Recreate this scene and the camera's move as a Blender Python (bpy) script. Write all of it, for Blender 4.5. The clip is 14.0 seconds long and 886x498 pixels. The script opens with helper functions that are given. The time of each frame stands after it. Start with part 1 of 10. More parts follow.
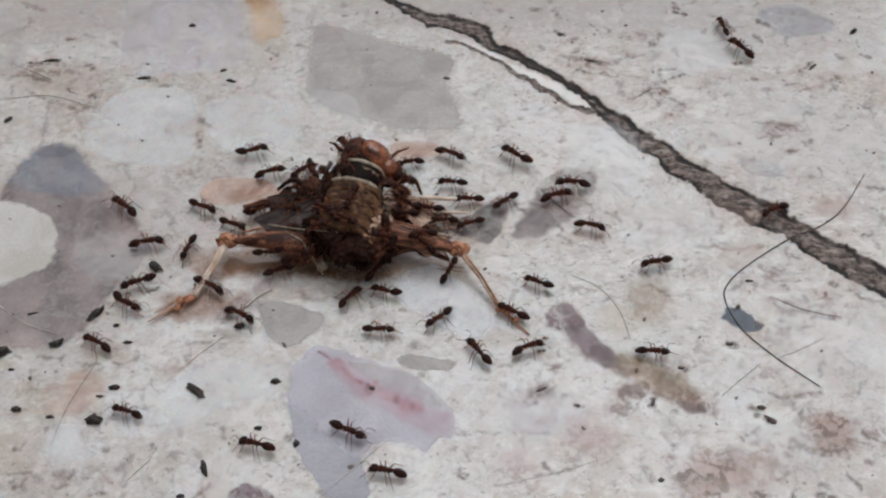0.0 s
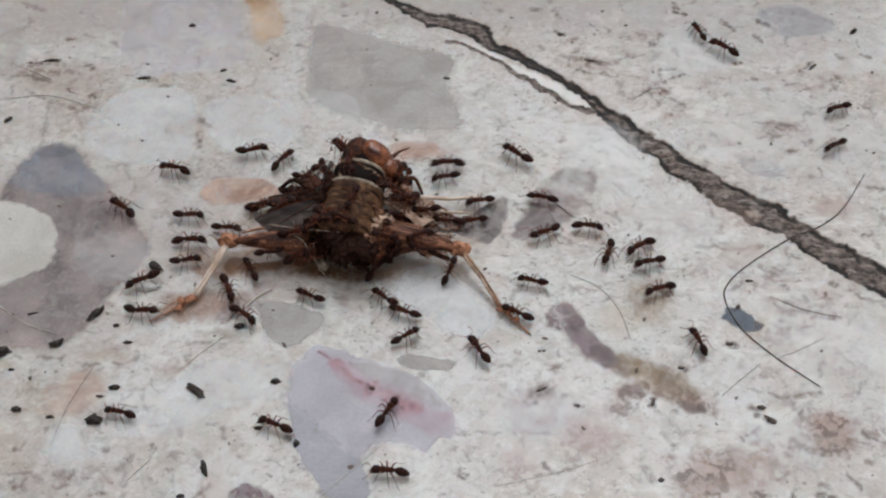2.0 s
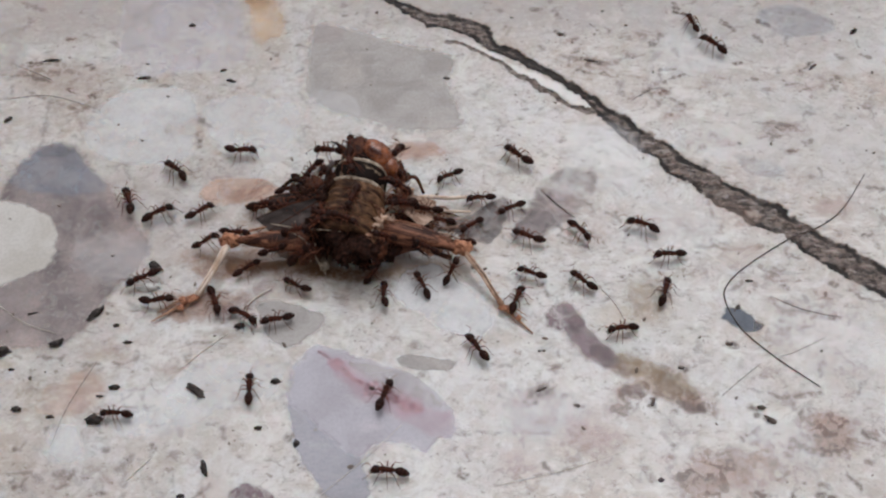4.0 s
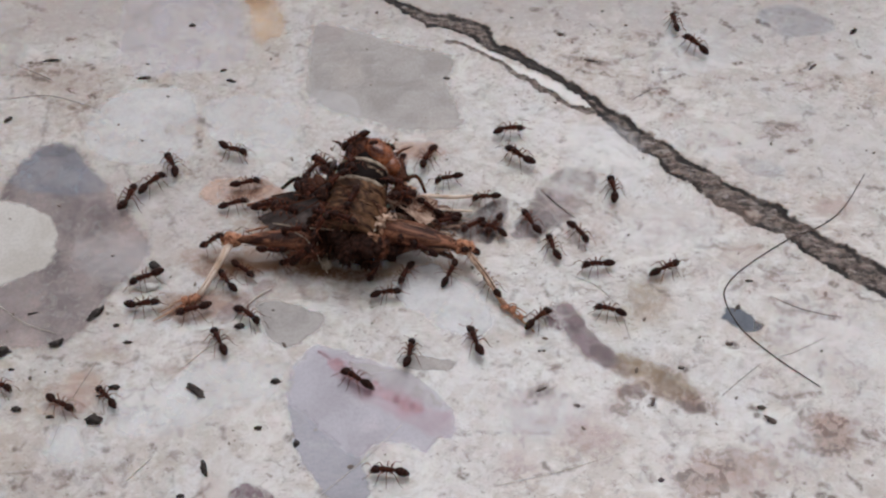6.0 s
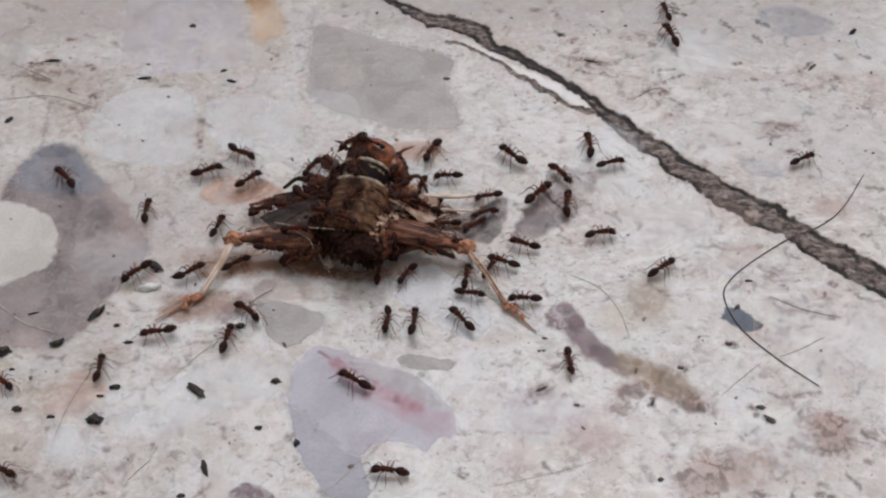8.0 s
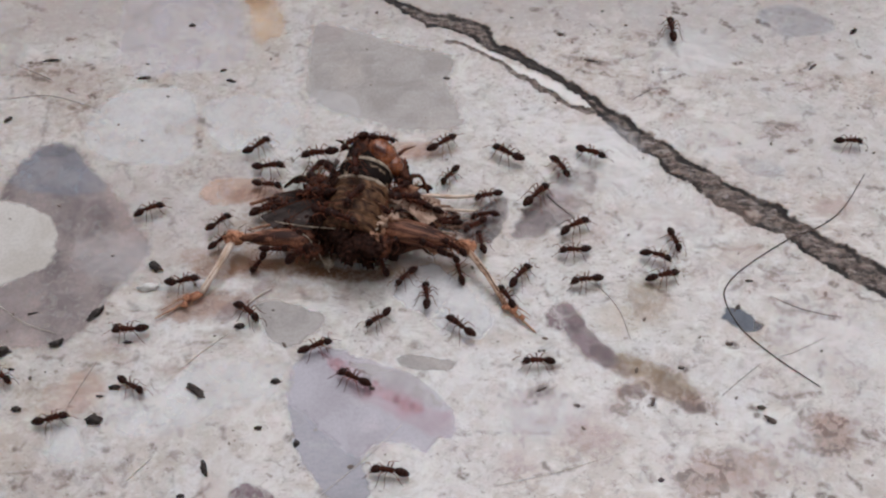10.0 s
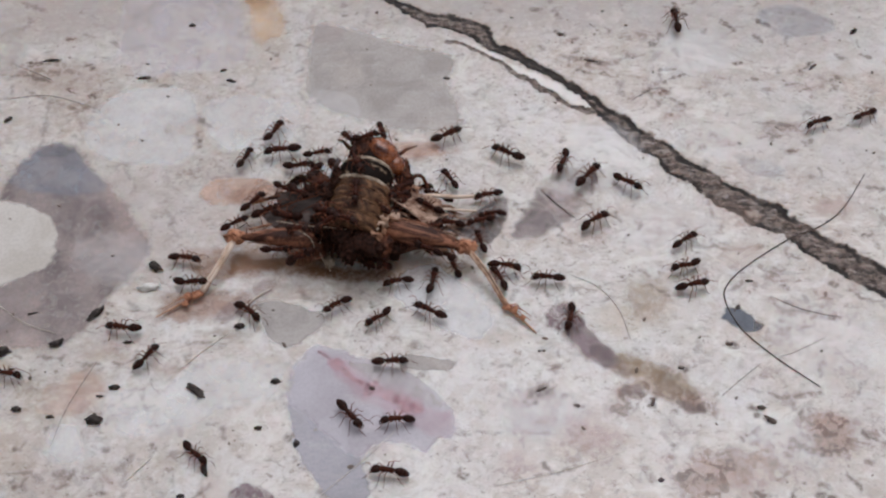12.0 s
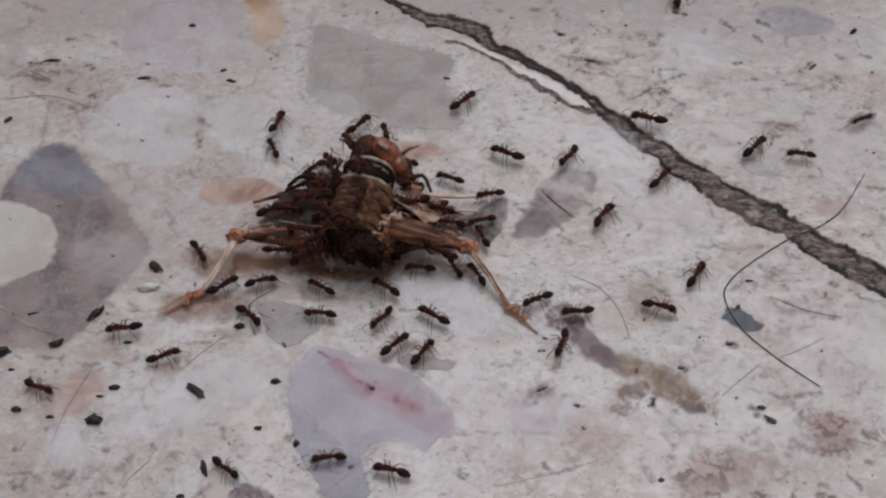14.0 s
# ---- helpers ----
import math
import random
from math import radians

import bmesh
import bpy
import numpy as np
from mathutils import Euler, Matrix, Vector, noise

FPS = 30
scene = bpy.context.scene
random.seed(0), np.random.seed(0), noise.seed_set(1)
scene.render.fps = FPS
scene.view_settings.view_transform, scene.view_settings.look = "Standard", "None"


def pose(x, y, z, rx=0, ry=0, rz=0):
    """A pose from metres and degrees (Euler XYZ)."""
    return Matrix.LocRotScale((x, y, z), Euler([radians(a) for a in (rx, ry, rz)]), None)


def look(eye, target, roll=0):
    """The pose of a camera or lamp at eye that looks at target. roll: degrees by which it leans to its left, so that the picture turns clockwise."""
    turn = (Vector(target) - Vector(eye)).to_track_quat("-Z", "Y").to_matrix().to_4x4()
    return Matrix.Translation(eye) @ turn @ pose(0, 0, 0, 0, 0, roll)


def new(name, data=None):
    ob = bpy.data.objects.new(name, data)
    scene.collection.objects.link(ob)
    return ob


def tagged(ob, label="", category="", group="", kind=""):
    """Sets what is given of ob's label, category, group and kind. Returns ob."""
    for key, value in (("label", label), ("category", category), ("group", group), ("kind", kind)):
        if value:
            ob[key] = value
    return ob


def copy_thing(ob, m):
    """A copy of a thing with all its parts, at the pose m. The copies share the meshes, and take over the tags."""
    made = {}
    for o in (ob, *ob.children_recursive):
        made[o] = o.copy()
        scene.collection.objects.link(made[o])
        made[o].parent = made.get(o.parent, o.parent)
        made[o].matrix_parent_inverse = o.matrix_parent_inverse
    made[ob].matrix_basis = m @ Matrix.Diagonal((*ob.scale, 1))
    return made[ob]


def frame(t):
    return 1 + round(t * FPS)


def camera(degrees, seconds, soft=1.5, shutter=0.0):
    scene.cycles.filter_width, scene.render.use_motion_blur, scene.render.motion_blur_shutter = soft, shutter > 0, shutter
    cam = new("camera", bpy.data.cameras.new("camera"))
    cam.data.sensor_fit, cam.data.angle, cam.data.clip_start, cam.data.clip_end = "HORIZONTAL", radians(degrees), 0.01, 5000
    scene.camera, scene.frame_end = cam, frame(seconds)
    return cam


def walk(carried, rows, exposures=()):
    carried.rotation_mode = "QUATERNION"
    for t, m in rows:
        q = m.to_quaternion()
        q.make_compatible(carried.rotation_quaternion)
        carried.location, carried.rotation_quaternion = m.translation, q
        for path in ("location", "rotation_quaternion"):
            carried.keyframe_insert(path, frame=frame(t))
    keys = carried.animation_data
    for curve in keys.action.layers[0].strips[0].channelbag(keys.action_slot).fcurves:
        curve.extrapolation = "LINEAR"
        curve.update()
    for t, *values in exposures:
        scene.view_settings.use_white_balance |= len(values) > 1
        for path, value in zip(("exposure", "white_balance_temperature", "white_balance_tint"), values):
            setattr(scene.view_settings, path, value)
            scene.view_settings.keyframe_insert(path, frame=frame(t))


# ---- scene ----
from mathutils.geometry import tessellate_polygon

MM = 0.001

# ---- camera: held above the floor, looking down at a slant ----
cam = camera(41.0, 14.0, soft=2.3, shutter=0.4)
EYE, WAY = Vector((0, -0.08989, 0.11505)), Vector((0, 0.6157, -0.7880))


def nudge(mm):
    return look(EYE + WAY * mm * MM, (0, 0, 0))


walk(cam, [(0, nudge(0)), (2.1, nudge(0)), (2.5, nudge(0.55)), (3.0, nudge(0.3)), (3.6, nudge(0)), (7.7, nudge(0)),
           (8.0, nudge(-0.25)), (8.4, nudge(0)), (14, nudge(0))],
     exposures=[(0, -0.06, 6060, 8), (2.1, -0.06, 6060, 7), (2.5, -0.14, 6060, 7), (3.0, 0.12, 6080, 7), (3.6, 0.00, 6100, 9), (5.3, -0.06, 6120, 12),
                (8.0, -0.02, 6120, 12), (10.3, -0.07, 6120, 13), (13.0, -0.03, 6120, 13), (13.5, -0.27, 6120, 14), (14, -0.44, 6120, 15)])

# ---- light: a bright open sky, the sun veiled, behind the scene ----
world = bpy.data.worlds.new("sky")
scene.world = world
world.use_nodes = True
sky = world.node_tree.nodes.new("ShaderNodeTexSky")
sky.sky_type, sky.sun_disc = "NISHITA", False
sky.sun_elevation, sky.sun_rotation = radians(67.2), radians(19.7)
sky.air_density, sky.dust_density, sky.ozone_density = 1.0, 3.0, 1.0
background = world.node_tree.nodes["Background"]
background.inputs["Strength"].default_value = 0.15
haze = world.node_tree.nodes.new("ShaderNodeHueSaturation")  # thin cloud takes most of the blue out of the sky
haze.inputs["Saturation"].default_value = 0.04
haze.inputs["Value"].default_value = 0.775
world.node_tree.links.new(sky.outputs[0], haze.inputs["Color"])
veil = world.node_tree.nodes.new("ShaderNodeMix")  # warm dust in the air
veil.data_type, veil.blend_type = "RGBA", "MULTIPLY"
veil.inputs[0].default_value = 1.0
veil.inputs[7].default_value = (1.0, 0.955, 0.92, 1)
world.node_tree.links.new(haze.outputs[0], veil.inputs[6])
world.node_tree.links.new(veil.outputs[2], background.inputs["Color"])

sun = new("sun", bpy.data.lights.new("sun", "SUN"))
sun.data.energy, sun.data.angle, sun.data.color = 0.93, radians(52), (1.0, 0.985, 0.98)
sun.matrix_world = look((0.04, 0.112, 0.283), (0, 0, 0))


# ---- materials ----
class Shade:
    """A principled material with short calls for its nodes; lengths in millimetres of the object's own space."""

    def __init__(self, name, rough=0.5, metal=0.0, specular=0.5):
        self.mat = bpy.data.materials.new(name)
        self.mat.use_nodes = True
        self.tree = self.mat.node_tree
        self.bsdf = self.tree.nodes["Principled BSDF"]
        self.bsdf.inputs["Roughness"].default_value = rough
        self.bsdf.inputs["Metallic"].default_value = metal
        self.bsdf.inputs["Specular IOR Level"].default_value = specular
        coord = self.tree.nodes.new("ShaderNodeTexCoord")
        scaled = self.tree.nodes.new("ShaderNodeVectorMath")
        scaled.operation = "SCALE"
        scaled.inputs["Scale"].default_value = 1000.0
        self.tree.links.new(coord.outputs["Object"], scaled.inputs[0])
        self.mm = scaled.outputs[0]

    def put(self, socket, value):
        if isinstance(value, bpy.types.NodeSocket):
            self.tree.links.new(value, socket)
        elif isinstance(value, tuple) and len(value) == 3 and socket.type == "RGBA":
            socket.default_value = (*value, 1)
        else:
            socket.default_value = value

    def set(self, name, value):
        self.put(self.bsdf.inputs[name], value)

    def stretch(self, scale, turn=0.0, place=(0, 0, 0)):
        node = self.tree.nodes.new("ShaderNodeMapping")
        node.inputs["Scale"].default_value = scale
        node.inputs["Rotation"].default_value = (0, 0, radians(turn))
        node.inputs["Location"].default_value = place
        self.tree.links.new(self.mm, node.inputs["Vector"])
        return node.outputs[0]

    def noise(self, scale, detail=3.0, rough=0.55, vector=None, warp=0.0):
        node = self.tree.nodes.new("ShaderNodeTexNoise")
        self.put(node.inputs["Vector"], vector or self.mm)
        node.inputs["Scale"].default_value, node.inputs["Detail"].default_value = scale, detail
        node.inputs["Roughness"].default_value, node.inputs["Distortion"].default_value = rough, warp
        return node.outputs["Fac"]

    def cells(self, scale, kind="F1", vector=None):
        node = self.tree.nodes.new("ShaderNodeTexVoronoi")
        node.feature = kind
        self.put(node.inputs["Vector"], vector or self.mm)
        node.inputs["Scale"].default_value = scale
        return node

    def ramp(self, value, low, high, a=0.0, b=1.0):
        node = self.tree.nodes.new("ShaderNodeMapRange")
        node.interpolation_type = "SMOOTHSTEP"
        for name, v in (("Value", value), ("From Min", low), ("From Max", high), ("To Min", a), ("To Max", b)):
            self.put(node.inputs[name], v)
        return node.outputs[0]

    def mix(self, fac, a, b):
        node = self.tree.nodes.new("ShaderNodeMix")
        node.data_type = "RGBA"
        self.put(node.inputs[0], fac)
        self.put(node.inputs[6], a)
        self.put(node.inputs[7], b)
        return node.outputs[2]

    def calc(self, op, a, b=0.0):
        node = self.tree.nodes.new("ShaderNodeMath")
        node.operation = op
        self.put(node.inputs[0], a)
        self.put(node.inputs[1], b)
        return node.outputs[0]

    def value(self, name):
        node = self.tree.nodes.new("ShaderNodeAttribute")
        node.attribute_name = name
        return node.outputs["Fac"]

    def chance(self):
        return self.tree.nodes.new("ShaderNodeObjectInfo").outputs["Random"]

    def far(self, x, y, rx, ry, turn):
        """Distance from a spot, 1 at the rim of its ellipse."""
        shift = self.tree.nodes.new("ShaderNodeVectorMath")
        shift.operation = "SUBTRACT"
        self.put(shift.inputs[0], self.mm)
        shift.inputs[1].default_value = (x, y, 0)
        turned = self.tree.nodes.new("ShaderNodeMapping")
        turned.vector_type = "TEXTURE"
        turned.inputs["Rotation"].default_value = (0, 0, radians(turn))
        turned.inputs["Scale"].default_value = (rx, ry, 1000)
        self.tree.links.new(shift.outputs[0], turned.inputs["Vector"])
        node = self.tree.nodes.new("ShaderNodeVectorMath")
        node.operation = "LENGTH"
        self.tree.links.new(turned.outputs[0], node.inputs[0])
        return node.outputs["Value"]

    def bump(self, height, depth_mm, strength=1.0):
        node = self.tree.nodes.new("ShaderNodeBump")
        node.inputs["Strength"].default_value = strength
        node.inputs["Distance"].default_value = depth_mm * MM
        self.put(node.inputs["Height"], height)
        self.put(self.bsdf.inputs["Normal"], node.outputs[0])


def floor_material():
    s = Shade("polished_terrazzo", 0.2, specular=0.45)
    wide, middle, fine = s.noise(0.05, 3), s.noise(0.28, 5, 0.65, warp=0.4), s.noise(2.2, 5, 0.7)
    col = s.mix(s.ramp(wide, 0.38, 0.60), (0.55, 0.49, 0.45), (0.60, 0.59, 0.585))
    col = s.mix(s.ramp(middle, 0.40, 0.64, 0, 0.7), col, (0.67, 0.66, 0.66))
    # broad bluish-white and rosy zones
    col = s.mix(s.ramp(s.noise(0.045, 5, 0.62, s.stretch((1, 1.3, 1), 15, (60, 20, 0)), 0.7), 0.47, 0.60, 0, 0.75), col, (0.71, 0.715, 0.735))
    col = s.mix(s.ramp(s.noise(0.05, 5, 0.62, s.stretch((1, 1.5, 1), -20, (8, 64, 0)), 0.7), 0.52, 0.66, 0, 0.6), col, (0.52, 0.445, 0.41))
    # chalky white and beige clouds, some of them smeared
    col = s.mix(s.ramp(s.noise(0.11, 5, 0.7, s.stretch((1, 1.6, 1), -25, (11, 3, 0)), 0.6), 0.5, 0.7, 0, 0.6), col, (0.53, 0.47, 0.42))
    col = s.mix(s.ramp(s.noise(0.2, 5, 0.7, s.stretch((1, 1.4, 1), 35, (71, 9, 0)), 0.8), 0.55, 0.68, 0, 0.7), col, (0.70, 0.70, 0.71))
    col = s.mix(s.ramp(s.noise(0.5, 4, 0.6, s.stretch((1, 1, 1), 0, (31, 7, 0))), 0.52, 0.72, 0, 0.5), col, (0.46, 0.39, 0.335))
    # lumpy white aggregate with dull cement between
    lumpy = s.noise(0.55, 6, 0.78, s.stretch((1, 1.25, 1), 20, (44, 12, 0)), 0.3)
    col = s.mix(s.ramp(lumpy, 0.50, 0.62, 0, 0.62), col, (0.77, 0.765, 0.76))
    col = s.mix(s.ramp(lumpy, 0.46, 0.34, 0, 0.60), col, (0.42, 0.36, 0.325))
    # small flakes of marble in the cement
    warped = s.tree.nodes.new("ShaderNodeVectorMath")
    warped.operation = "MULTIPLY_ADD"
    shove = s.tree.nodes.new("ShaderNodeTexNoise")
    s.put(shove.inputs["Vector"], s.mm)
    shove.inputs["Scale"].default_value, shove.inputs["Detail"].default_value = 0.35, 4
    s.put(warped.inputs[0], shove.outputs["Color"])
    warped.inputs[1].default_value = (2.6, 2.6, 0)
    s.put(warped.inputs[2], s.mm)
    flakes = s.cells(0.42, "F1", warped.outputs[0])
    col = s.mix(s.ramp(flakes.outputs["Color"], 0.60, 0.8, 0, 0.35), col, (0.64, 0.62, 0.62))
    col = s.mix(s.ramp(flakes.outputs["Color"], 0.30, 0.18, 0, 0.30), col, (0.47, 0.41, 0.38))
    # hairline seams between them, only in places
    edges = s.cells(0.3, "DISTANCE_TO_EDGE", warped.outputs[0])
    where = s.ramp(s.noise(0.09, 4, 0.6, s.stretch((1, 1, 1), 0, (5, 50, 0))), 0.46, 0.6)
    col = s.mix(s.calc("MULTIPLY", s.ramp(edges.outputs["Distance"], 0.0, 0.09, 0.26, 0), where), col, (0.33, 0.275, 0.235))
    # grain, brown smudges and fine dark pits
    col = s.mix(s.ramp(fine, 0.35, 0.62, 0.17, 0), col, (0.36, 0.31, 0.27))
    smudge = s.calc("MULTIPLY", s.ramp(s.noise(0.75, 5, 0.75, s.stretch((1, 1.5, 1), 15, (3, 90, 0)), 0.5), 0.555, 0.66), s.ramp(s.noise(0.07, 3, 0.6), 0.38, 0.54))
    col = s.mix(s.calc("MULTIPLY", smudge, 0.65), col, (0.22, 0.17, 0.135))
    worm = s.calc("MULTIPLY", s.ramp(s.noise(0.30, 6, 0.72, s.stretch((1, 1.7, 1), -12, (9, 22, 0)), 0.9), 0.575, 0.67), s.ramp(s.noise(0.06, 3, 0.6, s.stretch((1, 1, 1), 0, (2, 77, 0))), 0.40, 0.54))
    col = s.mix(s.calc("MULTIPLY", worm, 0.75), col, (0.29, 0.255, 0.235))
    scuff = s.calc("MULTIPLY", s.ramp(s.noise(0.24, 6, 0.7, s.stretch((1, 1.5, 1), 40, (63, 31, 0)), 0.7), 0.57, 0.66), s.ramp(s.noise(0.7, 5, 0.7, s.stretch((1, 1, 1), 0, (19, 8, 0))), 0.35, 0.6))
    col = s.mix(s.calc("MULTIPLY", scuff, 0.6), col, (0.37, 0.355, 0.35))
    bare = s.ramp(s.noise(0.13, 6, 0.7, s.stretch((1, 1.4, 1), -35, (27, 91, 0)), 1.0), 0.52, 0.62)
    col = s.mix(s.calc("MULTIPLY", bare, 0.65), col, (0.74, 0.735, 0.725))
    pits = s.calc("MULTIPLY", s.ramp(s.noise(1.0, 3, 0.6), 0.63, 0.71), s.ramp(s.noise(0.12, 2), 0.42, 0.62))
    col = s.mix(s.calc("MULTIPLY", pits, 0.75), col, (0.17, 0.13, 0.11))
    tan = s.tree.nodes.new("ShaderNodeMix")  # old wax has yellowed the whole of it
    tan.data_type, tan.blend_type = "RGBA", "MULTIPLY"
    tan.inputs[0].default_value = 1.0
    tan.inputs[7].default_value = (0.890, 0.877, 0.846, 1)
    s.put(tan.inputs[6], col)
    col = tan.outputs[2]
    # stains, and broad ovals of painted dimmer light, each with a ragged rim
    ragged = s.noise(0.45, 6, 0.75)
    cloudy = s.ramp(s.noise(0.7, 6, 0.75, s.stretch((1, 1, 1), 0, (13, 41, 0))), 0.32, 0.58, 0.58, 1.0)
    for spot, rx, ry, turn, tint, most in STAINS_AND_SHADE:
        d = s.calc("ADD", s.far(spot[0], spot[1], rx, ry, turn), s.calc("MULTIPLY", s.calc("SUBTRACT", ragged, 0.5), 1.9))
        col = s.mix(s.calc("MULTIPLY", s.ramp(d, 0.4, 1.35, min(1.0, most * 1.15), 0), cloudy), col, tuple(c * 0.84 for c in tint))
    # clusters of brown flecks and pinkish crumbled cement
    fleck = s.ramp(s.noise(0.75, 5, 0.7, None, 0.4), 0.46, 0.59)
    worn = s.value("worn")
    col = s.mix(s.calc("MULTIPLY", worn, 0.5), col, (0.42, 0.315, 0.285))
    col = s.mix(s.calc("MULTIPLY", worn, fleck), col, (0.11, 0.060, 0.040))
    dirt = s.calc("MULTIPLY", s.value("mark"), s.ramp(s.noise(1.4, 5, 0.7, s.stretch((1, 1, 1), 0, (37, 52, 0))), 0.36, 0.56, 0.3, 1.0))
    col = s.mix(dirt, col, (0.12, 0.086, 0.07))
    # the crack: pale old filler beside it, dark grey-brown grit in it
    pale, crack, gap = s.value("filler"), s.value("crack"), s.value("gap")
    col = s.mix(s.calc("MULTIPLY", pale, 0.75), col, (0.74, 0.73, 0.71))
    col = s.mix(s.calc("MULTIPLY", s.value("fringe"), s.ramp(s.noise(0.8, 5, 0.7), 0.35, 0.6, 0.15, 0.8)), col, (0.34, 0.28, 0.245))
    grit = s.mix(s.ramp(s.noise(0.9, 5, 0.75), 0.36, 0.60), (0.050, 0.036, 0.030), (0.20, 0.158, 0.138))
    shards = s.noise(0.75, 5, 0.7, s.stretch((0.55, 1.7, 1), 42, (6, 15, 0)), 0.6)
    grit = s.mix(s.ramp(shards, 0.54, 0.62, 0, 0.85), grit, (0.36, 0.31, 0.285))
    grit = s.mix(s.ramp(shards, 0.46, 0.38, 0, 0.9), grit, (0.022, 0.015, 0.012))
    grit = s.mix(s.ramp(gap, 0.30, 0.75), grit, (0.018, 0.013, 0.011))
    col = s.mix(s.ramp(crack, 0.25, 0.6), col, grit)
    s.set("Base Color", col)
    s.set("Subsurface Weight", 0.5)  # marble lets a little light in, warmest where it goes deepest
    s.set("Subsurface Radius", (1.0, 0.45, 0.25))
    s.set("Subsurface Scale", 0.0012)
    s.set("Roughness", s.calc("ADD", s.ramp(crack, 0.1, 0.5, 0, 0.6), s.ramp(middle, 0.3, 0.7, 0.07, 0.19)))
    s.bump(s.calc("ADD", s.calc("MULTIPLY", fine, 0.6), middle), 0.012, 0.5)
    return s.mat


def chip_material(name, tones, veins=(0.6, 0.58, 0.58), vein_amount=0.3, rough=0.16, pale=0.55, ragged=0.0):
    s = Shade(name, rough, specular=0.24)
    soft = s.noise(0.16, 4, 0.6, warp=0.5)
    col = s.mix(s.ramp(soft, 0.36, 0.60), tones[0], tones[1])
    col = s.mix(s.ramp(s.noise(0.09, 4, 0.6, s.stretch((1, 1, 1), 0, (21, 33, 0)), 0.8), 0.5, 0.66, 0, pale), col, tuple(min(0.7, c * 1.35 + k) for c, k in zip(tones[1], (0.05, 0.02, 0.0))))
    col = s.mix(s.ramp(s.noise(0.35, 5, 0.7, s.stretch((0.35, 1.5, 1), 28)), 0.52, 0.75, 0, vein_amount), col, veins)
    col = s.mix(s.ramp(s.noise(2.6, 4, 0.7), 0.35, 0.6, 0.22, 0), col, tuple(c * 0.55 for c in tones[0]))
    s.set("Base Color", col)
    rim = s.calc("ADD", s.value("rim"), s.calc("MULTIPLY", s.calc("SUBTRACT", s.noise(0.9, 4, 0.65), 0.5), 0.9))
    patchy = s.ramp(s.noise(0.22, 5, 0.65, s.stretch((1, 1, 1), 0, (17, 5, 0))), 0.3, 0.6, 0.45, 1.0)
    alpha = s.calc("MULTIPLY", s.calc("MULTIPLY", s.ramp(rim, 0.2, 0.85), s.value("cover")), s.calc("MAXIMUM", patchy, s.ramp(s.value("cover"), 0.7, 0.95)))
    if ragged:  # worn through in small patches
        alpha = s.calc("MULTIPLY", alpha, s.ramp(s.noise(0.75, 5, 0.7, s.stretch((1, 1, 1), 0, (3, 41, 0)), 0.5), 0.40, 0.58, 1 - ragged, 1.0))
    # the cement under the thin rim is lit and seen through it, so it lets the root of its share through each way
    clear = s.tree.nodes.new("ShaderNodeBsdfTransparent")
    s.put(clear.inputs["Color"], s.calc("POWER", s.calc("SUBTRACT", 1.001, alpha), -0.5))
    blend = s.tree.nodes.new("ShaderNodeMixShader")
    s.put(blend.inputs[0], alpha)
    s.put(blend.inputs[1], clear.outputs[0])
    s.put(blend.inputs[2], s.bsdf.outputs[0])
    s.put(s.tree.nodes["Material Output"].inputs["Surface"], blend.outputs[0])
    s.set("Roughness", s.ramp(s.noise(0.8, 3), 0.3, 0.7, rough - 0.05, rough + 0.12))
    s.bump(s.noise(2.0, 4, 0.7), 0.008, 0.4)
    return s.mat


def body_material(name, dark, light, scale=(1, 1, 1), rough=0.4, size=1.2, low=0.38, high=0.62, depth=0.06, clear=0.0, gloss=0.2, swirl=0.3):
    s = Shade(name, rough, specular=gloss)
    streak = s.noise(size, 5, 0.65, s.stretch(scale), warp=swirl)
    col = s.mix(s.ramp(streak, low, high), dark, light)
    col = s.mix(s.ramp(s.noise(0.5, 3), 0.5, 0.75, 0, 0.45), col, tuple(c * 0.45 for c in dark))
    s.set("Base Color", col)
    s.set("Roughness", s.ramp(s.noise(3.0, 3), 0.3, 0.7, rough - 0.08, rough + 0.12))
    s.set("Coat Weight", clear)
    s.bump(streak, depth, 0.7)
    return s.mat


def ant_material(name, dark, light, rough):
    s = Shade(name, rough, specular=0.12)
    col = s.mix(s.ramp(s.noise(2.5, 3), 0.35, 0.7), dark, light)
    col = s.mix(s.calc("MULTIPLY", s.chance(), 0.5), col, light)
    s.set("Base Color", col)
    s.bump(s.noise(9.0, 2), 0.02, 0.4)
    return s.mat


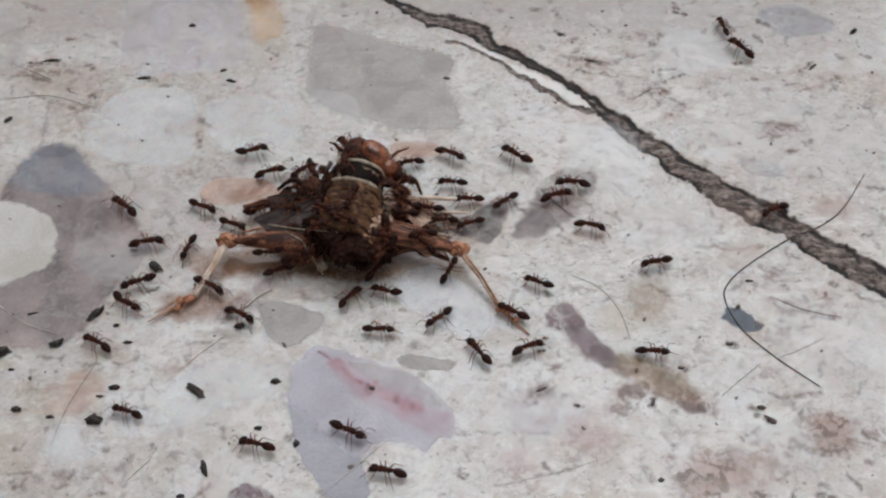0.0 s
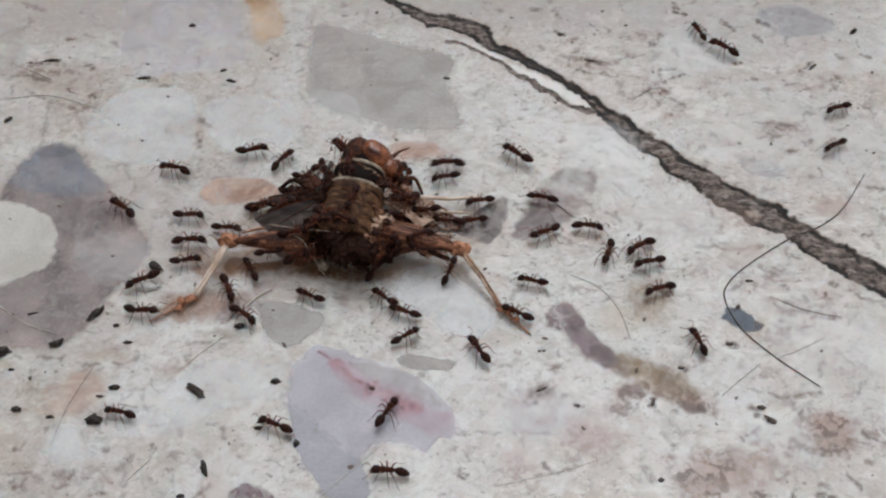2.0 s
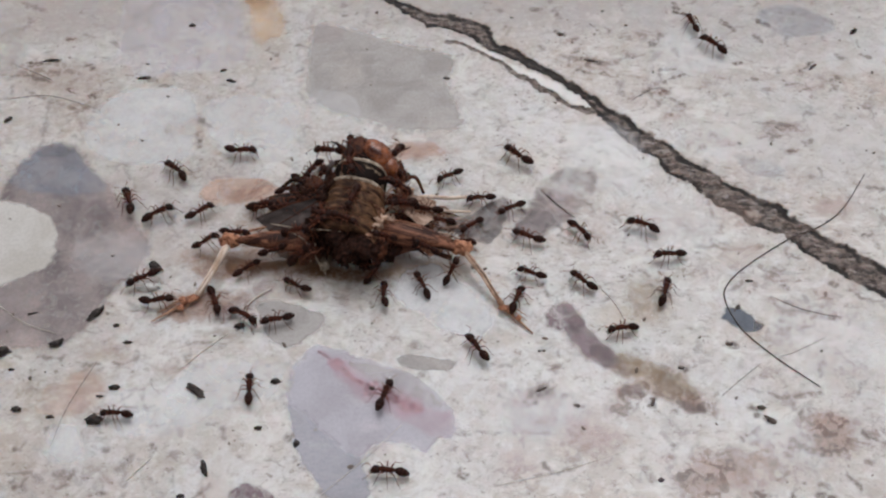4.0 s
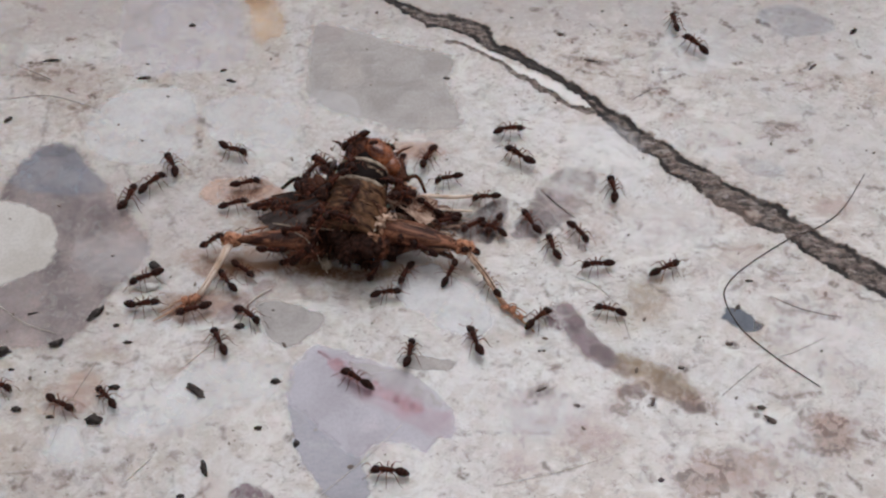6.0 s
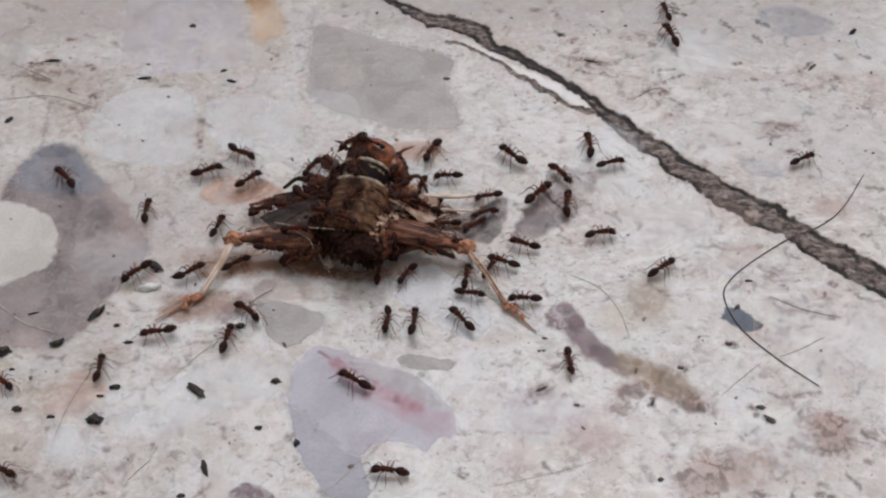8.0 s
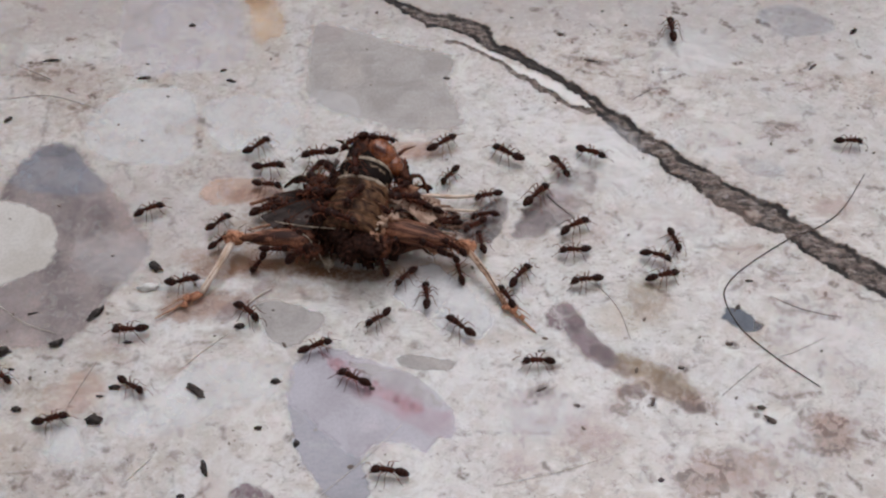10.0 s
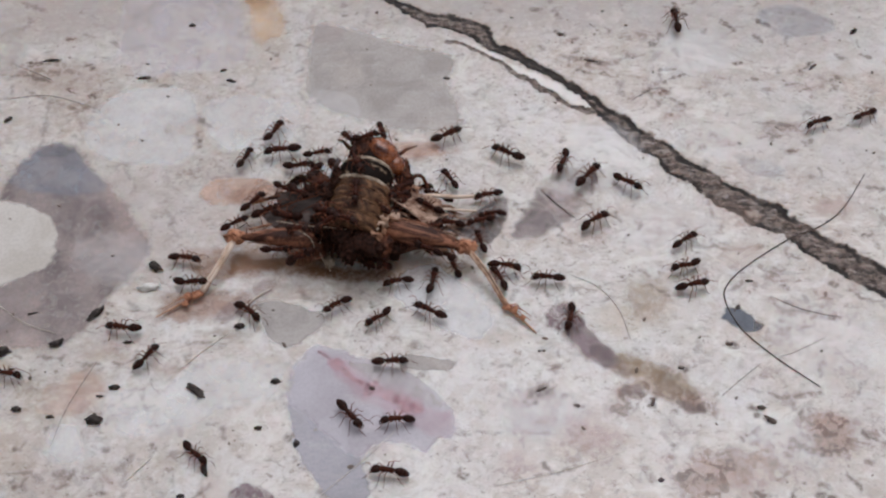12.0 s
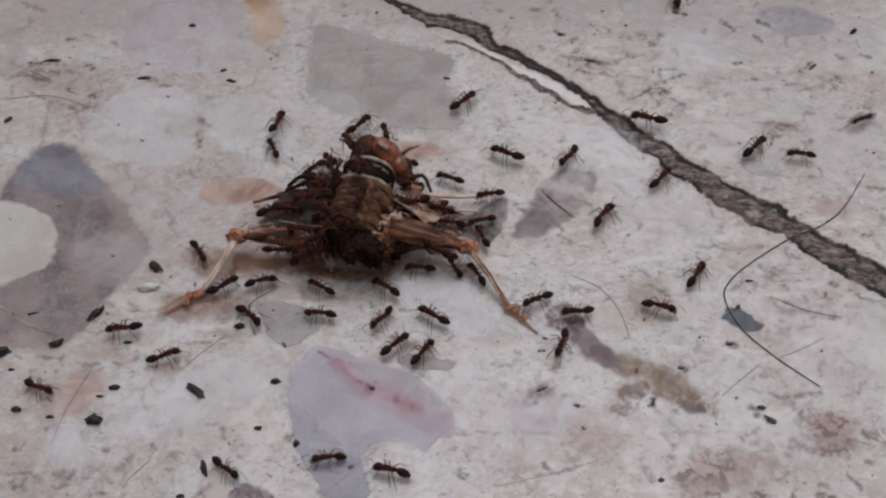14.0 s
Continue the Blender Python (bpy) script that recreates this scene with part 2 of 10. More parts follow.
FLECKS = [
    ((42.6, -25.5), 3.6, 3.4, 0, 1.0), ((29.8, -30.6), 5.0, 3.0, 5, 1.0), ((28.0, -32.7), 3.6, 1.6, 0, 0.9), ((27.3, -21.2), 3.2, 1.3, -30, 1.0), ((22.0, -20.1), 4.0, 1.5, 15, 0.7), ((10.6, -20.3), 2.6, 0.8, 20, 0.7), ((21.1, 33.1), 3.6, 1.3, -15, 0.75),
    ((-54.8, 31.6), 8.0, 2.4, -5, 0.5), ((45.5, 20.4), 3.4, 1.8, 10, 0.55), ((43.2, -9.3), 4.5, 1.5, -10, 0.5), ((37.2, -5.1), 2.4, 1.2, 0, 0.5), ((47.5, -25.9), 2.4, 2.0, 0, 0.6),
    ((15.8, -26.6), 5.0, 2.6, -5, 0.35), ((7.0, -30.7), 5.0, 2.0, 0, 0.35), ((-28.0, 24.5), 5.0, 5.0, 0, 0.3), ((-31.8, 12.2), 5.0, 2.5, 0, 0.4), ((28.9, -16.4), 4.0, 1.6, 0, 0.3),
    ((-39.6, -30.7), 5.0, 1.6, 0, 0.3), ((28.6, 28.8), 4.0, 1.0, 20, 0.4), ((51.2, 28.8), 4.0, 2.0, 30, 0.35), ((-48.0, 25.0), 5.0, 3.0, 0, 0.35), ((45.8, -16.4), 3.0, 4.0, 0, 0.3), ((36.4, -17.9), 4.0, 2.2, 10, 0.35), ((39.6, -21.6), 3.6, 1.6, -15, 0.4), ((25.2, -25.9), 4.0, 1.8, 5, 0.4), ((19.2, -23.1), 3.0, 1.2, 0, 0.4), ((39.3, -12.5), 3.2, 1.4, 12, 0.35),
    ((23.9, -8.8), 3.4, 2.4, 10, 0.25), ((31.3, -3.4), 2.6, 1.2, 0, 0.3), ((36.9, -30.0), 3.4, 1.8, 0, 0.4), ((2.8, -28.0), 3.0, 1.4, 0, 0.3), ((30.4, 24.5), 3.0, 1.0, -20, 0.4), ((38.9, 30.0), 3.4, 1.4, 15, 0.35), ((28.1, 39.2), 2.8, 1.2, 0, 0.4),
    ((17.3, -15.2), 2.4, 0.8, -38, 0.9), ((20.4, -17.5), 2.4, 1.0, -30, 0.7), ((24.0, -20.1), 2.8, 1.0, -22, 0.9), ((21.4, -20.1), 2.0, 0.8, 25, 0.9), ((28.0, -22.0), 1.8, 1.0, -15, 1.0), ((-29.1, -9.1), 3.0, 1.2, 15, 0.5),
    ((18.2, 37.8), 0.9, 0.4, 20, 0.9), ((26.2, 35.0), 1.0, 0.35, -30, 0.9), ((30.1, 27.5), 1.1, 0.5, 15, 0.9), ((31.1, 22.9), 0.8, 0.4, 0, 0.9), ((27.4, 19.0), 0.9, 0.4, 40, 0.9), ((37.3, 18.0), 1.2, 0.4, -10, 0.9),
    ((42.8, 19.4), 1.3, 0.5, 30, 0.9), ((46.0, 16.3), 1.0, 0.4, 0, 0.9), ((36.9, 10.0), 0.9, 0.4, 20, 0.8), ((44.0, 1.4), 1.0, 0.5, -20, 0.8), ((46.4, -10.2), 1.2, 0.4, 10, 0.9), ((45.8, -6.9), 1.0, 0.4, -20, 0.9),
    ((40.2, -4.4), 1.1, 0.5, 0, 0.9), ((37.8, -28.0), 1.0, 0.5, 30, 0.9), ((34.9, -27.3), 1.3, 0.4, -15, 0.9), ((45.5, -20.9), 1.1, 0.6, 45, 0.8), ((24.2, -28.7), 1.0, 0.4, 10, 0.8), ((12.7, -17.1), 1.0, 0.4, -10, 0.8),
    ((-57.2, 32.7), 1.4, 0.4, 5, 0.9), ((-54.7, 33.7), 1.0, 0.4, -8, 0.9), ((-53.2, 38.0), 0.9, 0.4, 20, 0.8), ((-50.9, 27.7), 0.8, 0.5, 0, 0.9), ((-48.3, 26.6), 1.0, 0.4, 40, 0.9), ((-32.2, 19.2), 0.8, 0.4, 0, 0.8), ((-33.0, 21.9), 0.7, 0.4, 20, 0.8),
    ((-49.9, -2.5), 1.2, 0.4, 10, 0.6), ((-36.9, -16.4), 1.0, 0.5, 0, 0.7), ((-5.5, -13.3), 1.1, 0.4, -20, 0.5), ((6.1, -20.1), 1.2, 0.5, 15, 0.6),
]
STAINS_AND_SHADE = [
    # first four: dimmer light on the far and right floor, put into colour
    ((8.1, 50.5), 34, 12, 0, (0.50, 0.455, 0.43), 0.75), ((44.9, 42.9), 22, 10, 0, (0.52, 0.48, 0.465), 0.45), ((-50.1, 45.4), 26, 9, 0, (0.50, 0.45, 0.42), 0.75), ((49.9, 18.2), 14, 9, 0, (0.52, 0.48, 0.46), 0.4),
    # a broad greyer oval at the left, then the stains
    ((-46.9, 3.7), 24, 10, 0, (0.52, 0.47, 0.445), 0.5), ((-30.4, -9.1), 5.0, 1.6, 12, (0.33, 0.21, 0.15), 0.75), ((-27.1, -3.2), 3.4, 1.6, 0, (0.42, 0.30, 0.23), 0.7), ((-28.1, -8.4), 5.0, 2.4, 8, (0.38, 0.25, 0.19), 0.85), ((-32.6, -7.6), 2.2, 1.2, 0, (0.36, 0.25, 0.19), 0.6), ((-23.8, 8.8), 4.0, 1.6, 0, (0.40, 0.245, 0.18), 0.9), ((-3.3, 16.3), 4.5, 1.6, 0, (0.46, 0.30, 0.24), 0.85), ((-18.2, -2.5), 5.0, 1.0, 0, (0.44, 0.31, 0.23), 0.6), ((-3.7, -3.0), 4.0, 1.2, 0, (0.46, 0.33, 0.26), 0.6), ((-30.1, -0.8), 3.0, 1.2, 0, (0.48, 0.36, 0.30), 0.6), ((1.1, -2.5), 4.0, 1.4, 0, (0.45, 0.35, 0.27), 0.5), ((-38.6, -15.6), 3.0, 0.9, 0, (0.45, 0.36, 0.28), 0.5),
    ((24.7, -7.2), 2.4, 3.2, 10, (0.45, 0.36, 0.25), 0.6),
    ((20.7, -10.1), 3.2, 2.6, 0, (0.56, 0.49, 0.39), 0.5),
    ((23.3, -17.7), 5.6, 1.7, -26, (0.24, 0.16, 0.085), 0.9), ((25.8, -20.9), 3.2, 1.0, -25, (0.24, 0.17, 0.12), 0.9),
    ((27.3, -21.2), 2.6, 1.0, -35, (0.28, 0.22, 0.16), 0.75),
    ((18.6, -15.8), 3.2, 1.0, -40, (0.18, 0.13, 0.11), 0.9),
    ((42.6, -25.5), 2.6, 2.6, 0, (0.30, 0.21, 0.15), 0.75),
    ((30.4, -30.4), 3.6, 2.4, 10, (0.34, 0.25, 0.21), 0.7),
    ((26.9, -32.0), 2.2, 1.8, 0, (0.28, 0.21, 0.18), 0.6),
    ((15.9, -25.9), 3.6, 2.4, -10, (0.48, 0.38, 0.36), 0.6),
    ((7.7, -29.3), 2.6, 1.8, 0, (0.52, 0.41, 0.38), 0.5),
    ((21.4, -20.1), 2.0, 0.8, 20, (0.20, 0.16, 0.13), 0.7),
    ((10.6, -20.1), 1.6, 0.5, 25, (0.25, 0.21, 0.18), 0.7),
    ((-40.5, -19.4), 3.0, 2.2, 0, (0.52, 0.42, 0.36), 0.55),
    ((-53.6, 30.0), 9.0, 3.2, 0, (0.50, 0.42, 0.36), 0.5),
    ((21.9, 33.4), 2.2, 0.6, -20, (0.22, 0.19, 0.17), 0.8),
    ((30.0, 34.5), 1.6, 0.7, 40, (0.36, 0.32, 0.29), 0.6),
    ((44.8, 20.8), 2.2, 0.9, 0, (0.34, 0.30, 0.27), 0.55),
    ((-12.4, -3.7), 7.5, 1.25, -6, (0.20, 0.105, 0.058), 1.0), ((-23.8, -2.0), 7.5, 2.4, 6, (0.27, 0.155, 0.105), 1.0), ((-17.0, -1.8), 5.0, 1.0, 8, (0.28, 0.165, 0.10), 0.9), ((-20.5, 3.0), 6.0, 3.5, 10, (0.36, 0.24, 0.17), 0.75), ((-24.5, -1.6), 5.0, 1.5, 5, (0.34, 0.215, 0.145), 0.75), ((0.5, 1.5), 5.0, 3.0, 0, (0.44, 0.33, 0.26), 0.5), ((-3.5, -3.8), 5.0, 0.9, -8, (0.36, 0.25, 0.17), 0.55),
    ((-24.7, -12.5), 2.4, 0.8, 0, (0.36, 0.30, 0.25), 0.6),
    ((6.6, -13.3), 3.0, 1.4, 0, (0.50, 0.42, 0.34), 0.5),
    ((-47.3, -14.8), 4.0, 0.8, 0, (0.46, 0.41, 0.36), 0.5),
    ((49.8, 6.4), 3.6, 1.6, 0, (0.52, 0.43, 0.40), 0.5),
    ((38.0, 0.1), 4.0, 1.0, 0, (0.52, 0.45, 0.40), 0.45),
]
M_FLOOR = floor_material()
M_CHIP = {
    "grey": chip_material("grey_chip", ((0.312, 0.286, 0.270), (0.397, 0.370, 0.351)), pale=0.3),
    "slate": chip_material("slate_chip", ((0.152, 0.127, 0.127), (0.28, 0.234, 0.228)), (0.38, 0.34, 0.34), 0.45, pale=0.5, ragged=0.2),
    "lilac": chip_material("lilac_chip", ((0.385, 0.36, 0.398), (0.46, 0.44, 0.485)), pale=0.4),
    "white": chip_material("white_chip", ((0.52, 0.525, 0.54), (0.60, 0.60, 0.61)), (0.66, 0.655, 0.655), pale=0.2),
    "cream": chip_material("cream_chip", ((0.50, 0.468, 0.425), (0.59, 0.565, 0.53)), pale=0.3),
    "brown": chip_material("brown_chip", ((0.25, 0.128, 0.085), (0.46, 0.325, 0.258)), (0.58, 0.50, 0.44), 0.5),
    "dark": chip_material("dark_chip", ((0.025, 0.022, 0.023), (0.085, 0.075, 0.077)), (0.26, 0.24, 0.24), 0.3, 0.16, 0.15),
    "violet": chip_material("violet_chip", ((0.088, 0.058, 0.068), (0.20, 0.144, 0.156)), pale=0.4, ragged=0.35),
    "blue": chip_material("blue_chip", ((0.135, 0.15, 0.185), (0.24, 0.256, 0.295)), pale=0.3),
    "plum": chip_material("plum_chip", ((0.012, 0.006, 0.007), (0.055, 0.027, 0.031)), (0.16, 0.10, 0.11), 0.15, 0.2, 0.1, ragged=0.4),
    "ink": chip_material("ink_chip", ((0.025, 0.03, 0.045), (0.10, 0.115, 0.145)), (0.3, 0.3, 0.32), 0.3, 0.16, 0.15),
    "dove": chip_material("dove_chip", ((0.255, 0.25, 0.285), (0.34, 0.332, 0.375)), pale=0.3),
    "tan": chip_material("tan_chip", ((0.36, 0.215, 0.10), (0.50, 0.385, 0.28)), pale=0.3),
    "olive": chip_material("olive_stone", ((0.085, 0.048, 0.021), (0.235, 0.158, 0.082)), (0.34, 0.26, 0.17), pale=0.25, ragged=0.9),
    "rust": chip_material("rusty_stone", ((0.17, 0.082, 0.058), (0.38, 0.26, 0.215)), (0.56, 0.46, 0.41), 0.5, pale=0.3, ragged=0.75),
    "red": chip_material("red_vein", ((0.30, 0.095, 0.12), (0.40, 0.225, 0.255)), (0.55, 0.38, 0.39), pale=0.2),
}
M_GRIT = body_material("dark_grit", (0.016, 0.013, 0.012), (0.075, 0.062, 0.056), rough=0.75, size=1.4)
M_SPECK = body_material("grey_brown_speck", (0.06, 0.046, 0.04), (0.17, 0.135, 0.12), rough=0.8, size=1.6)
M_DUST = body_material("brown_grit", (0.12, 0.095, 0.08), (0.26, 0.21, 0.18), rough=0.8, size=2.0)
M_PALE = body_material("pale_flake", (0.62, 0.60, 0.56), (0.78, 0.77, 0.75), rough=0.5)
M_HAIR = body_material("dark_hair", (0.05, 0.042, 0.04), (0.12, 0.10, 0.09), rough=0.45)
M_FIBRE = body_material("pale_fibre", (0.55, 0.50, 0.42), (0.70, 0.66, 0.60), rough=0.5)
M_GREYFIBRE = body_material("grey_fibre", (0.28, 0.25, 0.235), (0.44, 0.40, 0.375), rough=0.5)
M_ANT = ant_material("ant_dark_brown", (0.0065, 0.0026, 0.0019), (0.030, 0.0086, 0.005), 0.40)
M_ANTRED = ant_material("ant_red_brown", (0.016, 0.0046, 0.003), (0.070, 0.0175, 0.0085), 0.45)
M_LEG = ant_material("ant_leg_brown", (0.056, 0.017, 0.009), (0.185, 0.066, 0.037), 0.5)
M_EYE = ant_material("ant_eye", (0.006, 0.005, 0.005), (0.012, 0.01, 0.01), 0.15)
M_ABDO = body_material("olive_brown_shell", (0.024, 0.0095, 0.005), (0.215, 0.113, 0.058), (1.5, 0.55, 0.55), 0.55, 0.55, 0.36, 0.70, 0.2, gloss=0.15, swirl=1.4)
M_NIGHT = body_material("blotched_black_shell", (0.009, 0.005, 0.004), (0.26, 0.19, 0.13), (0.9, 0.7, 0.7), 0.6, 0.9, 0.56, 0.64, gloss=0.08)
M_BAND = body_material("pale_membrane", (0.20, 0.15, 0.105), (0.46, 0.385, 0.30), rough=0.45)
M_DARKSHELL = body_material("black_brown_shell", (0.010, 0.0046, 0.0034), (0.042, 0.0165, 0.0105), rough=0.65, size=1.6, gloss=0.08)
M_ORANGE = body_material("amber_shell", (0.06, 0.013, 0.005), (0.40, 0.125, 0.042), (0.5, 1, 1), 0.25, 0.35, 0.40, 0.60, depth=0.02, clear=0.3, gloss=0.4)
M_FEMUR = body_material("striped_leg_shell", (0.032, 0.009, 0.005), (0.32, 0.138, 0.078), (0.22, 1.1, 1.1), 0.45, 0.7, 0.42, 0.66, 0.15, swirl=0.9)
M_TIBIA = body_material("straw_leg_shell", (0.54, 0.39, 0.28), (0.76, 0.64, 0.54), (0.3, 1.5, 1.5), 0.4)
M_SHIN = body_material("brown_shin_shell", (0.32, 0.18, 0.112), (0.62, 0.455, 0.34), (0.5, 1.5, 1.5), 0.4)
M_TARSUS = body_material("orange_leg_shell", (0.22, 0.080, 0.042), (0.48, 0.28, 0.175), (0.4, 1.5, 1.5), 0.38)
M_KNEE = body_material("gnawed_knee_shell", (0.10, 0.022, 0.009), (0.56, 0.27, 0.155), rough=0.4, size=0.9, low=0.36, high=0.55)
M_WING = body_material("smoky_wing", (0.014, 0.009, 0.0075), (0.085, 0.060, 0.052), (0.4, 1.2, 1.0), 0.5, 0.6, gloss=0.2, swirl=1.0)
M_BROWNWING = body_material("tan_wing", (0.085, 0.032, 0.016), (0.44, 0.245, 0.15), (0.25, 2.0, 1.0), 0.4, 1.2)
M_PALEWING = body_material("beige_wing", (0.19, 0.105, 0.07), (0.54, 0.39, 0.30), (0.4, 1.2, 1.0), 0.4, 0.8, swirl=1.0)
M_HEAD = body_material("smooth_head_shell", (0.012, 0.005, 0.004), (0.032, 0.014, 0.010), rough=0.42, size=0.5, depth=0.02, gloss=0.14)
M_SMOKE = body_material("clear_smoky_wing", (0.022, 0.016, 0.0145), (0.115, 0.088, 0.080), (0.25, 1.0, 1.0), 0.45, 0.45, 0.34, 0.68, 0.03, gloss=0.25, swirl=0.6)
M_SHRED = body_material("brown_shreds", (0.022, 0.006, 0.003), (0.125, 0.041, 0.018), rough=0.6, size=0.5)


# ---- shapes ----
def link(name, verts, faces, material, parent=None, smooth=True, values=None):
    mesh = bpy.data.meshes.new(name)
    mesh.from_pydata([Vector(v) * MM for v in verts], [], faces)
    if smooth:
        mesh.polygons.foreach_set("use_smooth", [True] * len(mesh.polygons))
    mesh.materials.append(material)
    for key, numbers in (values or {}).items():
        mesh.attributes.new(key, "FLOAT", "POINT").data.foreach_set("value", numbers)
    mesh.update()
    ob = new(name, mesh)
    ob.parent = parent
    return ob


def tube_data(points, radii, sides=8, flat=1.0):
    """A closed tapering tube through points."""
    pts = [Vector(p) for p in points]
    verts, faces, side = [], [], None
    for i, p in enumerate(pts):
        way = (pts[min(i + 1, len(pts) - 1)] - pts[max(i - 1, 0)]).normalized()
        if side is None:
            side = way.cross(Vector((0, 0, 1)) if abs(way.z) < 0.9 else Vector((0, 1, 0))).normalized()
        side = (side - way * side.dot(way)).normalized()
        rise = side.cross(way)
        for k in range(sides):
            a = 2 * math.pi * k / sides
            verts.append(p + (side * math.cos(a) + rise * math.sin(a) * flat) * radii[i])
    n = len(pts)
    for i in range(n - 1):
        for k in range(sides):
            j = (k + 1) % sides
            faces.append((i * sides + k, i * sides + j, (i + 1) * sides + j, (i + 1) * sides + k))
    faces.append(tuple(range(sides))[::-1])
    faces.append(tuple((n - 1) * sides + k for k in range(sides)))
    return verts, faces


def spline(points, steps=5):
    """Points on a smooth line through the given ones."""
    p = [Vector(v) for v in points]
    p = [p[0] * 2 - p[1], *p, p[-1] * 2 - p[-2]]
    out = []
    for i in range(1, len(p) - 2):
        for k in range(steps):
            t = k / steps
            a, b, c, d = p[i - 1:i + 3]
            out.append(0.5 * (2 * b + (c - a) * t + (2 * a - 5 * b + 4 * c - d) * t * t + (3 * b - a - 3 * c + d) * t ** 3))
    return out + [p[-2]]


def blob_data(centre, radii, rough=0.0, size=1.0, across=14, down=9, turn=None, seed=0):
    """An ellipsoid with an uneven skin."""
    centre, turn = Vector(centre), turn or Matrix.Identity(3)
    verts, faces = [], []
    for i in range(down + 1):
        lat = math.pi * i / down
        for k in range(across):
            lon = 2 * math.pi * k / across
            v = Vector((math.cos(lat), math.sin(lat) * math.cos(lon), math.sin(lat) * math.sin(lon)))
            r = 1 + rough * noise.noise(v * 2.2 / size + Vector((seed * 7.1, 3, 1)))
            verts.append(centre + turn @ Vector((v.x * radii[0], v.y * radii[1], v.z * radii[2])) * r)
    for i in range(down):
        for k in range(across):
            j = (k + 1) % across
            faces.append((i * across + k, i * across + j, (i + 1) * across + j, (i + 1) * across + k))
    return verts, faces


def joined(pieces):
    verts, faces = [], []
    for v, f in pieces:
        base = len(verts)
        verts += v
        faces += [tuple(i + base for i in face) for face in f]
    return verts, faces


# ---- the floor: one sheet with the crack sunk into it ----
def lattice(seed):
    return np.random.default_rng(seed).random((97, 97))


def smooth_noise(x, y, seed):
    grid = lattice(seed)
    i, j = np.floor(x).astype(int), np.floor(y).astype(int)
    u, v = x - i, y - j
    u, v = u * u * (3 - 2 * u), v * v * (3 - 2 * v)
    g = lambda a, b: grid[a % 97, b % 97]
    return (g(i, j) * (1 - u) + g(i + 1, j) * u) * (1 - v) + (g(i, j + 1) * (1 - u) + g(i + 1, j + 1) * u) * v - 0.5


def line_field(x, y, line):
    """Distance from a line of (point, half width), and the half width at the nearest place."""
    best, width = np.full(x.shape, 1e9), np.ones(x.shape)
    for ((ax, ay), wa), ((bx, by), wb) in zip(line, line[1:]):
        h = np.clip(((x - ax) * (bx - ax) + (y - ay) * (by - ay)) / ((bx - ax) ** 2 + (by - ay) ** 2), 0, 1)
        d = np.hypot(x - ax - h * (bx - ax), y - ay - h * (by - ay))
        near = d < best
        best, width = np.where(near, d, best), np.where(near, wa + h * (wb - wa), width)
    return best, width


CRACK = [((-12.1, 50.2), 0.5), ((-7.0, 45.6), 0.9), ((-2.0, 42.4), 1.5), ((3.8, 40.7), 2.0), ((7.7, 36.6), 1.0), ((13.9, 32.2), 0.8), ((19.1, 27.7), 0.8),
         ((21.9, 23.4), 1.3), ((26.0, 19.2), 1.5), ((30.7, 14.1), 1.8), ((35.2, 9.5), 2.0), ((39.7, 6.0), 2.3), ((43.5, 3.5), 2.1), ((47.0, -0.1), 2.1),
         ((51.2, -3.2), 1.9), ((56.3, -7.6), 1.9), ((66.0, -16.0), 1.8)]
SIDE_CRACK = [((0.5, 38.0), 0.3), ((6.1, 35.1), 0.4), ((11.4, 30.0), 0.42), ((15.9, 25.8), 0.5), ((20.0, 23.4), 0.55)]
FILLER = [((4.3, 36.6), 0.35), ((6.1, 35.5), 0.50), ((8.0, 33.8), 0.55), ((8.9, 33.1), 0.12), ((9.7, 32.3), 0.55), ((12.3, 30.5), 0.80), ((15.7, 28.1), 0.95), ((18.2, 26.0), 0.90), ((19.8, 24.7), 0.70)]


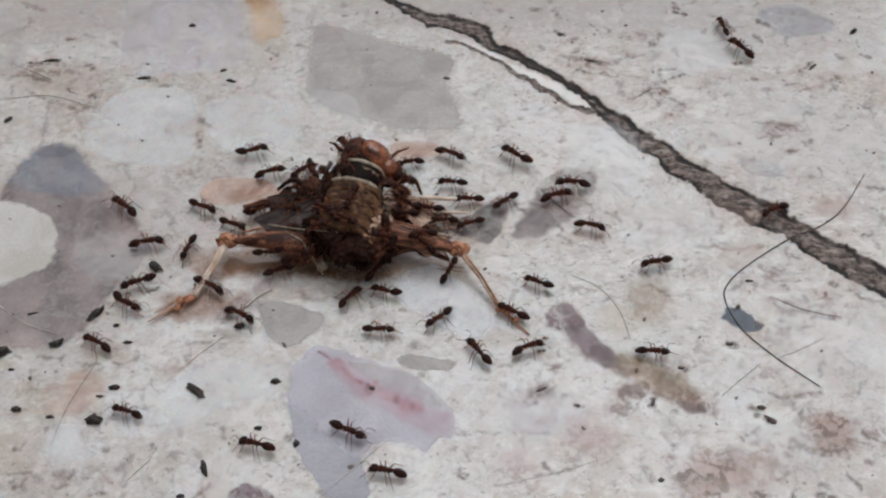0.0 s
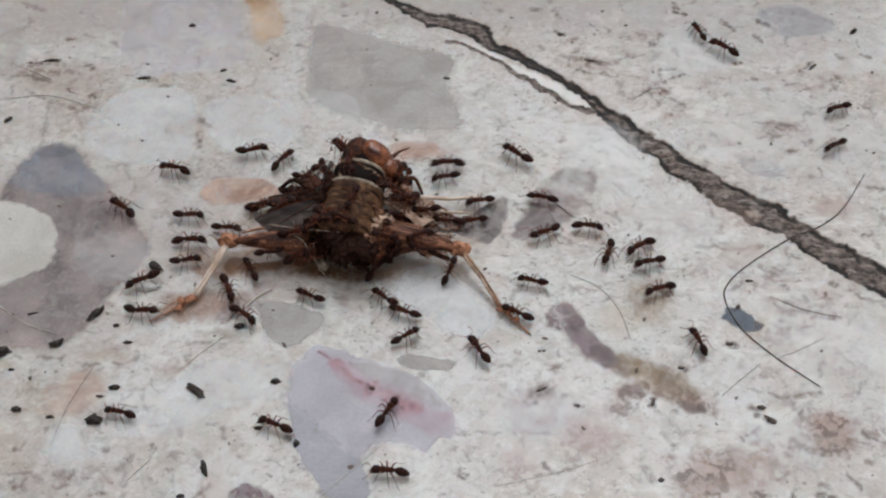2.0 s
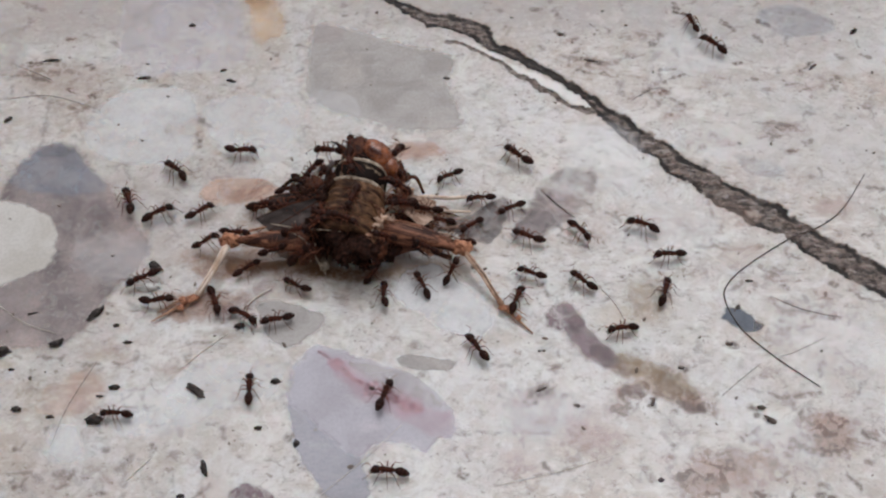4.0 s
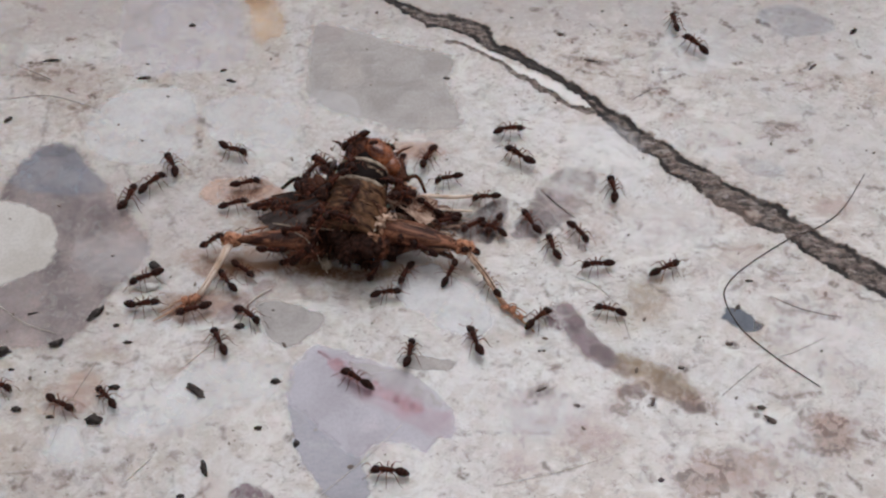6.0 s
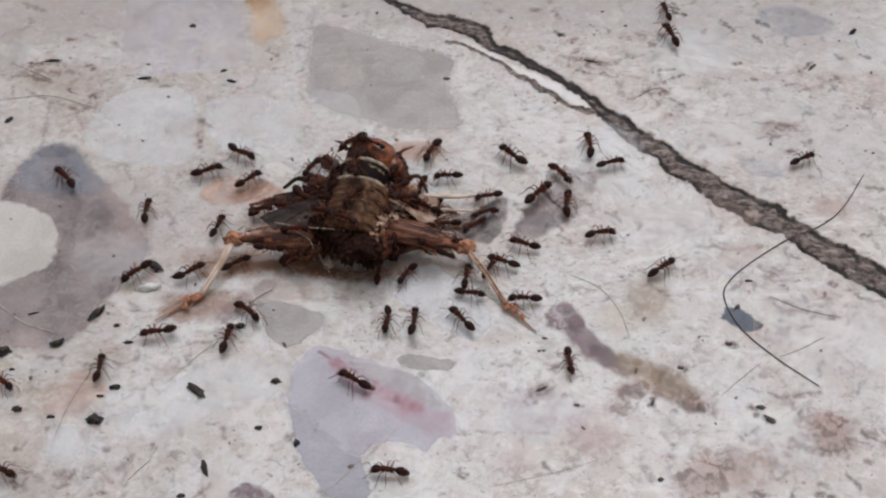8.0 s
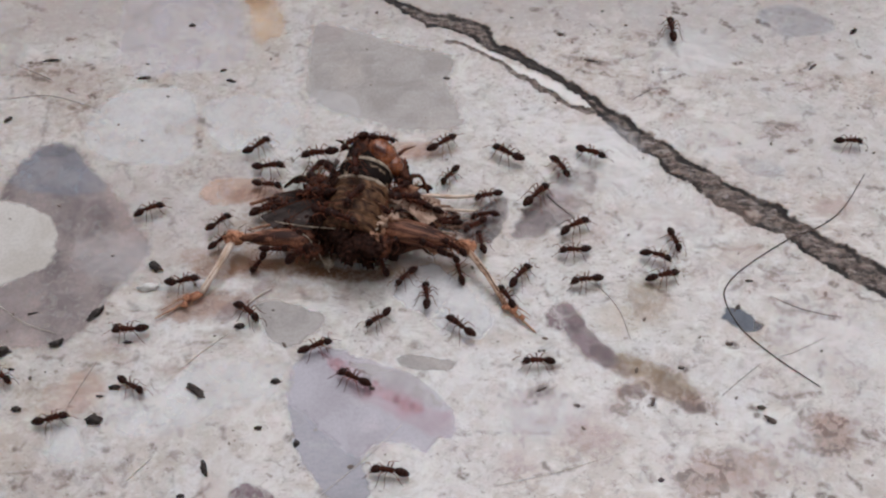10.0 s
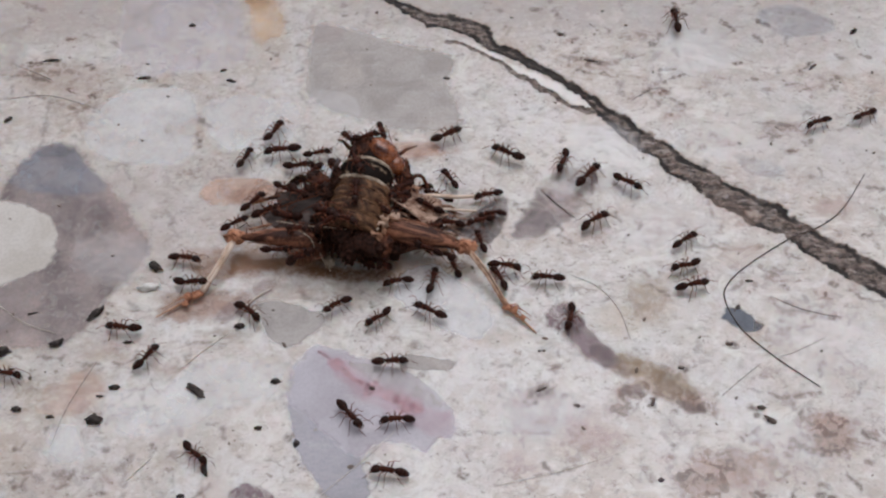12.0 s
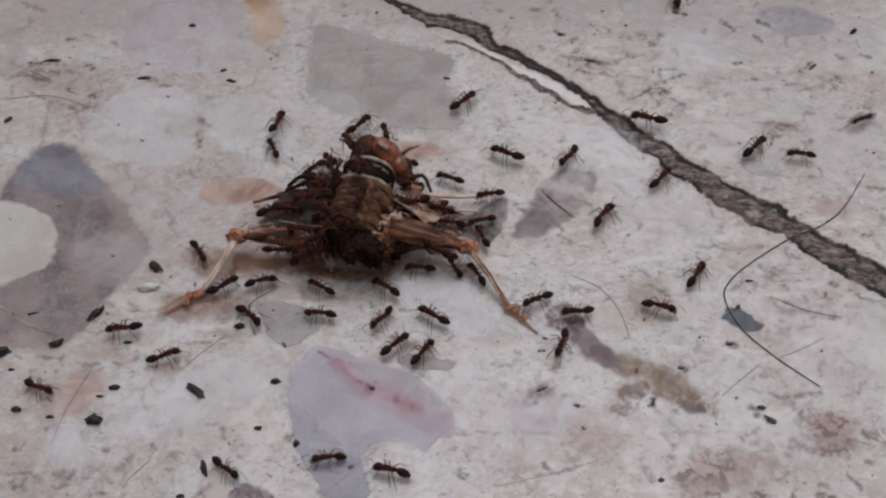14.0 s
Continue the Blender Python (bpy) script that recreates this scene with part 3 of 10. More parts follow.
MARKS = [  # scuffs and worm-like smears of dirt: line, half width, strength
    (((19.4, 33.8), (20.7, 33.4), (21.9, 33.1)), 0.30, 0.70), (((18.8, 31.7), (20.9, 31.0), (22.5, 31.3)), 0.28, 0.60), (((30.1, 29.6), (30.1, 31.7), (32.2, 32.0)), 0.22, 0.50), (((30.2, 29.4), (31.8, 30.0), (33.5, 30.7)), 0.25, 0.55),
    (((25.2, 26.0), (26.6, 26.4), (28.5, 28.1)), 0.25, 0.55), (((31.4, 28.0), (32.0, 28.1)), 0.25, 0.60), (((31.2, 26.2), (32.1, 25.4), (32.9, 24.7)), 0.25, 0.55), (((40.6, 33.1), (41.7, 33.0)), 0.25, 0.60),
    (((40.6, 41.7), (41.8, 39.8)), 0.40, 0.50), (((44.4, 38.8), (45.3, 37.4)), 0.35, 0.40), (((45.9, 41.6), (46.7, 41.3)), 0.55, 0.55), (((29.4, 36.6), (31.4, 38.8)), 0.50, 0.45), (((51.8, 33.4), (50.6, 31.7), (48.6, 30.9)), 0.22, 0.60), (((47.2, 29.0), (49.1, 29.3), (51.0, 27.7)), 0.22, 0.45),
    (((41.8, 29.7), (44.4, 29.8)), 0.25, 0.45), (((41.9, 21.7), (44.5, 21.3), (46.9, 21.1)), 0.30, 0.40), (((43.4, 19.6), (44.7, 19.0)), 0.25, 0.45), (((55.5, 34.5), (56.7, 34.3)), 0.30, 0.40),
    (((58.9, 34.8), (60.2, 34.3)), 0.35, 0.40), (((21.9, 40.7), (22.0, 39.2)), 0.30, 0.55), (((33.9, 43.9), (35.1, 43.3)), 0.40, 0.60), (((33.8, 46.0), (34.1, 44.9)), 0.30, 0.50),
    (((16.3, 39.5), (17.4, 39.2)), 0.35, 0.60), (((12.9, 44.7), (14.1, 44.4)), 0.30, 0.40), (((17.2, 34.5), (19.6, 34.1)), 0.20, 0.40), (((10.2, 22.1), (10.7, 22.2)), 0.25, 0.60),
    (((-58.2, 33.1), (-56.5, 33.1)), 0.28, 0.70), (((-55.6, 33.7), (-54.2, 33.7)), 0.35, 0.60), (((-61.6, 30.5), (-58.5, 30.9), (-54.7, 29.4)), 0.25, 0.45), (((-56.6, 27.2), (-52.7, 25.3), (-48.9, 23.6)), 0.30, 0.30),
    (((-53.5, 25.3), (-53.4, 21.8), (-53.3, 17.2)), 0.25, 0.25), (((-33.5, 22.9), (-32.6, 22.2), (-31.6, 20.7)), 0.25, 0.50), (((-32.4, 18.6), (-32.3, 17.2)), 0.25, 0.55), (((-31.8, 14.9), (-32.0, 14.1)), 0.25, 0.45),
    (((-50.2, 32.8), (-49.0, 32.2)), 0.30, 0.50), (((-47.1, 37.5), (-45.7, 36.3)), 0.35, 0.35), (((-41.0, 30.2), (-39.0, 28.8), (-37.7, 28.2)), 0.50, 0.45), (((-24.4, 36.6), (-24.7, 35.5), (-23.6, 34.8)), 0.30, 0.40),
    (((-23.2, 41.7), (-22.0, 41.9)), 0.20, 0.40), (((-20.8, 36.9), (-20.0, 36.5)), 0.30, 0.40), (((-20.4, 31.3), (-19.7, 32.0)), 0.35, 0.45), (((-19.7, 27.2), (-18.9, 26.1), (-18.0, 24.5)), 0.20, 0.35),
    (((-14.3, 43.1), (-12.9, 43.5)), 0.30, 0.40), (((-5.1, 33.1), (-4.8, 33.0)), 0.25, 0.50), (((-58.1, 44.1), (-61.9, 46.0)), 0.40, 0.30), (((-48.4, 27.2), (-47.7, 26.9)), 0.35, 0.60),
    (((-49.7, 23.9), (-47.8, 19.7)), 0.20, 0.30), (((-31.5, 24.8), (-30.9, 24.6)), 0.25, 0.50), (((-13.0, -25.0), (-12.0, -25.9), (-11.4, -25.8)), 0.20, 0.30), (((-8.2, -20.3), (-8.6, -21.0)), 0.25, 0.70),
    (((-1.5, -25.5), (-1.4, -25.8)), 0.25, 0.60), (((9.9, -21.7), (11.2, -20.5), (12.0, -20.1)), 0.45, 0.60), (((6.1, -20.9), (7.0, -21.2)), 0.30, 0.40), (((13.7, -20.7), (14.4, -20.9)), 0.30, 0.50),
    (((14.9, -22.0), (15.5, -22.3)), 0.30, 0.60), (((4.2, -22.9), (4.5, -23.1)), 0.30, 0.35), (((1.9, -30.7), (2.3, -30.9)), 0.30, 0.60), (((10.7, -29.5), (11.3, -30.0)), 0.35, 0.50),
    (((9.8, -30.8), (11.3, -30.7), (15.0, -29.7)), 0.25, 0.40), (((-5.2, -26.0), (-2.7, -26.3), (-1.5, -26.7), (0.4, -25.9), (7.2, -25.5), (12.5, -25.8)), 0.15, 0.35), (((20.4, -20.9), (21.4, -20.3), (22.3, -20.7)), 0.50, 0.75), (((19.0, -22.3), (19.9, -23.1), (21.2, -22.0)), 0.50, 0.45),
    (((26.9, -22.0), (27.8, -22.8), (28.7, -22.9)), 0.50, 0.85), (((26.2, -19.8), (26.8, -20.1)), 0.30, 0.70), (((25.5, -22.9), (25.9, -23.1)), 0.30, 0.55), (((32.9, -13.7), (33.6, -14.2)), 0.35, 0.65),
    (((27.2, -17.1), (27.6, -17.4)), 0.40, 0.60), (((39.1, -11.7), (40.7, -11.8), (43.5, -11.5)), 0.40, 0.40), (((34.2, -19.8), (36.6, -20.5), (37.8, -21.2), (42.4, -20.5)), 0.18, 0.45), (((34.4, -22.3), (35.4, -22.5)), 0.35, 0.75),
    (((34.9, -23.4), (36.3, -24.5)), 0.40, 0.60), (((33.3, -25.8), (33.9, -25.5)), 0.30, 0.60), (((32.6, -26.2), (32.8, -26.6)), 0.30, 0.50), (((31.2, -29.0), (30.5, -29.7), (30.8, -30.0)), 0.60, 0.85),
    (((28.2, -31.4), (28.9, -31.0)), 0.40, 0.75), (((25.0, -27.3), (25.4, -27.5)), 0.35, 0.50), (((25.5, -31.0), (26.8, -30.4)), 0.50, 0.60), (((29.8, -28.3), (31.7, -28.0)), 0.30, 0.45),
    (((34.3, -28.7), (35.4, -29.7)), 0.90, 0.30), (((39.9, -23.4), (40.1, -24.1)), 0.25, 0.50), (((38.1, -26.6), (39.2, -27.4), (40.3, -27.8)), 0.30, 0.50), (((40.7, -25.9), (42.4, -26.5), (43.1, -26.0)), 0.30, 0.55),
    (((41.3, -27.7), (41.8, -27.8)), 0.60, 0.80), (((42.8, -27.8), (43.7, -28.0)), 0.40, 0.70), (((42.3, -26.9), (43.4, -28.0)), 0.30, 0.50), (((44.3, -26.5), (46.7, -26.9)), 0.20, 0.40),
    (((46.3, -25.5), (47.7, -26.6), (48.2, -26.9)), 0.30, 0.70), (((45.8, -29.3), (46.4, -29.7)), 0.30, 0.50), (((43.4, -30.7), (43.8, -31.7), (44.4, -32.4)), 0.22, 0.65), (((38.6, -31.9), (37.6, -32.7), (36.8, -33.5)), 0.25, 0.55),
    (((39.9, -33.0), (40.8, -33.3)), 0.50, 0.70), (((33.3, -33.3), (34.5, -33.2)), 0.50, 0.60), (((40.4, -31.9), (41.0, -32.2)), 0.30, 0.50), (((23.4, -22.0), (23.7, -21.3)), 0.25, 0.70),
    (((28.9, -32.2), (30.1, -32.4)), 0.40, 0.50), (((-25.2, -13.3), (-28.2, -13.7), (-29.7, -14.2)), 0.20, 0.30), (((-28.7, -16.7), (-27.7, -17.1)), 0.35, 0.35), (((-41.0, -17.0), (-39.7, -16.7)), 0.30, 0.35),
    (((-38.9, -21.2), (-38.3, -21.1)), 0.35, 0.55), (((-35.0, -20.1), (-34.7, -20.1)), 0.25, 0.50), (((-41.5, -30.7), (-39.9, -30.8)), 0.40, 0.35), (((-37.1, -28.0), (-36.5, -28.0)), 0.30, 0.40),
    (((-36.9, -32.5), (-36.4, -32.7)), 0.40, 0.60), (((-31.6, -27.4), (-31.3, -27.6)), 0.25, 0.50), (((-32.0, -31.0), (-31.1, -31.4)), 0.30, 0.35), (((-43.8, -31.0), (-43.1, -31.4)), 0.30, 0.30),
    (((31.5, 0.5), (35.2, 0.1), (39.5, 0.5)), 0.20, 0.35), (((34.2, 2.8), (34.9, 2.6)), 0.25, 0.60), (((34.7, 3.7), (34.8, 3.2)), 0.20, 0.60), (((40.5, -5.5), (41.5, -5.8)), 0.30, 0.60),
    (((46.7, -5.5), (47.4, -5.3)), 0.30, 0.50), (((48.9, -6.4), (50.9, -7.8)), 0.30, 0.45), (((54.5, 10.2), (56.3, 9.8)), 0.30, 0.40), (((54.1, 6.4), (54.7, 6.1)), 0.30, 0.50),
    (((52.7, 2.1), (53.5, 2.3)), 0.30, 0.60), (((42.4, -0.8), (44.0, -1.7)), 0.25, 0.45), (((38.3, -2.5), (39.2, -3.4), (40.5, -3.8)), 0.30, 0.40), (((39.2, -7.6), (40.2, -9.1), (43.2, -9.4)), 0.18, 0.55),
]


def build_floor():
    step, x0, x1, y0, y1 = 0.2, -72.0, 72.0, -40.0, 56.0
    nx, ny = round((x1 - x0) / step) + 1, round((y1 - y0) / step) + 1
    x, y = np.meshgrid(np.linspace(x0, x1, nx), np.linspace(y0, y1, ny))
    wx = x + 1.0 * smooth_noise(x * 0.4, y * 0.4, 1) + 0.4 * smooth_noise(x * 1.4, y * 1.4, 2) + 0.3 * smooth_noise(x * 3.1, y * 3.1, 16)
    wy = y + 1.0 * smooth_noise(x * 0.4, y * 0.4, 3) + 0.4 * smooth_noise(x * 1.4, y * 1.4, 4) + 0.3 * smooth_noise(x * 3.1, y * 3.1, 17)
    d, w = line_field(wx, wy, CRACK)
    w = w * (1 + 0.30 * smooth_noise(x * 0.3, y * 0.3, 9) + 0.25 * smooth_noise(x * 1.1, y * 1.1, 10))
    d2, w2 = line_field(wx, wy, SIDE_CRACK)
    crack = np.maximum(np.clip((w - d) / 0.35 + 0.5, 0, 1), 0.75 * np.clip((w2 - d2) / 0.3 + 0.5, 0, 1))
    d3, w3 = line_field(x + 0.3 * (wx - x), y + 0.3 * (wy - y), FILLER)
    filler = np.clip((w3 - d3) / 0.4 + 0.5, 0, 1) * (1 - crack)
    gap = crack * np.clip(1.35 - np.abs((w - d) / 0.6 - 0.6), 0, 1) * np.clip(0.85 + 1.3 * smooth_noise(x * 0.5, y * 0.5, 8), 0.25, 1)
    deep = crack * (0.12 + 0.18 * gap + 0.30 * smooth_noise(x * 1.6, y * 1.6, 5) + 0.25 * smooth_noise(x * 3.4, y * 3.4, 6))
    z = -np.maximum(deep, 0) - 0.008 + 0.012 * smooth_noise(x * 0.4, y * 0.4, 7)
    fringe = np.clip((w + 0.7 + 0.9 * smooth_noise(x * 0.8, y * 0.8, 12) - d) / 1.3, 0, 1)
    worn = np.zeros_like(x)
    rough = 0.5 * smooth_noise(x * 0.5, y * 0.5, 14) + 0.3 * smooth_noise(x * 1.3, y * 1.3, 15)
    for (px, py), rx, ry, turn, most in FLECKS:
        c, k = math.cos(radians(turn)), math.sin(radians(turn))
        far_off = np.hypot(((x - px) * c + (y - py) * k) / (rx + 0.3), ((y - py) * c - (x - px) * k) / (ry + 0.35)) + rough
        worn = np.maximum(worn, most * np.clip((1.2 - far_off) / 0.9, 0, 1))
    # dirt smeared along short crooked lines: those that stand out, then chance ones
    mark, rng = np.zeros_like(x), random.Random(8)
    lines = [(line, half * 0.85, min(1.0, most * 1.7)) for line, half, most in MARKS]
    for k in range(620):
        px, py, way = rng.uniform(-64, 64), rng.uniform(-35, 50), rng.uniform(0, 6.3)
        line = [(px, py)]
        for _ in range(rng.randint(1, 3)):
            way += rng.uniform(-1.0, 1.0)
            px, py = px + rng.uniform(0.3, 1.3) * math.cos(way), py + rng.uniform(0.3, 1.3) * math.sin(way)
            line.append((px, py))
        lines.append((line, rng.uniform(0.08, 0.26), rng.uniform(0.2, 0.75) * (1.0 if line[0][0] > 8 or line[0][1] < -14 else 0.7)))
    fray = 0.6 * smooth_noise(x * 0.9, y * 0.9, 20) + 0.6 * smooth_noise(x * 2.4, y * 2.4, 21)
    crook = 0.55 * smooth_noise(x * 1.1, y * 1.1, 18), 0.55 * smooth_noise(x * 1.1, y * 1.1, 19)
    for line, half, most in lines:
        xs, ys = [p[0] for p in line], [p[1] for p in line]
        i0, i1 = max(0, int((min(xs) - 1.5 - x0) / step)), max(0, int((max(xs) + 1.5 - x0) / step))
        j0, j1 = max(0, int((min(ys) - 1.5 - y0) / step)), max(0, int((max(ys) + 1.5 - y0) / step))
        part = np.s_[j0:j1, i0:i1]
        if x[part].size:
            off, thick = line_field(x[part] + crook[0][part], y[part] + crook[1][part], [(p, half) for p in line])
            mark[part] = np.maximum(mark[part], most * np.clip((thick * (1 + 2.2 * fray[part]) - off) / 0.34 + 0.55 + 0.9 * fray[part], 0, 1))
    edge = (x < x0 + 0.1) | (x > x1 - 0.1) | (y < y0 + 0.1) | (y > y1 - 0.1)
    z[edge] = 0
    far = 1500.0
    verts = np.concatenate([np.stack([x, y, z], -1).reshape(-1, 3), [(-far, -far, 0), (far, -far, 0), (far, far, 0), (-far, far, 0)]]) * MM
    i, j = np.meshgrid(np.arange(nx - 1), np.arange(ny - 1))
    a = (j * nx + i).ravel()
    quads = np.stack([a, a + 1, a + nx + 1, a + nx], -1)
    n = nx * ny
    corners = (0, nx - 1, n - 1, n - nx)
    outer = [(n + k, n + (k + 1) % 4, corners[(k + 1) % 4], corners[k]) for k in range(4)]
    quads = np.concatenate([quads, outer]).astype(np.int32)
    mesh = bpy.data.meshes.new("floor")
    mesh.vertices.add(len(verts))
    mesh.vertices.foreach_set("co", verts.ravel())
    mesh.loops.add(quads.size)
    mesh.loops.foreach_set("vertex_index", quads.ravel())
    mesh.polygons.add(len(quads))
    mesh.polygons.foreach_set("loop_start", np.arange(0, quads.size, 4, dtype=np.int32))
    mesh.polygons.foreach_set("use_smooth", [True] * len(quads))
    for key, field in (("crack", crack), ("filler", filler), ("gap", gap), ("fringe", fringe), ("worn", worn), ("mark", mark)):
        mesh.attributes.new(key, "FLOAT", "POINT").data.foreach_set("value", np.append(field.ravel(), [0] * 4))
    mesh.update(calc_edges=True)
    mesh.validate()
    mesh.materials.append(M_FLOOR)
    return tagged(new("floor", mesh), "worn pale terrazzo floor with a long dark crack", "floor", kind="structure")


floor = build_floor()


def stone_chip(tone, corners, cover=1.0, soft=1.1, lift=0.03, name="stone_chip"):
    """A flat stone set into the floor: an uneven outline with a worn, soft rim."""
    torn = 2.0 if tone in ("olive", "rust", "plum", "ink", "dark", "red") else 1.0
    pts = [Vector((*c, 0)) for c in corners]
    pts = [q for a, b in zip(pts, pts[1:] + pts[:1]) for q in (a.lerp(b, 0.14), a.lerp(b, 0.86))]
    dense = []
    for a, b in zip(pts, pts[1:] + pts[:1]):
        n = max(1, round((b - a).length / 0.8))
        dense += [a.lerp(b, k / n) for k in range(n)]
    n = len(dense)
    if sum(dense[k].x * dense[(k + 1) % n].y - dense[(k + 1) % n].x * dense[k].y for k in range(n)) < 0:
        dense.reverse()
    verts, rim = [], []
    for shift, level in ((-0.35 * min(soft, 0.9), 1.0), (0, 0.8), (soft, 0.0)):
        for k, p in enumerate(dense):
            way = dense[(k + 1) % n] - dense[k - 1]
            out = Vector((way.y, -way.x, 0)).normalized()
            wob = torn * (0.3 * noise.noise(p * 0.55) + 0.2 * noise.noise(p * 1.6))
            q = p + out * (wob * (0.5 if shift < 0 else 1.0) + shift)
            verts.append(Vector((q.x, q.y, lift)))
            rim.append(level)
    faces = [f for f in tessellate_polygon([verts[:n]])]
    faces = [f if (verts[f[1]] - verts[f[0]]).cross(verts[f[2]] - verts[f[0]]).z > 0 else f[::-1] for f in faces]
    for b in (0, n):
        faces += [(b + k, b + n + k, b + n + (k + 1) % n, b + (k + 1) % n) for k in range(n)]
    return link(name, verts, faces, M_CHIP[tone], floor, True, {"rim": rim, "cover": [cover] * len(verts)})


stone_chip("white", [(-43.4, 27.2), (-37.7, 28.0), (-35.2, 27.2), (-33.6, 23.4), (-33.3, 18.2), (-33.9, 14.1), (-41.0, 14.6), (-46.1, 16.6), (-48.0, 20.8), (-45.7, 25.0)], 0.7, 1.4)
stone_chip("white", [(-32.3, 25.0), (-26.6, 26.6), (-19.5, 24.5), (-19.5, 19.7), (-22.5, 14.6), (-26.4, 17.2), (-28.6, 16.6), (-31.3, 20.2)], 0.6, 1.6)
stone_chip("lilac", [(-46.2, 49.2), (-32.3, 49.2), (-29.4, 41.7), (-28.1, 33.4), (-30.4, 32.5), (-35.9, 32.0), (-41.7, 31.1), (-45.5, 35.1), (-45.8, 41.7)], 0.59, 2.0)
stone_chip("grey", [(-45.6, 39.2), (-46.2, 49.2), (-42.4, 49.2), (-42.7, 41.7), (-42.9, 36.3), (-44.4, 35.1)], 0.45, 2.0, 0.04)
stone_chip("grey", [(-33.5, 49.2), (-31.4, 49.2), (-29.1, 41.7), (-28.2, 34.5), (-30.1, 33.1), (-31.5, 40.4)], 0.39, 1.6, 0.04)
stone_chip("tan", [(-28.9, 48.5), (-25.9, 48.5), (-23.2, 41.7), (-23.4, 39.0), (-25.4, 38.0), (-26.2, 36.9), (-27.3, 39.2), (-27.5, 42.9)], 0.72, 1.6)
stone_chip("tan", [(-28.9, 48.5), (-27.0, 48.5), (-25.0, 41.7), (-25.4, 38.5), (-27.1, 40.4)], 0.59, 1.2, 0.045)
stone_chip("grey", [(-18.3, 41.1), (-11.7, 39.0), (-6.8, 36.6), (-3.1, 35.5), (1.3, 33.9), (0.1, 30.5), (-0.2, 28.8), (1.2, 25.0), (2.1, 21.1), (-1.8, 20.7), (-6.4, 20.7), (-11.0, 22.9), (-15.3, 24.5), (-18.3, 27.2), (-18.5, 34.5)], 0.95, 2.1)
stone_chip("violet", [(-18.6, 41.1), (-15.0, 40.4), (-14.5, 37.6), (-18.4, 37.5)], 0.29, 1.2, 0.045)
stone_chip("white", [(-17.3, 27.7), (-12.7, 26.4), (-11.0, 22.9), (-14.9, 24.3), (-18.0, 26.4)], 0.35, 1.4, 0.045)
stone_chip("slate", [(-55.7, 10.7), (-55.0, 13.2), (-53.5, 16.1), (-51.1, 17.5), (-48.7, 16.6), (-46.6, 13.2), (-43.1, 9.8), (-39.8, 5.5), (-36.4, 0.1), (-38.2, -4.2), (-39.4, -5.1), (-42.1, -10.9), (-43.6, -13.3), (-46.8, -14.0), (-51.3, -14.2), (-55.5, -13.3), (-57.5, -5.1), (-59.7, 3.7), (-55.9, 5.5), (-55.9, 8.8)], 0.97, 1.7)
stone_chip("violet", [(-47.5, 9.6), (-44.0, 9.8), (-41.2, 7.2), (-40.0, 4.6), (-42.5, 4.8), (-45.6, 6.2)], 0.32, 1.6, 0.042)
stone_chip("white", [(-44.5, 1.0), (-41.0, 1.5), (-37.0, 0.2), (-37.2, -4.2), (-41.0, -5.0), (-44.0, -2.0)], 0.3, 2.4, 0.042)
stone_chip("white", [(-52.8, 13.6), (-49.8, 13.4), (-47.2, 11.6), (-49.0, 10.4), (-51.8, 11.6)], 0.22, 1.4, 0.05)
stone_chip("blue", [(-55.7, 10.7), (-55.0, 13.2), (-53.5, 16.1), (-51.1, 17.5), (-48.7, 16.6), (-46.6, 13.2), (-43.1, 9.8), (-45.9, 9.3), (-48.7, 8.8), (-52.5, 9.8)], 0.78, 1.0, 0.045)
stone_chip("cream", [(-59.3, 7.9), (-54.8, 7.2), (-52.1, 6.4), (-49.3, 4.6), (-48.0, 1.9), (-48.1, -2.5), (-50.9, -4.2), (-53.3, -5.5), (-56.0, -5.5)], 1.0, 0.8, 0.05)
stone_chip("lilac", [(-17.3, -18.3), (-15.2, -15.2), (-14.1, -14.5), (-12.0, -15.4), (-8.0, -16.7), (-4.1, -18.3), (-1.5, -20.5), (0.9, -23.6), (1.1, -25.8), (-0.9, -26.0), (-1.8, -27.6), (-3.0, -27.3), (-5.2, -26.3), (-7.7, -26.6), (-8.8, -28.0), (-10.7, -27.6), (-13.0, -25.2), (-15.0, -22.9), (-17.1, -21.7)], 1.00, 1.2)
stone_chip("dove", [(-17.3, -20.9), (-14.1, -22.7), (-11.4, -25.5), (-9.5, -28.0), (-8.8, -29.7), (-7.9, -33.5), (-10.9, -34.6), (-13.5, -31.4), (-15.6, -28.0), (-16.5, -24.5)], 0.92, 0.8, 0.015)
stone_chip("grey", [(-11.1, -16.4), (-8.0, -16.7), (-4.1, -18.3), (-1.8, -20.3), (0.1, -22.5), (-2.5, -21.7), (-5.3, -20.4), (-8.6, -18.5)], 0.65, 0.7, 0.045)
stone_chip("red", [(-5.0, -21.7), (-1.5, -22.5), (0.9, -23.8), (1.1, -25.6), (-1.2, -25.9), (-2.7, -24.8), (-4.6, -23.8)], 0.36, 1.0, 0.045, "pink_cloud")
stone_chip("red", [(-12.6, -16.1), (-10.3, -17.5), (-7.6, -19.4), (-4.4, -20.5), (-2.5, -21.7), (-3.1, -23.4), (-5.9, -22.7), (-9.1, -21.2), (-11.4, -18.6)], 0.36, 1.2, 0.05, "pink_cloud")
stone_chip("red", [(-14.6, -14.8), (-12.9, -15.8), (-11.5, -17.0), (-11.6, -17.6), (-13.1, -16.4)], 0.55, 0.7, 0.06, "red_vein")
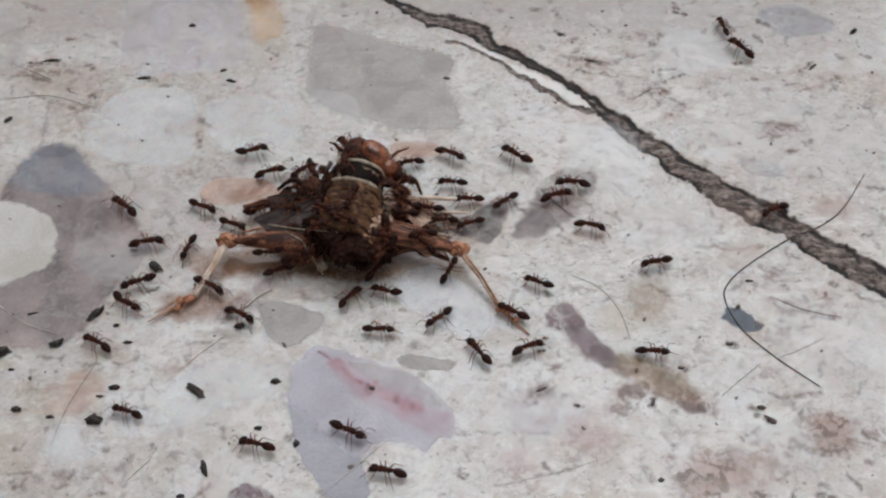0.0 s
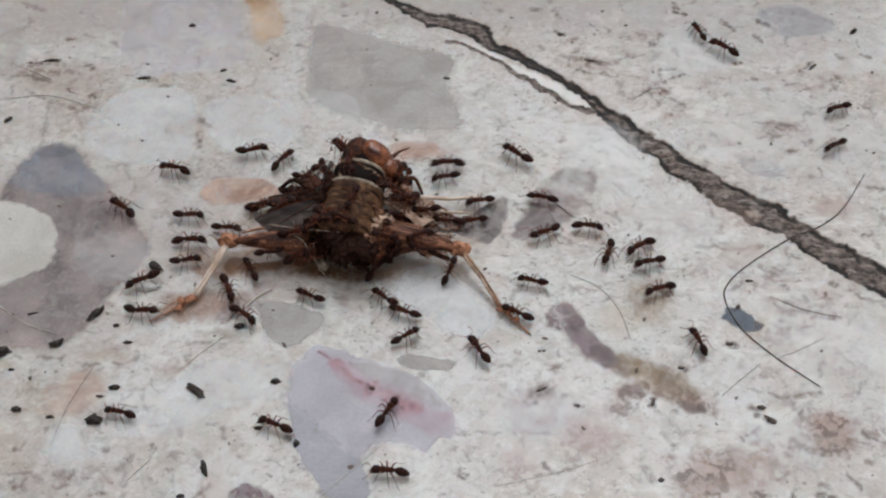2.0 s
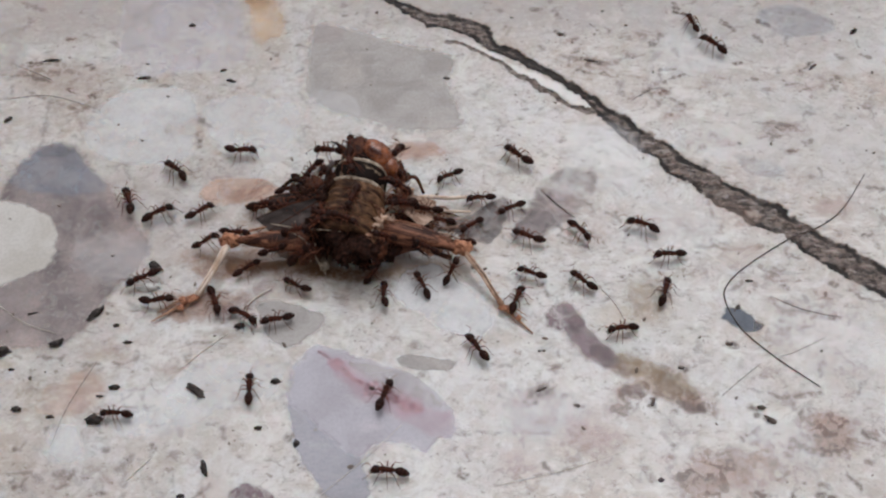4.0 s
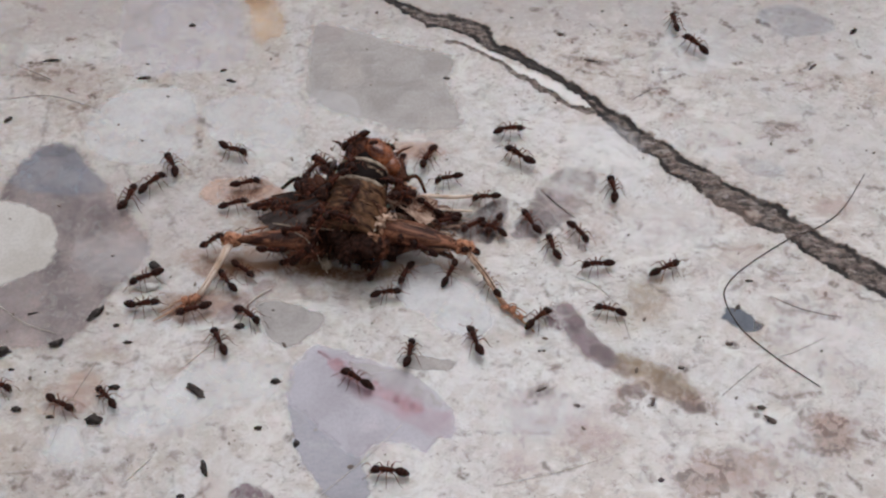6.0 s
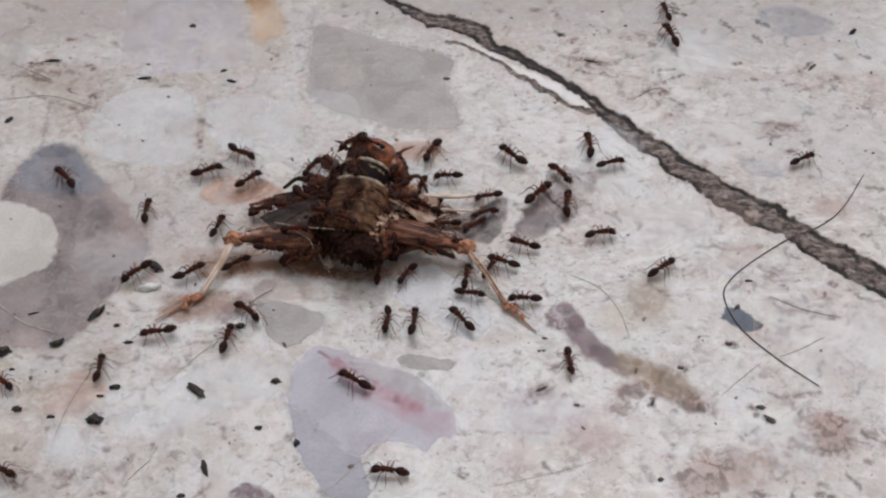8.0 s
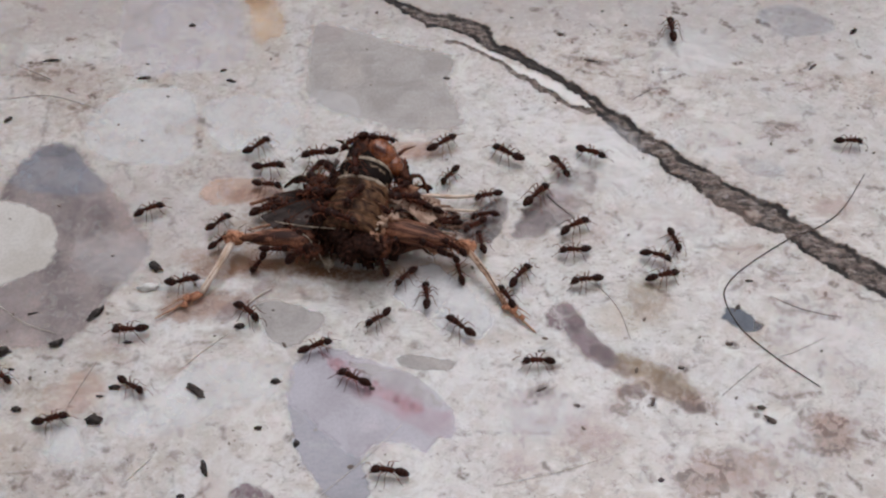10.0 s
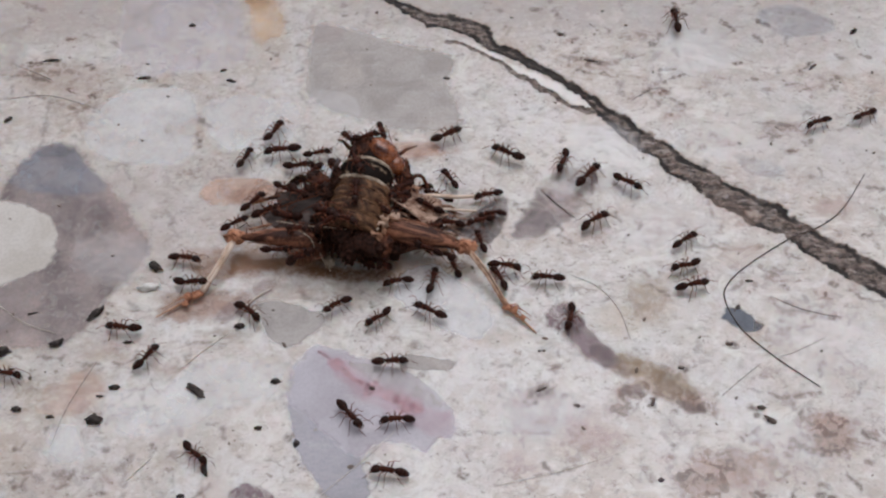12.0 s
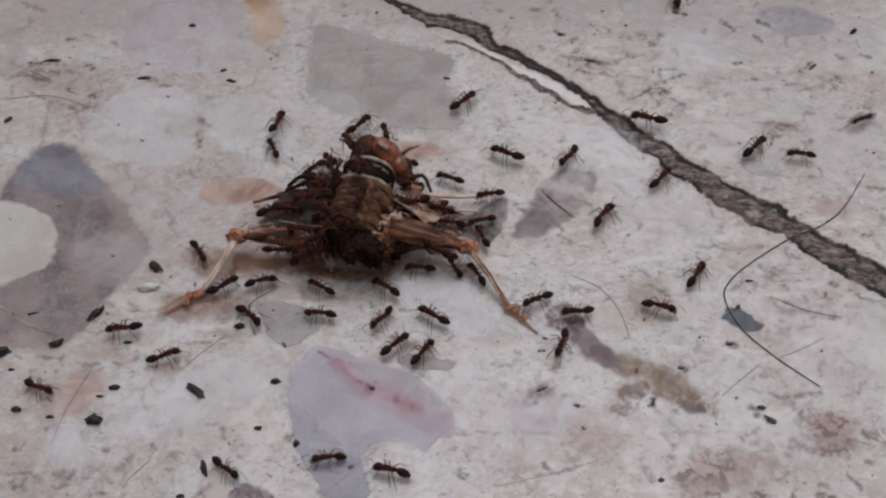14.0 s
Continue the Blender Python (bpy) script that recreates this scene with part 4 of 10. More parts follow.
stone_chip("red", [(-11.6, -17.0), (-10.4, -18.2), (-8.6, -19.1), (-8.7, -19.8), (-10.6, -19.0)], 0.69, 0.7, 0.06, "red_vein")
stone_chip("red", [(-8.9, -19.1), (-6.6, -20.1), (-4.9, -21.0), (-5.3, -21.7), (-7.9, -20.6)], 0.70, 0.7, 0.06, "red_vein")
stone_chip("red", [(-5.3, -21.0), (-3.9, -21.4), (-3.1, -22.0), (-3.9, -22.6), (-5.1, -21.9)], 0.70, 0.7, 0.06, "red_vein")
stone_chip("red", [(-3.4, -21.9), (-2.0, -22.3), (-2.1, -23.1), (-3.5, -22.8)], 0.55, 0.7, 0.06, "red_vein")
stone_chip("red", [(-8.8, -20.0), (-7.9, -20.1), (-8.2, -21.0), (-8.8, -20.7)], 0.64, 0.7, 0.06, "red_vein")
stone_chip("grey", [(-22.1, -8.4), (-19.8, -7.8), (-13.9, -10.1), (-14.5, -11.7), (-17.9, -14.4), (-20.0, -13.3)], 1.00, 0.9)
stone_chip("violet", [(-23.9, -6.8), (-21.1, -4.8), (-20.2, -5.5), (-21.1, -7.2), (-22.1, -8.4), (-25.5, -10.9), (-26.9, -10.1)], 0.65, 0.7)
stone_chip("white", [(-4.7, -3.4), (-1.0, -2.5), (1.8, -5.1), (4.4, -7.6), (5.7, -10.9), (4.3, -13.3), (0.4, -11.7), (-3.6, -8.8), (-5.7, -6.8)], 0.8, 1.0)
stone_chip("violet", [(8.5, 1.9), (10.4, 5.5), (12.8, 10.2), (15.9, 13.2), (19.8, 12.2), (18.5, 8.3), (16.1, 5.1), (12.4, 2.3)], 0.75, 1.0)
stone_chip("plum", [(9.0, 2.2), (11.4, 5.6), (14.2, 9.2), (15.8, 12.4), (14.6, 11.9), (12.0, 8.8), (9.6, 5.0)], 0.3, 0.9, 0.045)
stone_chip("slate", [(8.5, 1.9), (10.0, 4.4), (12.2, 6.3), (14.3, 4.8), (12.4, 2.3)], 0.95, 0.9, 0.04)
stone_chip("slate", [(0.6, 3.5), (3.3, 5.1), (5.4, 6.9), (8.1, 8.3), (8.1, 6.0), (7.1, 2.8), (5.7, 0.8), (4.3, 1.4), (2.2, 2.1)], 0.9, 0.5)
stone_chip("dark", [(0.8, 3.5), (3.3, 5.0), (5.3, 6.6), (6.9, 7.2), (5.5, 4.4), (3.6, 3.5), (2.0, 2.4)], 0.55, 0.6, 0.04)
stone_chip("dark", [(5.5, 4.1), (7.8, 6.3), (7.0, 2.8), (5.7, 1.0), (4.6, 1.9)], 0.6, 0.6, 0.042)
stone_chip("brown", [(-31.3, 8.8), (-29.5, 11.2), (-26.6, 11.4), (-22.9, 11.2), (-21.7, 9.8), (-24.7, 7.9), (-28.9, 6.9)], 0.81, 0.7)
stone_chip("brown", [(-7.0, 17.7), (-1.8, 18.0), (-0.7, 16.6), (-3.3, 15.6), (-6.2, 14.6)], 0.65, 0.8)
stone_chip("ink", [(32.7, -10.1), (33.9, -8.8), (35.2, -9.3), (37.5, -11.3), (37.1, -12.1), (34.2, -11.3)], 1.0, 0.6)
stone_chip("grey", [(-5.1, -15.8), (-2.9, -15.6), (1.0, -16.4), (1.0, -17.3), (-2.8, -17.6), (-4.7, -17.0)], 1.00, 0.4)
stone_chip("violet", [(-23.0, -33.0), (-21.3, -32.0), (-18.9, -32.4), (-17.9, -33.5), (-18.7, -34.6), (-21.6, -34.6)], 1.00, 0.5)
stone_chip("brown", [(-26.2, -31.4), (-24.5, -30.7), (-22.5, -32.0), (-22.9, -34.0), (-25.3, -34.0)], 0.33, 0.8)
stone_chip("blue", [(46.3, 44.1), (51.1, 45.4), (54.1, 43.5), (56.6, 41.7), (55.8, 39.8), (49.9, 38.6), (46.2, 41.1)], 0.49, 0.9)
stone_chip("blue", [(38.6, 15.1), (41.8, 14.6), (44.2, 13.2), (42.9, 12.0), (39.7, 12.7)], 0.42, 0.8)
stone_chip("white", [(-28.4, -17.1), (-19.7, -16.4), (-18.2, -18.6), (-19.3, -20.9), (-24.3, -21.6), (-26.6, -23.8), (-30.6, -25.9), (-35.0, -25.5), (-37.9, -23.4), (-37.7, -20.9), (-30.8, -20.1)], 0.55, 1.6)
stone_chip("white", [(-43.2, -25.2), (-40.8, -24.8), (-39.2, -28.0), (-40.5, -29.3), (-42.9, -28.3)], 0.6, 1.0)
stone_chip("brown", [(-42.6, -18.6), (-40.2, -17.9), (-38.2, -20.1), (-38.1, -22.3), (-42.3, -23.4), (-45.6, -22.7), (-44.9, -20.1)], 0.39, 1.2)
stone_chip("brown", [(47.3, 8.3), (51.6, 8.5), (53.2, 7.4), (50.3, 5.5), (47.5, 6.0)], 0.29, 1.2)
stone_chip("brown", [(33.9, 0.1), (39.1, 0.5), (38.2, -1.2), (35.5, -3.0), (33.6, -1.7)], 0.29, 1.0)
stone_chip("brown", [(32.8, 7.9), (36.3, 7.4), (40.2, 5.1), (37.9, 3.7), (33.8, 5.1)], 0.33, 1.0)
stone_chip("grey", [(-65.8, 41.7), (-61.5, 40.4), (-59.7, 36.3), (-60.2, 31.1), (-63.2, 30.5)], 0.65, 1.6)
stone_chip("white", [(16.3, 20.2), (22.4, 20.8), (25.8, 17.2), (23.7, 10.2), (17.9, 10.2)], 0.3, 2.6)
stone_chip("white", [(6.7, -20.9), (11.2, -20.1), (12.6, -23.1), (10.3, -25.9), (7.2, -24.8)], 0.3, 2.6)
stone_chip("lilac", [(7.3, -21.6), (13.7, -20.9), (16.1, -23.1), (12.8, -25.5), (8.5, -25.2)], 0.39, 2.6)
stone_chip("white", [(40.0, -8.4), (50.4, -10.1), (50.8, -16.4), (42.4, -17.1), (38.5, -13.3)], 0.3, 2.6)
stone_chip("white", [(31.2, 38.0), (39.4, 39.2), (40.2, 33.4), (31.2, 31.1)], 0.3, 2.6)
stone_chip("white", [(31.6, 21.3), (38.8, 19.2), (37.6, 15.6), (31.8, 17.2)], 0.3, 2.6)
stone_chip("white", [(22.5, 5.5), (31.9, 6.4), (33.3, 1.0), (23.4, 0.1)], 0.3, 2.6)
stone_chip("white", [(34.0, -25.2), (39.7, -24.5), (40.3, -28.0), (35.3, -28.7)], 0.3, 2.6)
stone_chip("olive", [(19.6, -15.8), (22.1, -16.4), (24.6, -17.3), (27.0, -18.5), (29.0, -20.3), (29.3, -22.0), (27.7, -21.9), (25.5, -20.6), (23.3, -20.0), (21.4, -18.8), (20.1, -17.3)], 0.82, 1.3, 0.04)
stone_chip("violet", [(12.3, -10.1), (13.4, -8.6), (15.0, -8.4), (16.1, -9.9), (16.9, -12.2), (18.5, -14.2), (19.7, -15.3), (20.1, -16.7), (18.9, -17.1), (17.0, -15.8), (15.3, -13.7), (14.4, -12.0), (12.8, -11.7)], 1.0, 0.8, 0.03)
stone_chip("plum", [(14.2, -8.9), (15.5, -9.1), (16.3, -11.0), (16.0, -12.3), (14.8, -11.5)], 0.6, 0.9, 0.05)
stone_chip("violet", [(15.1, -11.4), (16.5, -11.8), (18.1, -13.9), (19.4, -15.1), (19.1, -16.1), (17.2, -15.0), (15.6, -13.3)], 0.7, 0.9, 0.045)
stone_chip("plum", [(17.2, -13.9), (19.2, -15.0), (19.9, -16.6), (18.6, -16.7), (17.6, -15.4)], 0.7, 0.8, 0.055)
stone_chip("slate", [(15.0, -13.3), (16.1, -13.6), (16.8, -15.3), (15.9, -15.6)], 0.4, 0.8, 0.02)
stone_chip("rust", [(19.2, -19.4), (21.5, -19.5), (22.3, -20.5), (20.7, -21.2), (19.2, -23.1), (18.3, -22.9)], 0.52, 0.8, 0.03)
stone_chip("rust", [(26.7, -20.9), (28.8, -21.7), (29.2, -22.9), (27.4, -23.2)], 0.72, 0.6, 0.05)
stone_chip("rust", [(41.2, -23.1), (43.7, -23.4), (45.3, -24.8), (44.1, -27.3), (42.0, -28.8), (40.3, -28.0), (41.2, -25.9)], 0.47, 1.6, 0.03)
stone_chip("rust", [(25.3, -30.0), (29.1, -29.0), (31.7, -28.0), (34.6, -29.0), (34.8, -31.4), (32.7, -33.5), (26.6, -34.0), (25.7, -32.0)], 0.34, 2.0, 0.03)
stone_chip("rust", [(33.5, -28.0), (35.4, -28.3), (35.8, -30.0), (34.4, -30.4)], 0.52, 0.9, 0.035)
stone_chip("rust", [(14.7, -25.2), (18.4, -25.5), (18.9, -27.3), (15.1, -28.0)], 0.29, 1.6, 0.03)
stone_chip("rust", [(9.3, -20.9), (11.5, -20.0), (12.8, -20.5), (10.5, -21.7)], 0.52, 0.8, 0.03)
stone_chip("olive", [(22.9, -5.1), (26.3, -4.7), (27.6, -8.4), (26.3, -11.3), (23.1, -10.1), (22.0, -7.6)], 0.36, 1.6, 0.03)
stone_chip("rust", [(-34.5, -17.1), (-30.7, -16.4), (-29.3, -17.5), (-31.7, -18.3)], 0.39, 0.9, 0.03)
stone_chip("rust", [(-43.3, -14.8), (-38.4, -13.3), (-35.9, -14.2), (-39.3, -15.8)], 0.36, 1.2, 0.03)
stone_chip("rust", [(-45.5, -20.1), (-40.5, -19.4), (-39.4, -22.3), (-43.6, -23.4)], 0.39, 1.3, 0.03)
stone_chip("plum", [(20.4, -20.0), (21.8, -19.7), (22.8, -20.6), (21.3, -21.0)], 0.6, 0.6, 0.055)
stone_chip("plum", [(26.6, -21.7), (27.9, -22.0), (29.1, -22.3), (29.0, -23.2), (27.7, -23.2)], 0.65, 0.6, 0.055)
stone_chip("rust", [(30.4, -10.1), (31.8, -9.7), (31.9, -11.3), (30.5, -11.7)], 0.2, 1.0, 0.03)

# ---- loose dirt ----
def crumb(spot, long, wide, turn, name="dark_crumb", material=None, label="dark crumb of dirt lying on the terrazzo", category="crumb"):
    k = len(bpy.data.objects)
    high = min(long, wide) * 0.35
    m = Matrix.Rotation(radians(turn), 3, "Z")
    v, f = blob_data((0, 0, high * 0.8), (long / 2, wide / 2, high), 0.85, 1.3, 14, 9, m, k)
    ob = link(name, v, f, material or M_GRIT)
    ob.location = (spot[0] * MM, spot[1] * MM, 0)
    return tagged(ob, label, category, "crumbs on the floor")


for spot, long, wide, turn in [
        ((-40.9, -9.7), 2.6, 1.1, 50), ((-44.8, -14.0), 1.9, 1.0, 25), ((-50.9, -15.2), 2.0, 1.3, 0), ((-47.5, -22.8), 1.2, 0.8, 0), ((-43.6, -23.7), 0.9, 0.5, 0),
        ((-38.5, -24.2), 2.1, 1.4, -15), ((-37.0, -19.9), 1.3, 0.7, 0), ((-27.9, -20.4), 2.6, 1.0, -35), ((-16.0, -27.0), 0.7, 0.9, 0), ((-20.4, -25.1), 0.8, 0.6, 0),
        ((-19.0, -19.1), 1.1, 0.8, 10), ((-35.0, -2.9), 2.0, 1.3, -40), ((-23.9, -11.6), 1.3, 0.9, 0), ((-25.7, -30.0), 2.2, 0.7, -70), ((-29.4, 29.5), 1.4, 0.6, -15),
        ((-41.5, 30.1), 1.8, 0.45, 10), ((-36.2, 40.9), 0.9, 0.7, 0), ((-30.6, 31.6), 1.1, 0.45, 20), ((-55.0, 33.6), 2.2, 0.45, 5), ((0.5, 30.0), 1.2, 0.5, 0),
        ((-58.5, 22.0), 1.3, 0.7, 50), ((59.0, 39.6), 1.4, 0.8, 50), ((16.8, 39.0), 0.8, 0.6, 0), ((23.5, -21.8), 1.3, 0.45, 70), ((35.5, -22.5), 1.1, 0.5, -10),
        ((36.3, -24.1), 1.6, 0.6, -40), ((33.2, -14.0), 0.9, 0.5, 0), ((27.2, -17.3), 0.8, 0.5, 0), ((11.1, -20.1), 1.4, 0.35, 25), ((15.0, -22.2), 0.7, 0.4, 0),
        ((-48.5, -9.7), 1.5, 0.35, 15), ((51.7, 32.3), 1.5, 0.5, 45), ((20.8, 33.6), 1.9, 0.4, -15), ((36.9, -4.9), 1.0, 0.4, 0),
        ((-36.6, -13.8), 1.2, 0.5, 0), ((-38.3, -11.4), 0.8, 0.5, 0), ((-8.0, -20.0), 0.7, 0.6, 0), ((-38.6, -21.0), 0.9, 0.35, 0), 
        ((35.0, -8.8), 0.8, 0.5, 30), ((23.3, -31.4), 0.6, 0.5, 0), ((-27.8, -33.3), 0.9, 0.6, 0), ((-49.3, -17.5), 0.8, 0.3, 0)]:
    crumb(spot, long * 0.85, wide * 0.8, turn, "dark_crumb", M_GRIT if wide > 0.75 or spot[0] < -20 else M_SPECK)
crumb((-35.2, -6.0), 2.2, 0.9, 10, "pale_flake", M_PALE, "small white flake of plaster on the floor", "flake")


def grit():
    rng, pieces = random.Random(5), []
    for k in range(300):
        x, y = rng.uniform(-62, 62), rng.uniform(-34, 46)
        r = 0.06 + 0.15 * rng.random() ** 3
        m = Matrix.Rotation(rng.uniform(0, 6.3), 3, "Z")
        pieces.append(blob_data((x, y, r * 0.3), (r * rng.uniform(1, 2.4), r, r * 0.6), 0.4, 1, 6, 4, m, k))
    v, f = joined(pieces)
    return tagged(link("grit", v, f, M_DUST), "fine dark grit scattered over the terrazzo", "grit", kind="stuff")


grit()


def strand(name, points, radius, material, label, lift=0.15):
    line = spline([(*p, lift + radius + 0.03 * math.sin(3.1 * k)) for k, p in enumerate(points)], 6)
    base = Vector((line[0].x, line[0].y, 0))
    n = len(line)
    v, f = tube_data([p - base for p in line], [radius * (0.55 + 0.45 * math.sin(math.pi * (0.12 + 0.8 * i / n))) for i in range(n)], 6)
    ob = link(name, v, f, material)
    ob.location = base * MM
    return tagged(ob, label, "hair", "hairs on the floor")


DARK, PALE, GREY = "long dark curved hair lying on the floor", "fine pale fibre lying on the floor", "thin grey fibre stuck to the floor"
strand("dark_hair", [(54.6, 12.2), (50.7, 6.6), (47.4, 3.7), (43.2, 1.7), (37.7, -2.1), (34.5, -5.1), (33.6, -7.6), (34.9, -11.8), (38.2, -15.8), (42.6, -19.8)], 0.085, M_HAIR, DARK, 0.02)
strand("fibre", [(15.5, -4.0), (18.7, -5.9), (20.9, -9.3), (21.8, -13.3)], 0.04, M_GREYFIBRE, GREY, 0.05)
strand("fibre", [(31.3, -21.0), (33.8, -18.8), (36.5, -16.6)], 0.04, M_GREYFIBRE, GREY, 0.05)
strand("fibre", [(39.5, -7.4), (42.6, -9.1), (46.1, -10.1)], 0.045, M_GREYFIBRE, GREY, 0.05)
strand("fibre", [(44.5, -13.1), (40.8, -15.0), (38.6, -15.8)], 0.04, M_GREYFIBRE, GREY, 0.05)
strand("fibre", [(12.6, 9.5), (14.4, 7.2), (16.6, 4.8)], 0.06, M_HAIR, GREY, 0.08)
strand("fibre", [(-13.1, -33.3), (-8.8, -29.2), (-4.4, -24.5)], 0.03, M_FIBRE, GREY, 0.05)
strand("fibre", [(-33.8, -31.5), (-32.8, -30.2), (-31.6, -28.8)], 0.06, M_FIBRE, PALE, 0.05)
strand("fibre", [(-53.4, -8.0), (-49.4, -11.0), (-45.1, -12.6)], 0.06, M_FIBRE, PALE, 0.06)
strand("fibre", [(-31.0, -18.8), (-28.1, -15.4), (-25.0, -12.5)], 0.04, M_FIBRE, PALE, 0.05)
strand("fibre", [(-42.8, -27.3), (-41.9, -22.3), (-39.7, -16.4)], 0.04, M_GREYFIBRE, GREY, 0.03)
strand("fibre", [(5.2, -32.2), (13.1, -30.2), (20.2, -27.7)], 0.028, M_FIBRE, GREY, 0.03)
strand("fibre", [(25.9, 25.8), (28.3, 27.7), (30.2, 28.2)], 0.045, M_GREYFIBRE, GREY, 0.05)
strand("fibre", [(-60.6, 33.1), (-57.1, 31.3), (-54.2, 29.7)], 0.045, M_GREYFIBRE, GREY, 0.03)
strand("fibre", [(-59.0, 26.1), (-53.7, 26.6), (-46.3, 23.8)], 0.045, M_GREYFIBRE, GREY, 0.03)
strand("fibre", [(-23.7, -9.1), (-22.2, -7.4), (-20.5, -6.1)], 0.09, M_FIBRE, PALE, 0.08)

# ---- the dead cricket, on its belly, hind legs spread ----
ROOT = Vector((*(-11.9, -1.2), 0))
cricket = tagged(new("dead_cricket"), "dead brown cricket torn open and swarmed by ants", "insect")
cricket.location = ROOT * MM


def limb(name, points, radii, material, parent, sides=10, flat=1.0, label="", lumpy=0.0):
    """A tapering part whose own x axis lies along it."""
    pts = [Vector(p) - ROOT for p in points]
    base, way = pts[0], (pts[-1] - pts[0]).normalized()
    turn = way.to_track_quat("X", "Z").to_matrix()
    v, f = tube_data([turn.transposed() @ (p - base) for p in pts], radii, sides, flat)
    if lumpy:
        v = [p * (1 + lumpy * noise.noise(p * 0.9 + base)) + Vector((0, 0, lumpy * noise.noise(p * 2.1 + base))) for p in v]
    ob = link(name, v, f, material, parent)
    ob.matrix_basis = (Matrix.Identity(4) if parent is cricket else parent.matrix_basis.inverted()) @ Matrix.Translation(base * MM) @ turn.to_4x4()
    return tagged(ob, label) if label else ob


def dome(name, centre, radii, material, parent, rough=0.1, turn=None, label="", across=20, down=14):
    v, f = blob_data((0, 0, 0), radii, rough, 0.6, across, down, turn, len(name))
    ob = link(name, v, f, material, parent)
    ob.location = (Vector(centre) - ROOT) * MM
    return tagged(ob, label) if label else ob


def build_cricket():
    front, rear = Vector((*(-11.7, -1.8), 3.7)), Vector((*(-9.5, 11.0), 4.6))
    axis = (rear - front).normalized()
    turn = axis.to_track_quat("X", "Z").to_matrix()
    # overlapping rings of the abdomen, two pale bands of skin near its tip
    length = (rear - front).length
    prof = [(0.0, 0.90), (0.10, 0.985), (0.45, 1.0), (0.85, 0.995), (0.97, 0.97), (1.0, 0.90)]
    for start, stop, fat, skin in ((0.0, 0.17, 3.75, M_ABDO), (0.13, 0.30, 3.9, M_ABDO), (0.27, 0.44, 3.88, M_ABDO), (0.41, 0.56, 3.72, M_ABDO), (0.54, 0.79, 3.36, M_NIGHT), (0.78, 1.03, 2.95, M_NIGHT)):
        at, step = front + axis * length * start, length * (stop - start)
        limb("abdomen_segment", [at + axis * step * a for a, _ in prof], [fat * b for _, b in prof], skin, cricket, 36, 0.92, "", 0.05)
    for spot, fat in ((0.545, 3.74), (0.785, 3.4)):
        at = front + axis * length * spot
        limb("pale_band", [at + axis * a for a in (-0.28, -0.2, 0.22, 0.32)], [fat * b for b in (0.94, 1.0, 0.985, 0.92)], M_BAND, cricket, 32, 0.92, "pale skin band between dark segments", 0.05)
    rng = random.Random(21)
    for k in range(9):  # folds and flakes of dry skin across the back
        t, a = rng.uniform(0.06, 0.5), radians(rng.uniform(-60, 60))
        arc = [turn @ Vector((length * t + 0.25 * math.sin(3 * w + k), 3.86 * math.sin(a + w), 3.86 * 0.92 * math.cos(a + w))) + front for w in (-0.3, -0.15, 0, 0.15, 0.3)]
        limb("skin_fold", arc, [0.03, 0.1, 0.13, 0.1, 0.03], M_ABDO if k % 3 else M_SHRED, cricket, 6)
    slant = Vector((0.70, -0.45, -0.55)).to_track_quat("X", "Z").to_matrix()
    dome("abdomen_tip", (-7.9, 9.8, 6.2), (2.4, 1.6, 1.5), M_ORANGE, cricket, 0.16, slant, "glossy amber tip", 28, 20)
    limb("anal_plate", [(-6.9, 8.9, 6.0), (-6.2, 8.4, 5.2), (-5.9, 8.0, 4.2)], [1.2, 1.1, 0.5], M_ORANGE, cricket, 20, 0.8)
    dome("cercus_base", (-10.3, 10.6, 6.5), (1.8, 1.5, 1.1), M_SHRED, cricket, 0.2, turn)
    for a, b in (((-6.7, 10.6, 4.4), (-4.0, 15.1, 2.0)), ((-12.3, 11.2, 5.6), (-14.0, 12.9, 5.4))):
        limb("cercus", [a, Vector(a).lerp(Vector(b), 0.5) + Vector((0, 0, 0.5)), b], [0.32, 0.2, 0.07], M_SHRED, cricket)
    # chest and head, dark and ragged
    dome("thorax", (-11.9, 0.9, 3.2), (3.2, 4.2, 3.3), M_DARKSHELL, cricket, 0.5, turn, "black-brown torn chest", 32, 22)
    dome("pronotum", (-11.7, -0.1, 3.2), (2.2, 3.8, 2.7), M_DARKSHELL, cricket, 0.55, turn, "", 32, 22)
    dome("head", (-12.5, -0.1, 2.8), (2.2, 3.2, 2.5), M_HEAD, cricket, 0.4, turn, "black-brown gnawed head bent to the floor", 32, 22)

    def mantle(name, t0, t1, a0, a1, radius, skin, seed, label=""):
        """A torn sheet wrapped round the trunk, from t0 to t1 along it and from a0 to a1 degrees round its back."""
        n, m, verts, faces = 22, 20, [], []
        for layer in (0.0, 0.09):
            for i in range(n):
                for k in range(m):
                    u, v = i / (n - 1), k / (m - 1)
                    t = t0 + (t1 - t0) * u + 0.10 * noise.noise(Vector((9 * v, seed, 3))) * u
                    a = radians(a0 + (a1 - a0) * v + 26 * noise.noise(Vector((5 * u, seed, 7))) * (v if a1 > a0 else 1) + 10 * noise.noise(Vector((13 * u, seed, 1))) * v)
                    r = radius + layer + 0.30 * noise.noise(Vector((4 * u, 5 * v, seed))) + 0.16 * noise.noise(Vector((11 * u, 13 * v, seed)))
                    p = front + turn @ Vector((length * t, r * math.sin(a), r * 0.92 * math.cos(a)))
                    verts.append(Vector((p.x, p.y, max(p.z, 0.15 + layer))) - ROOT)
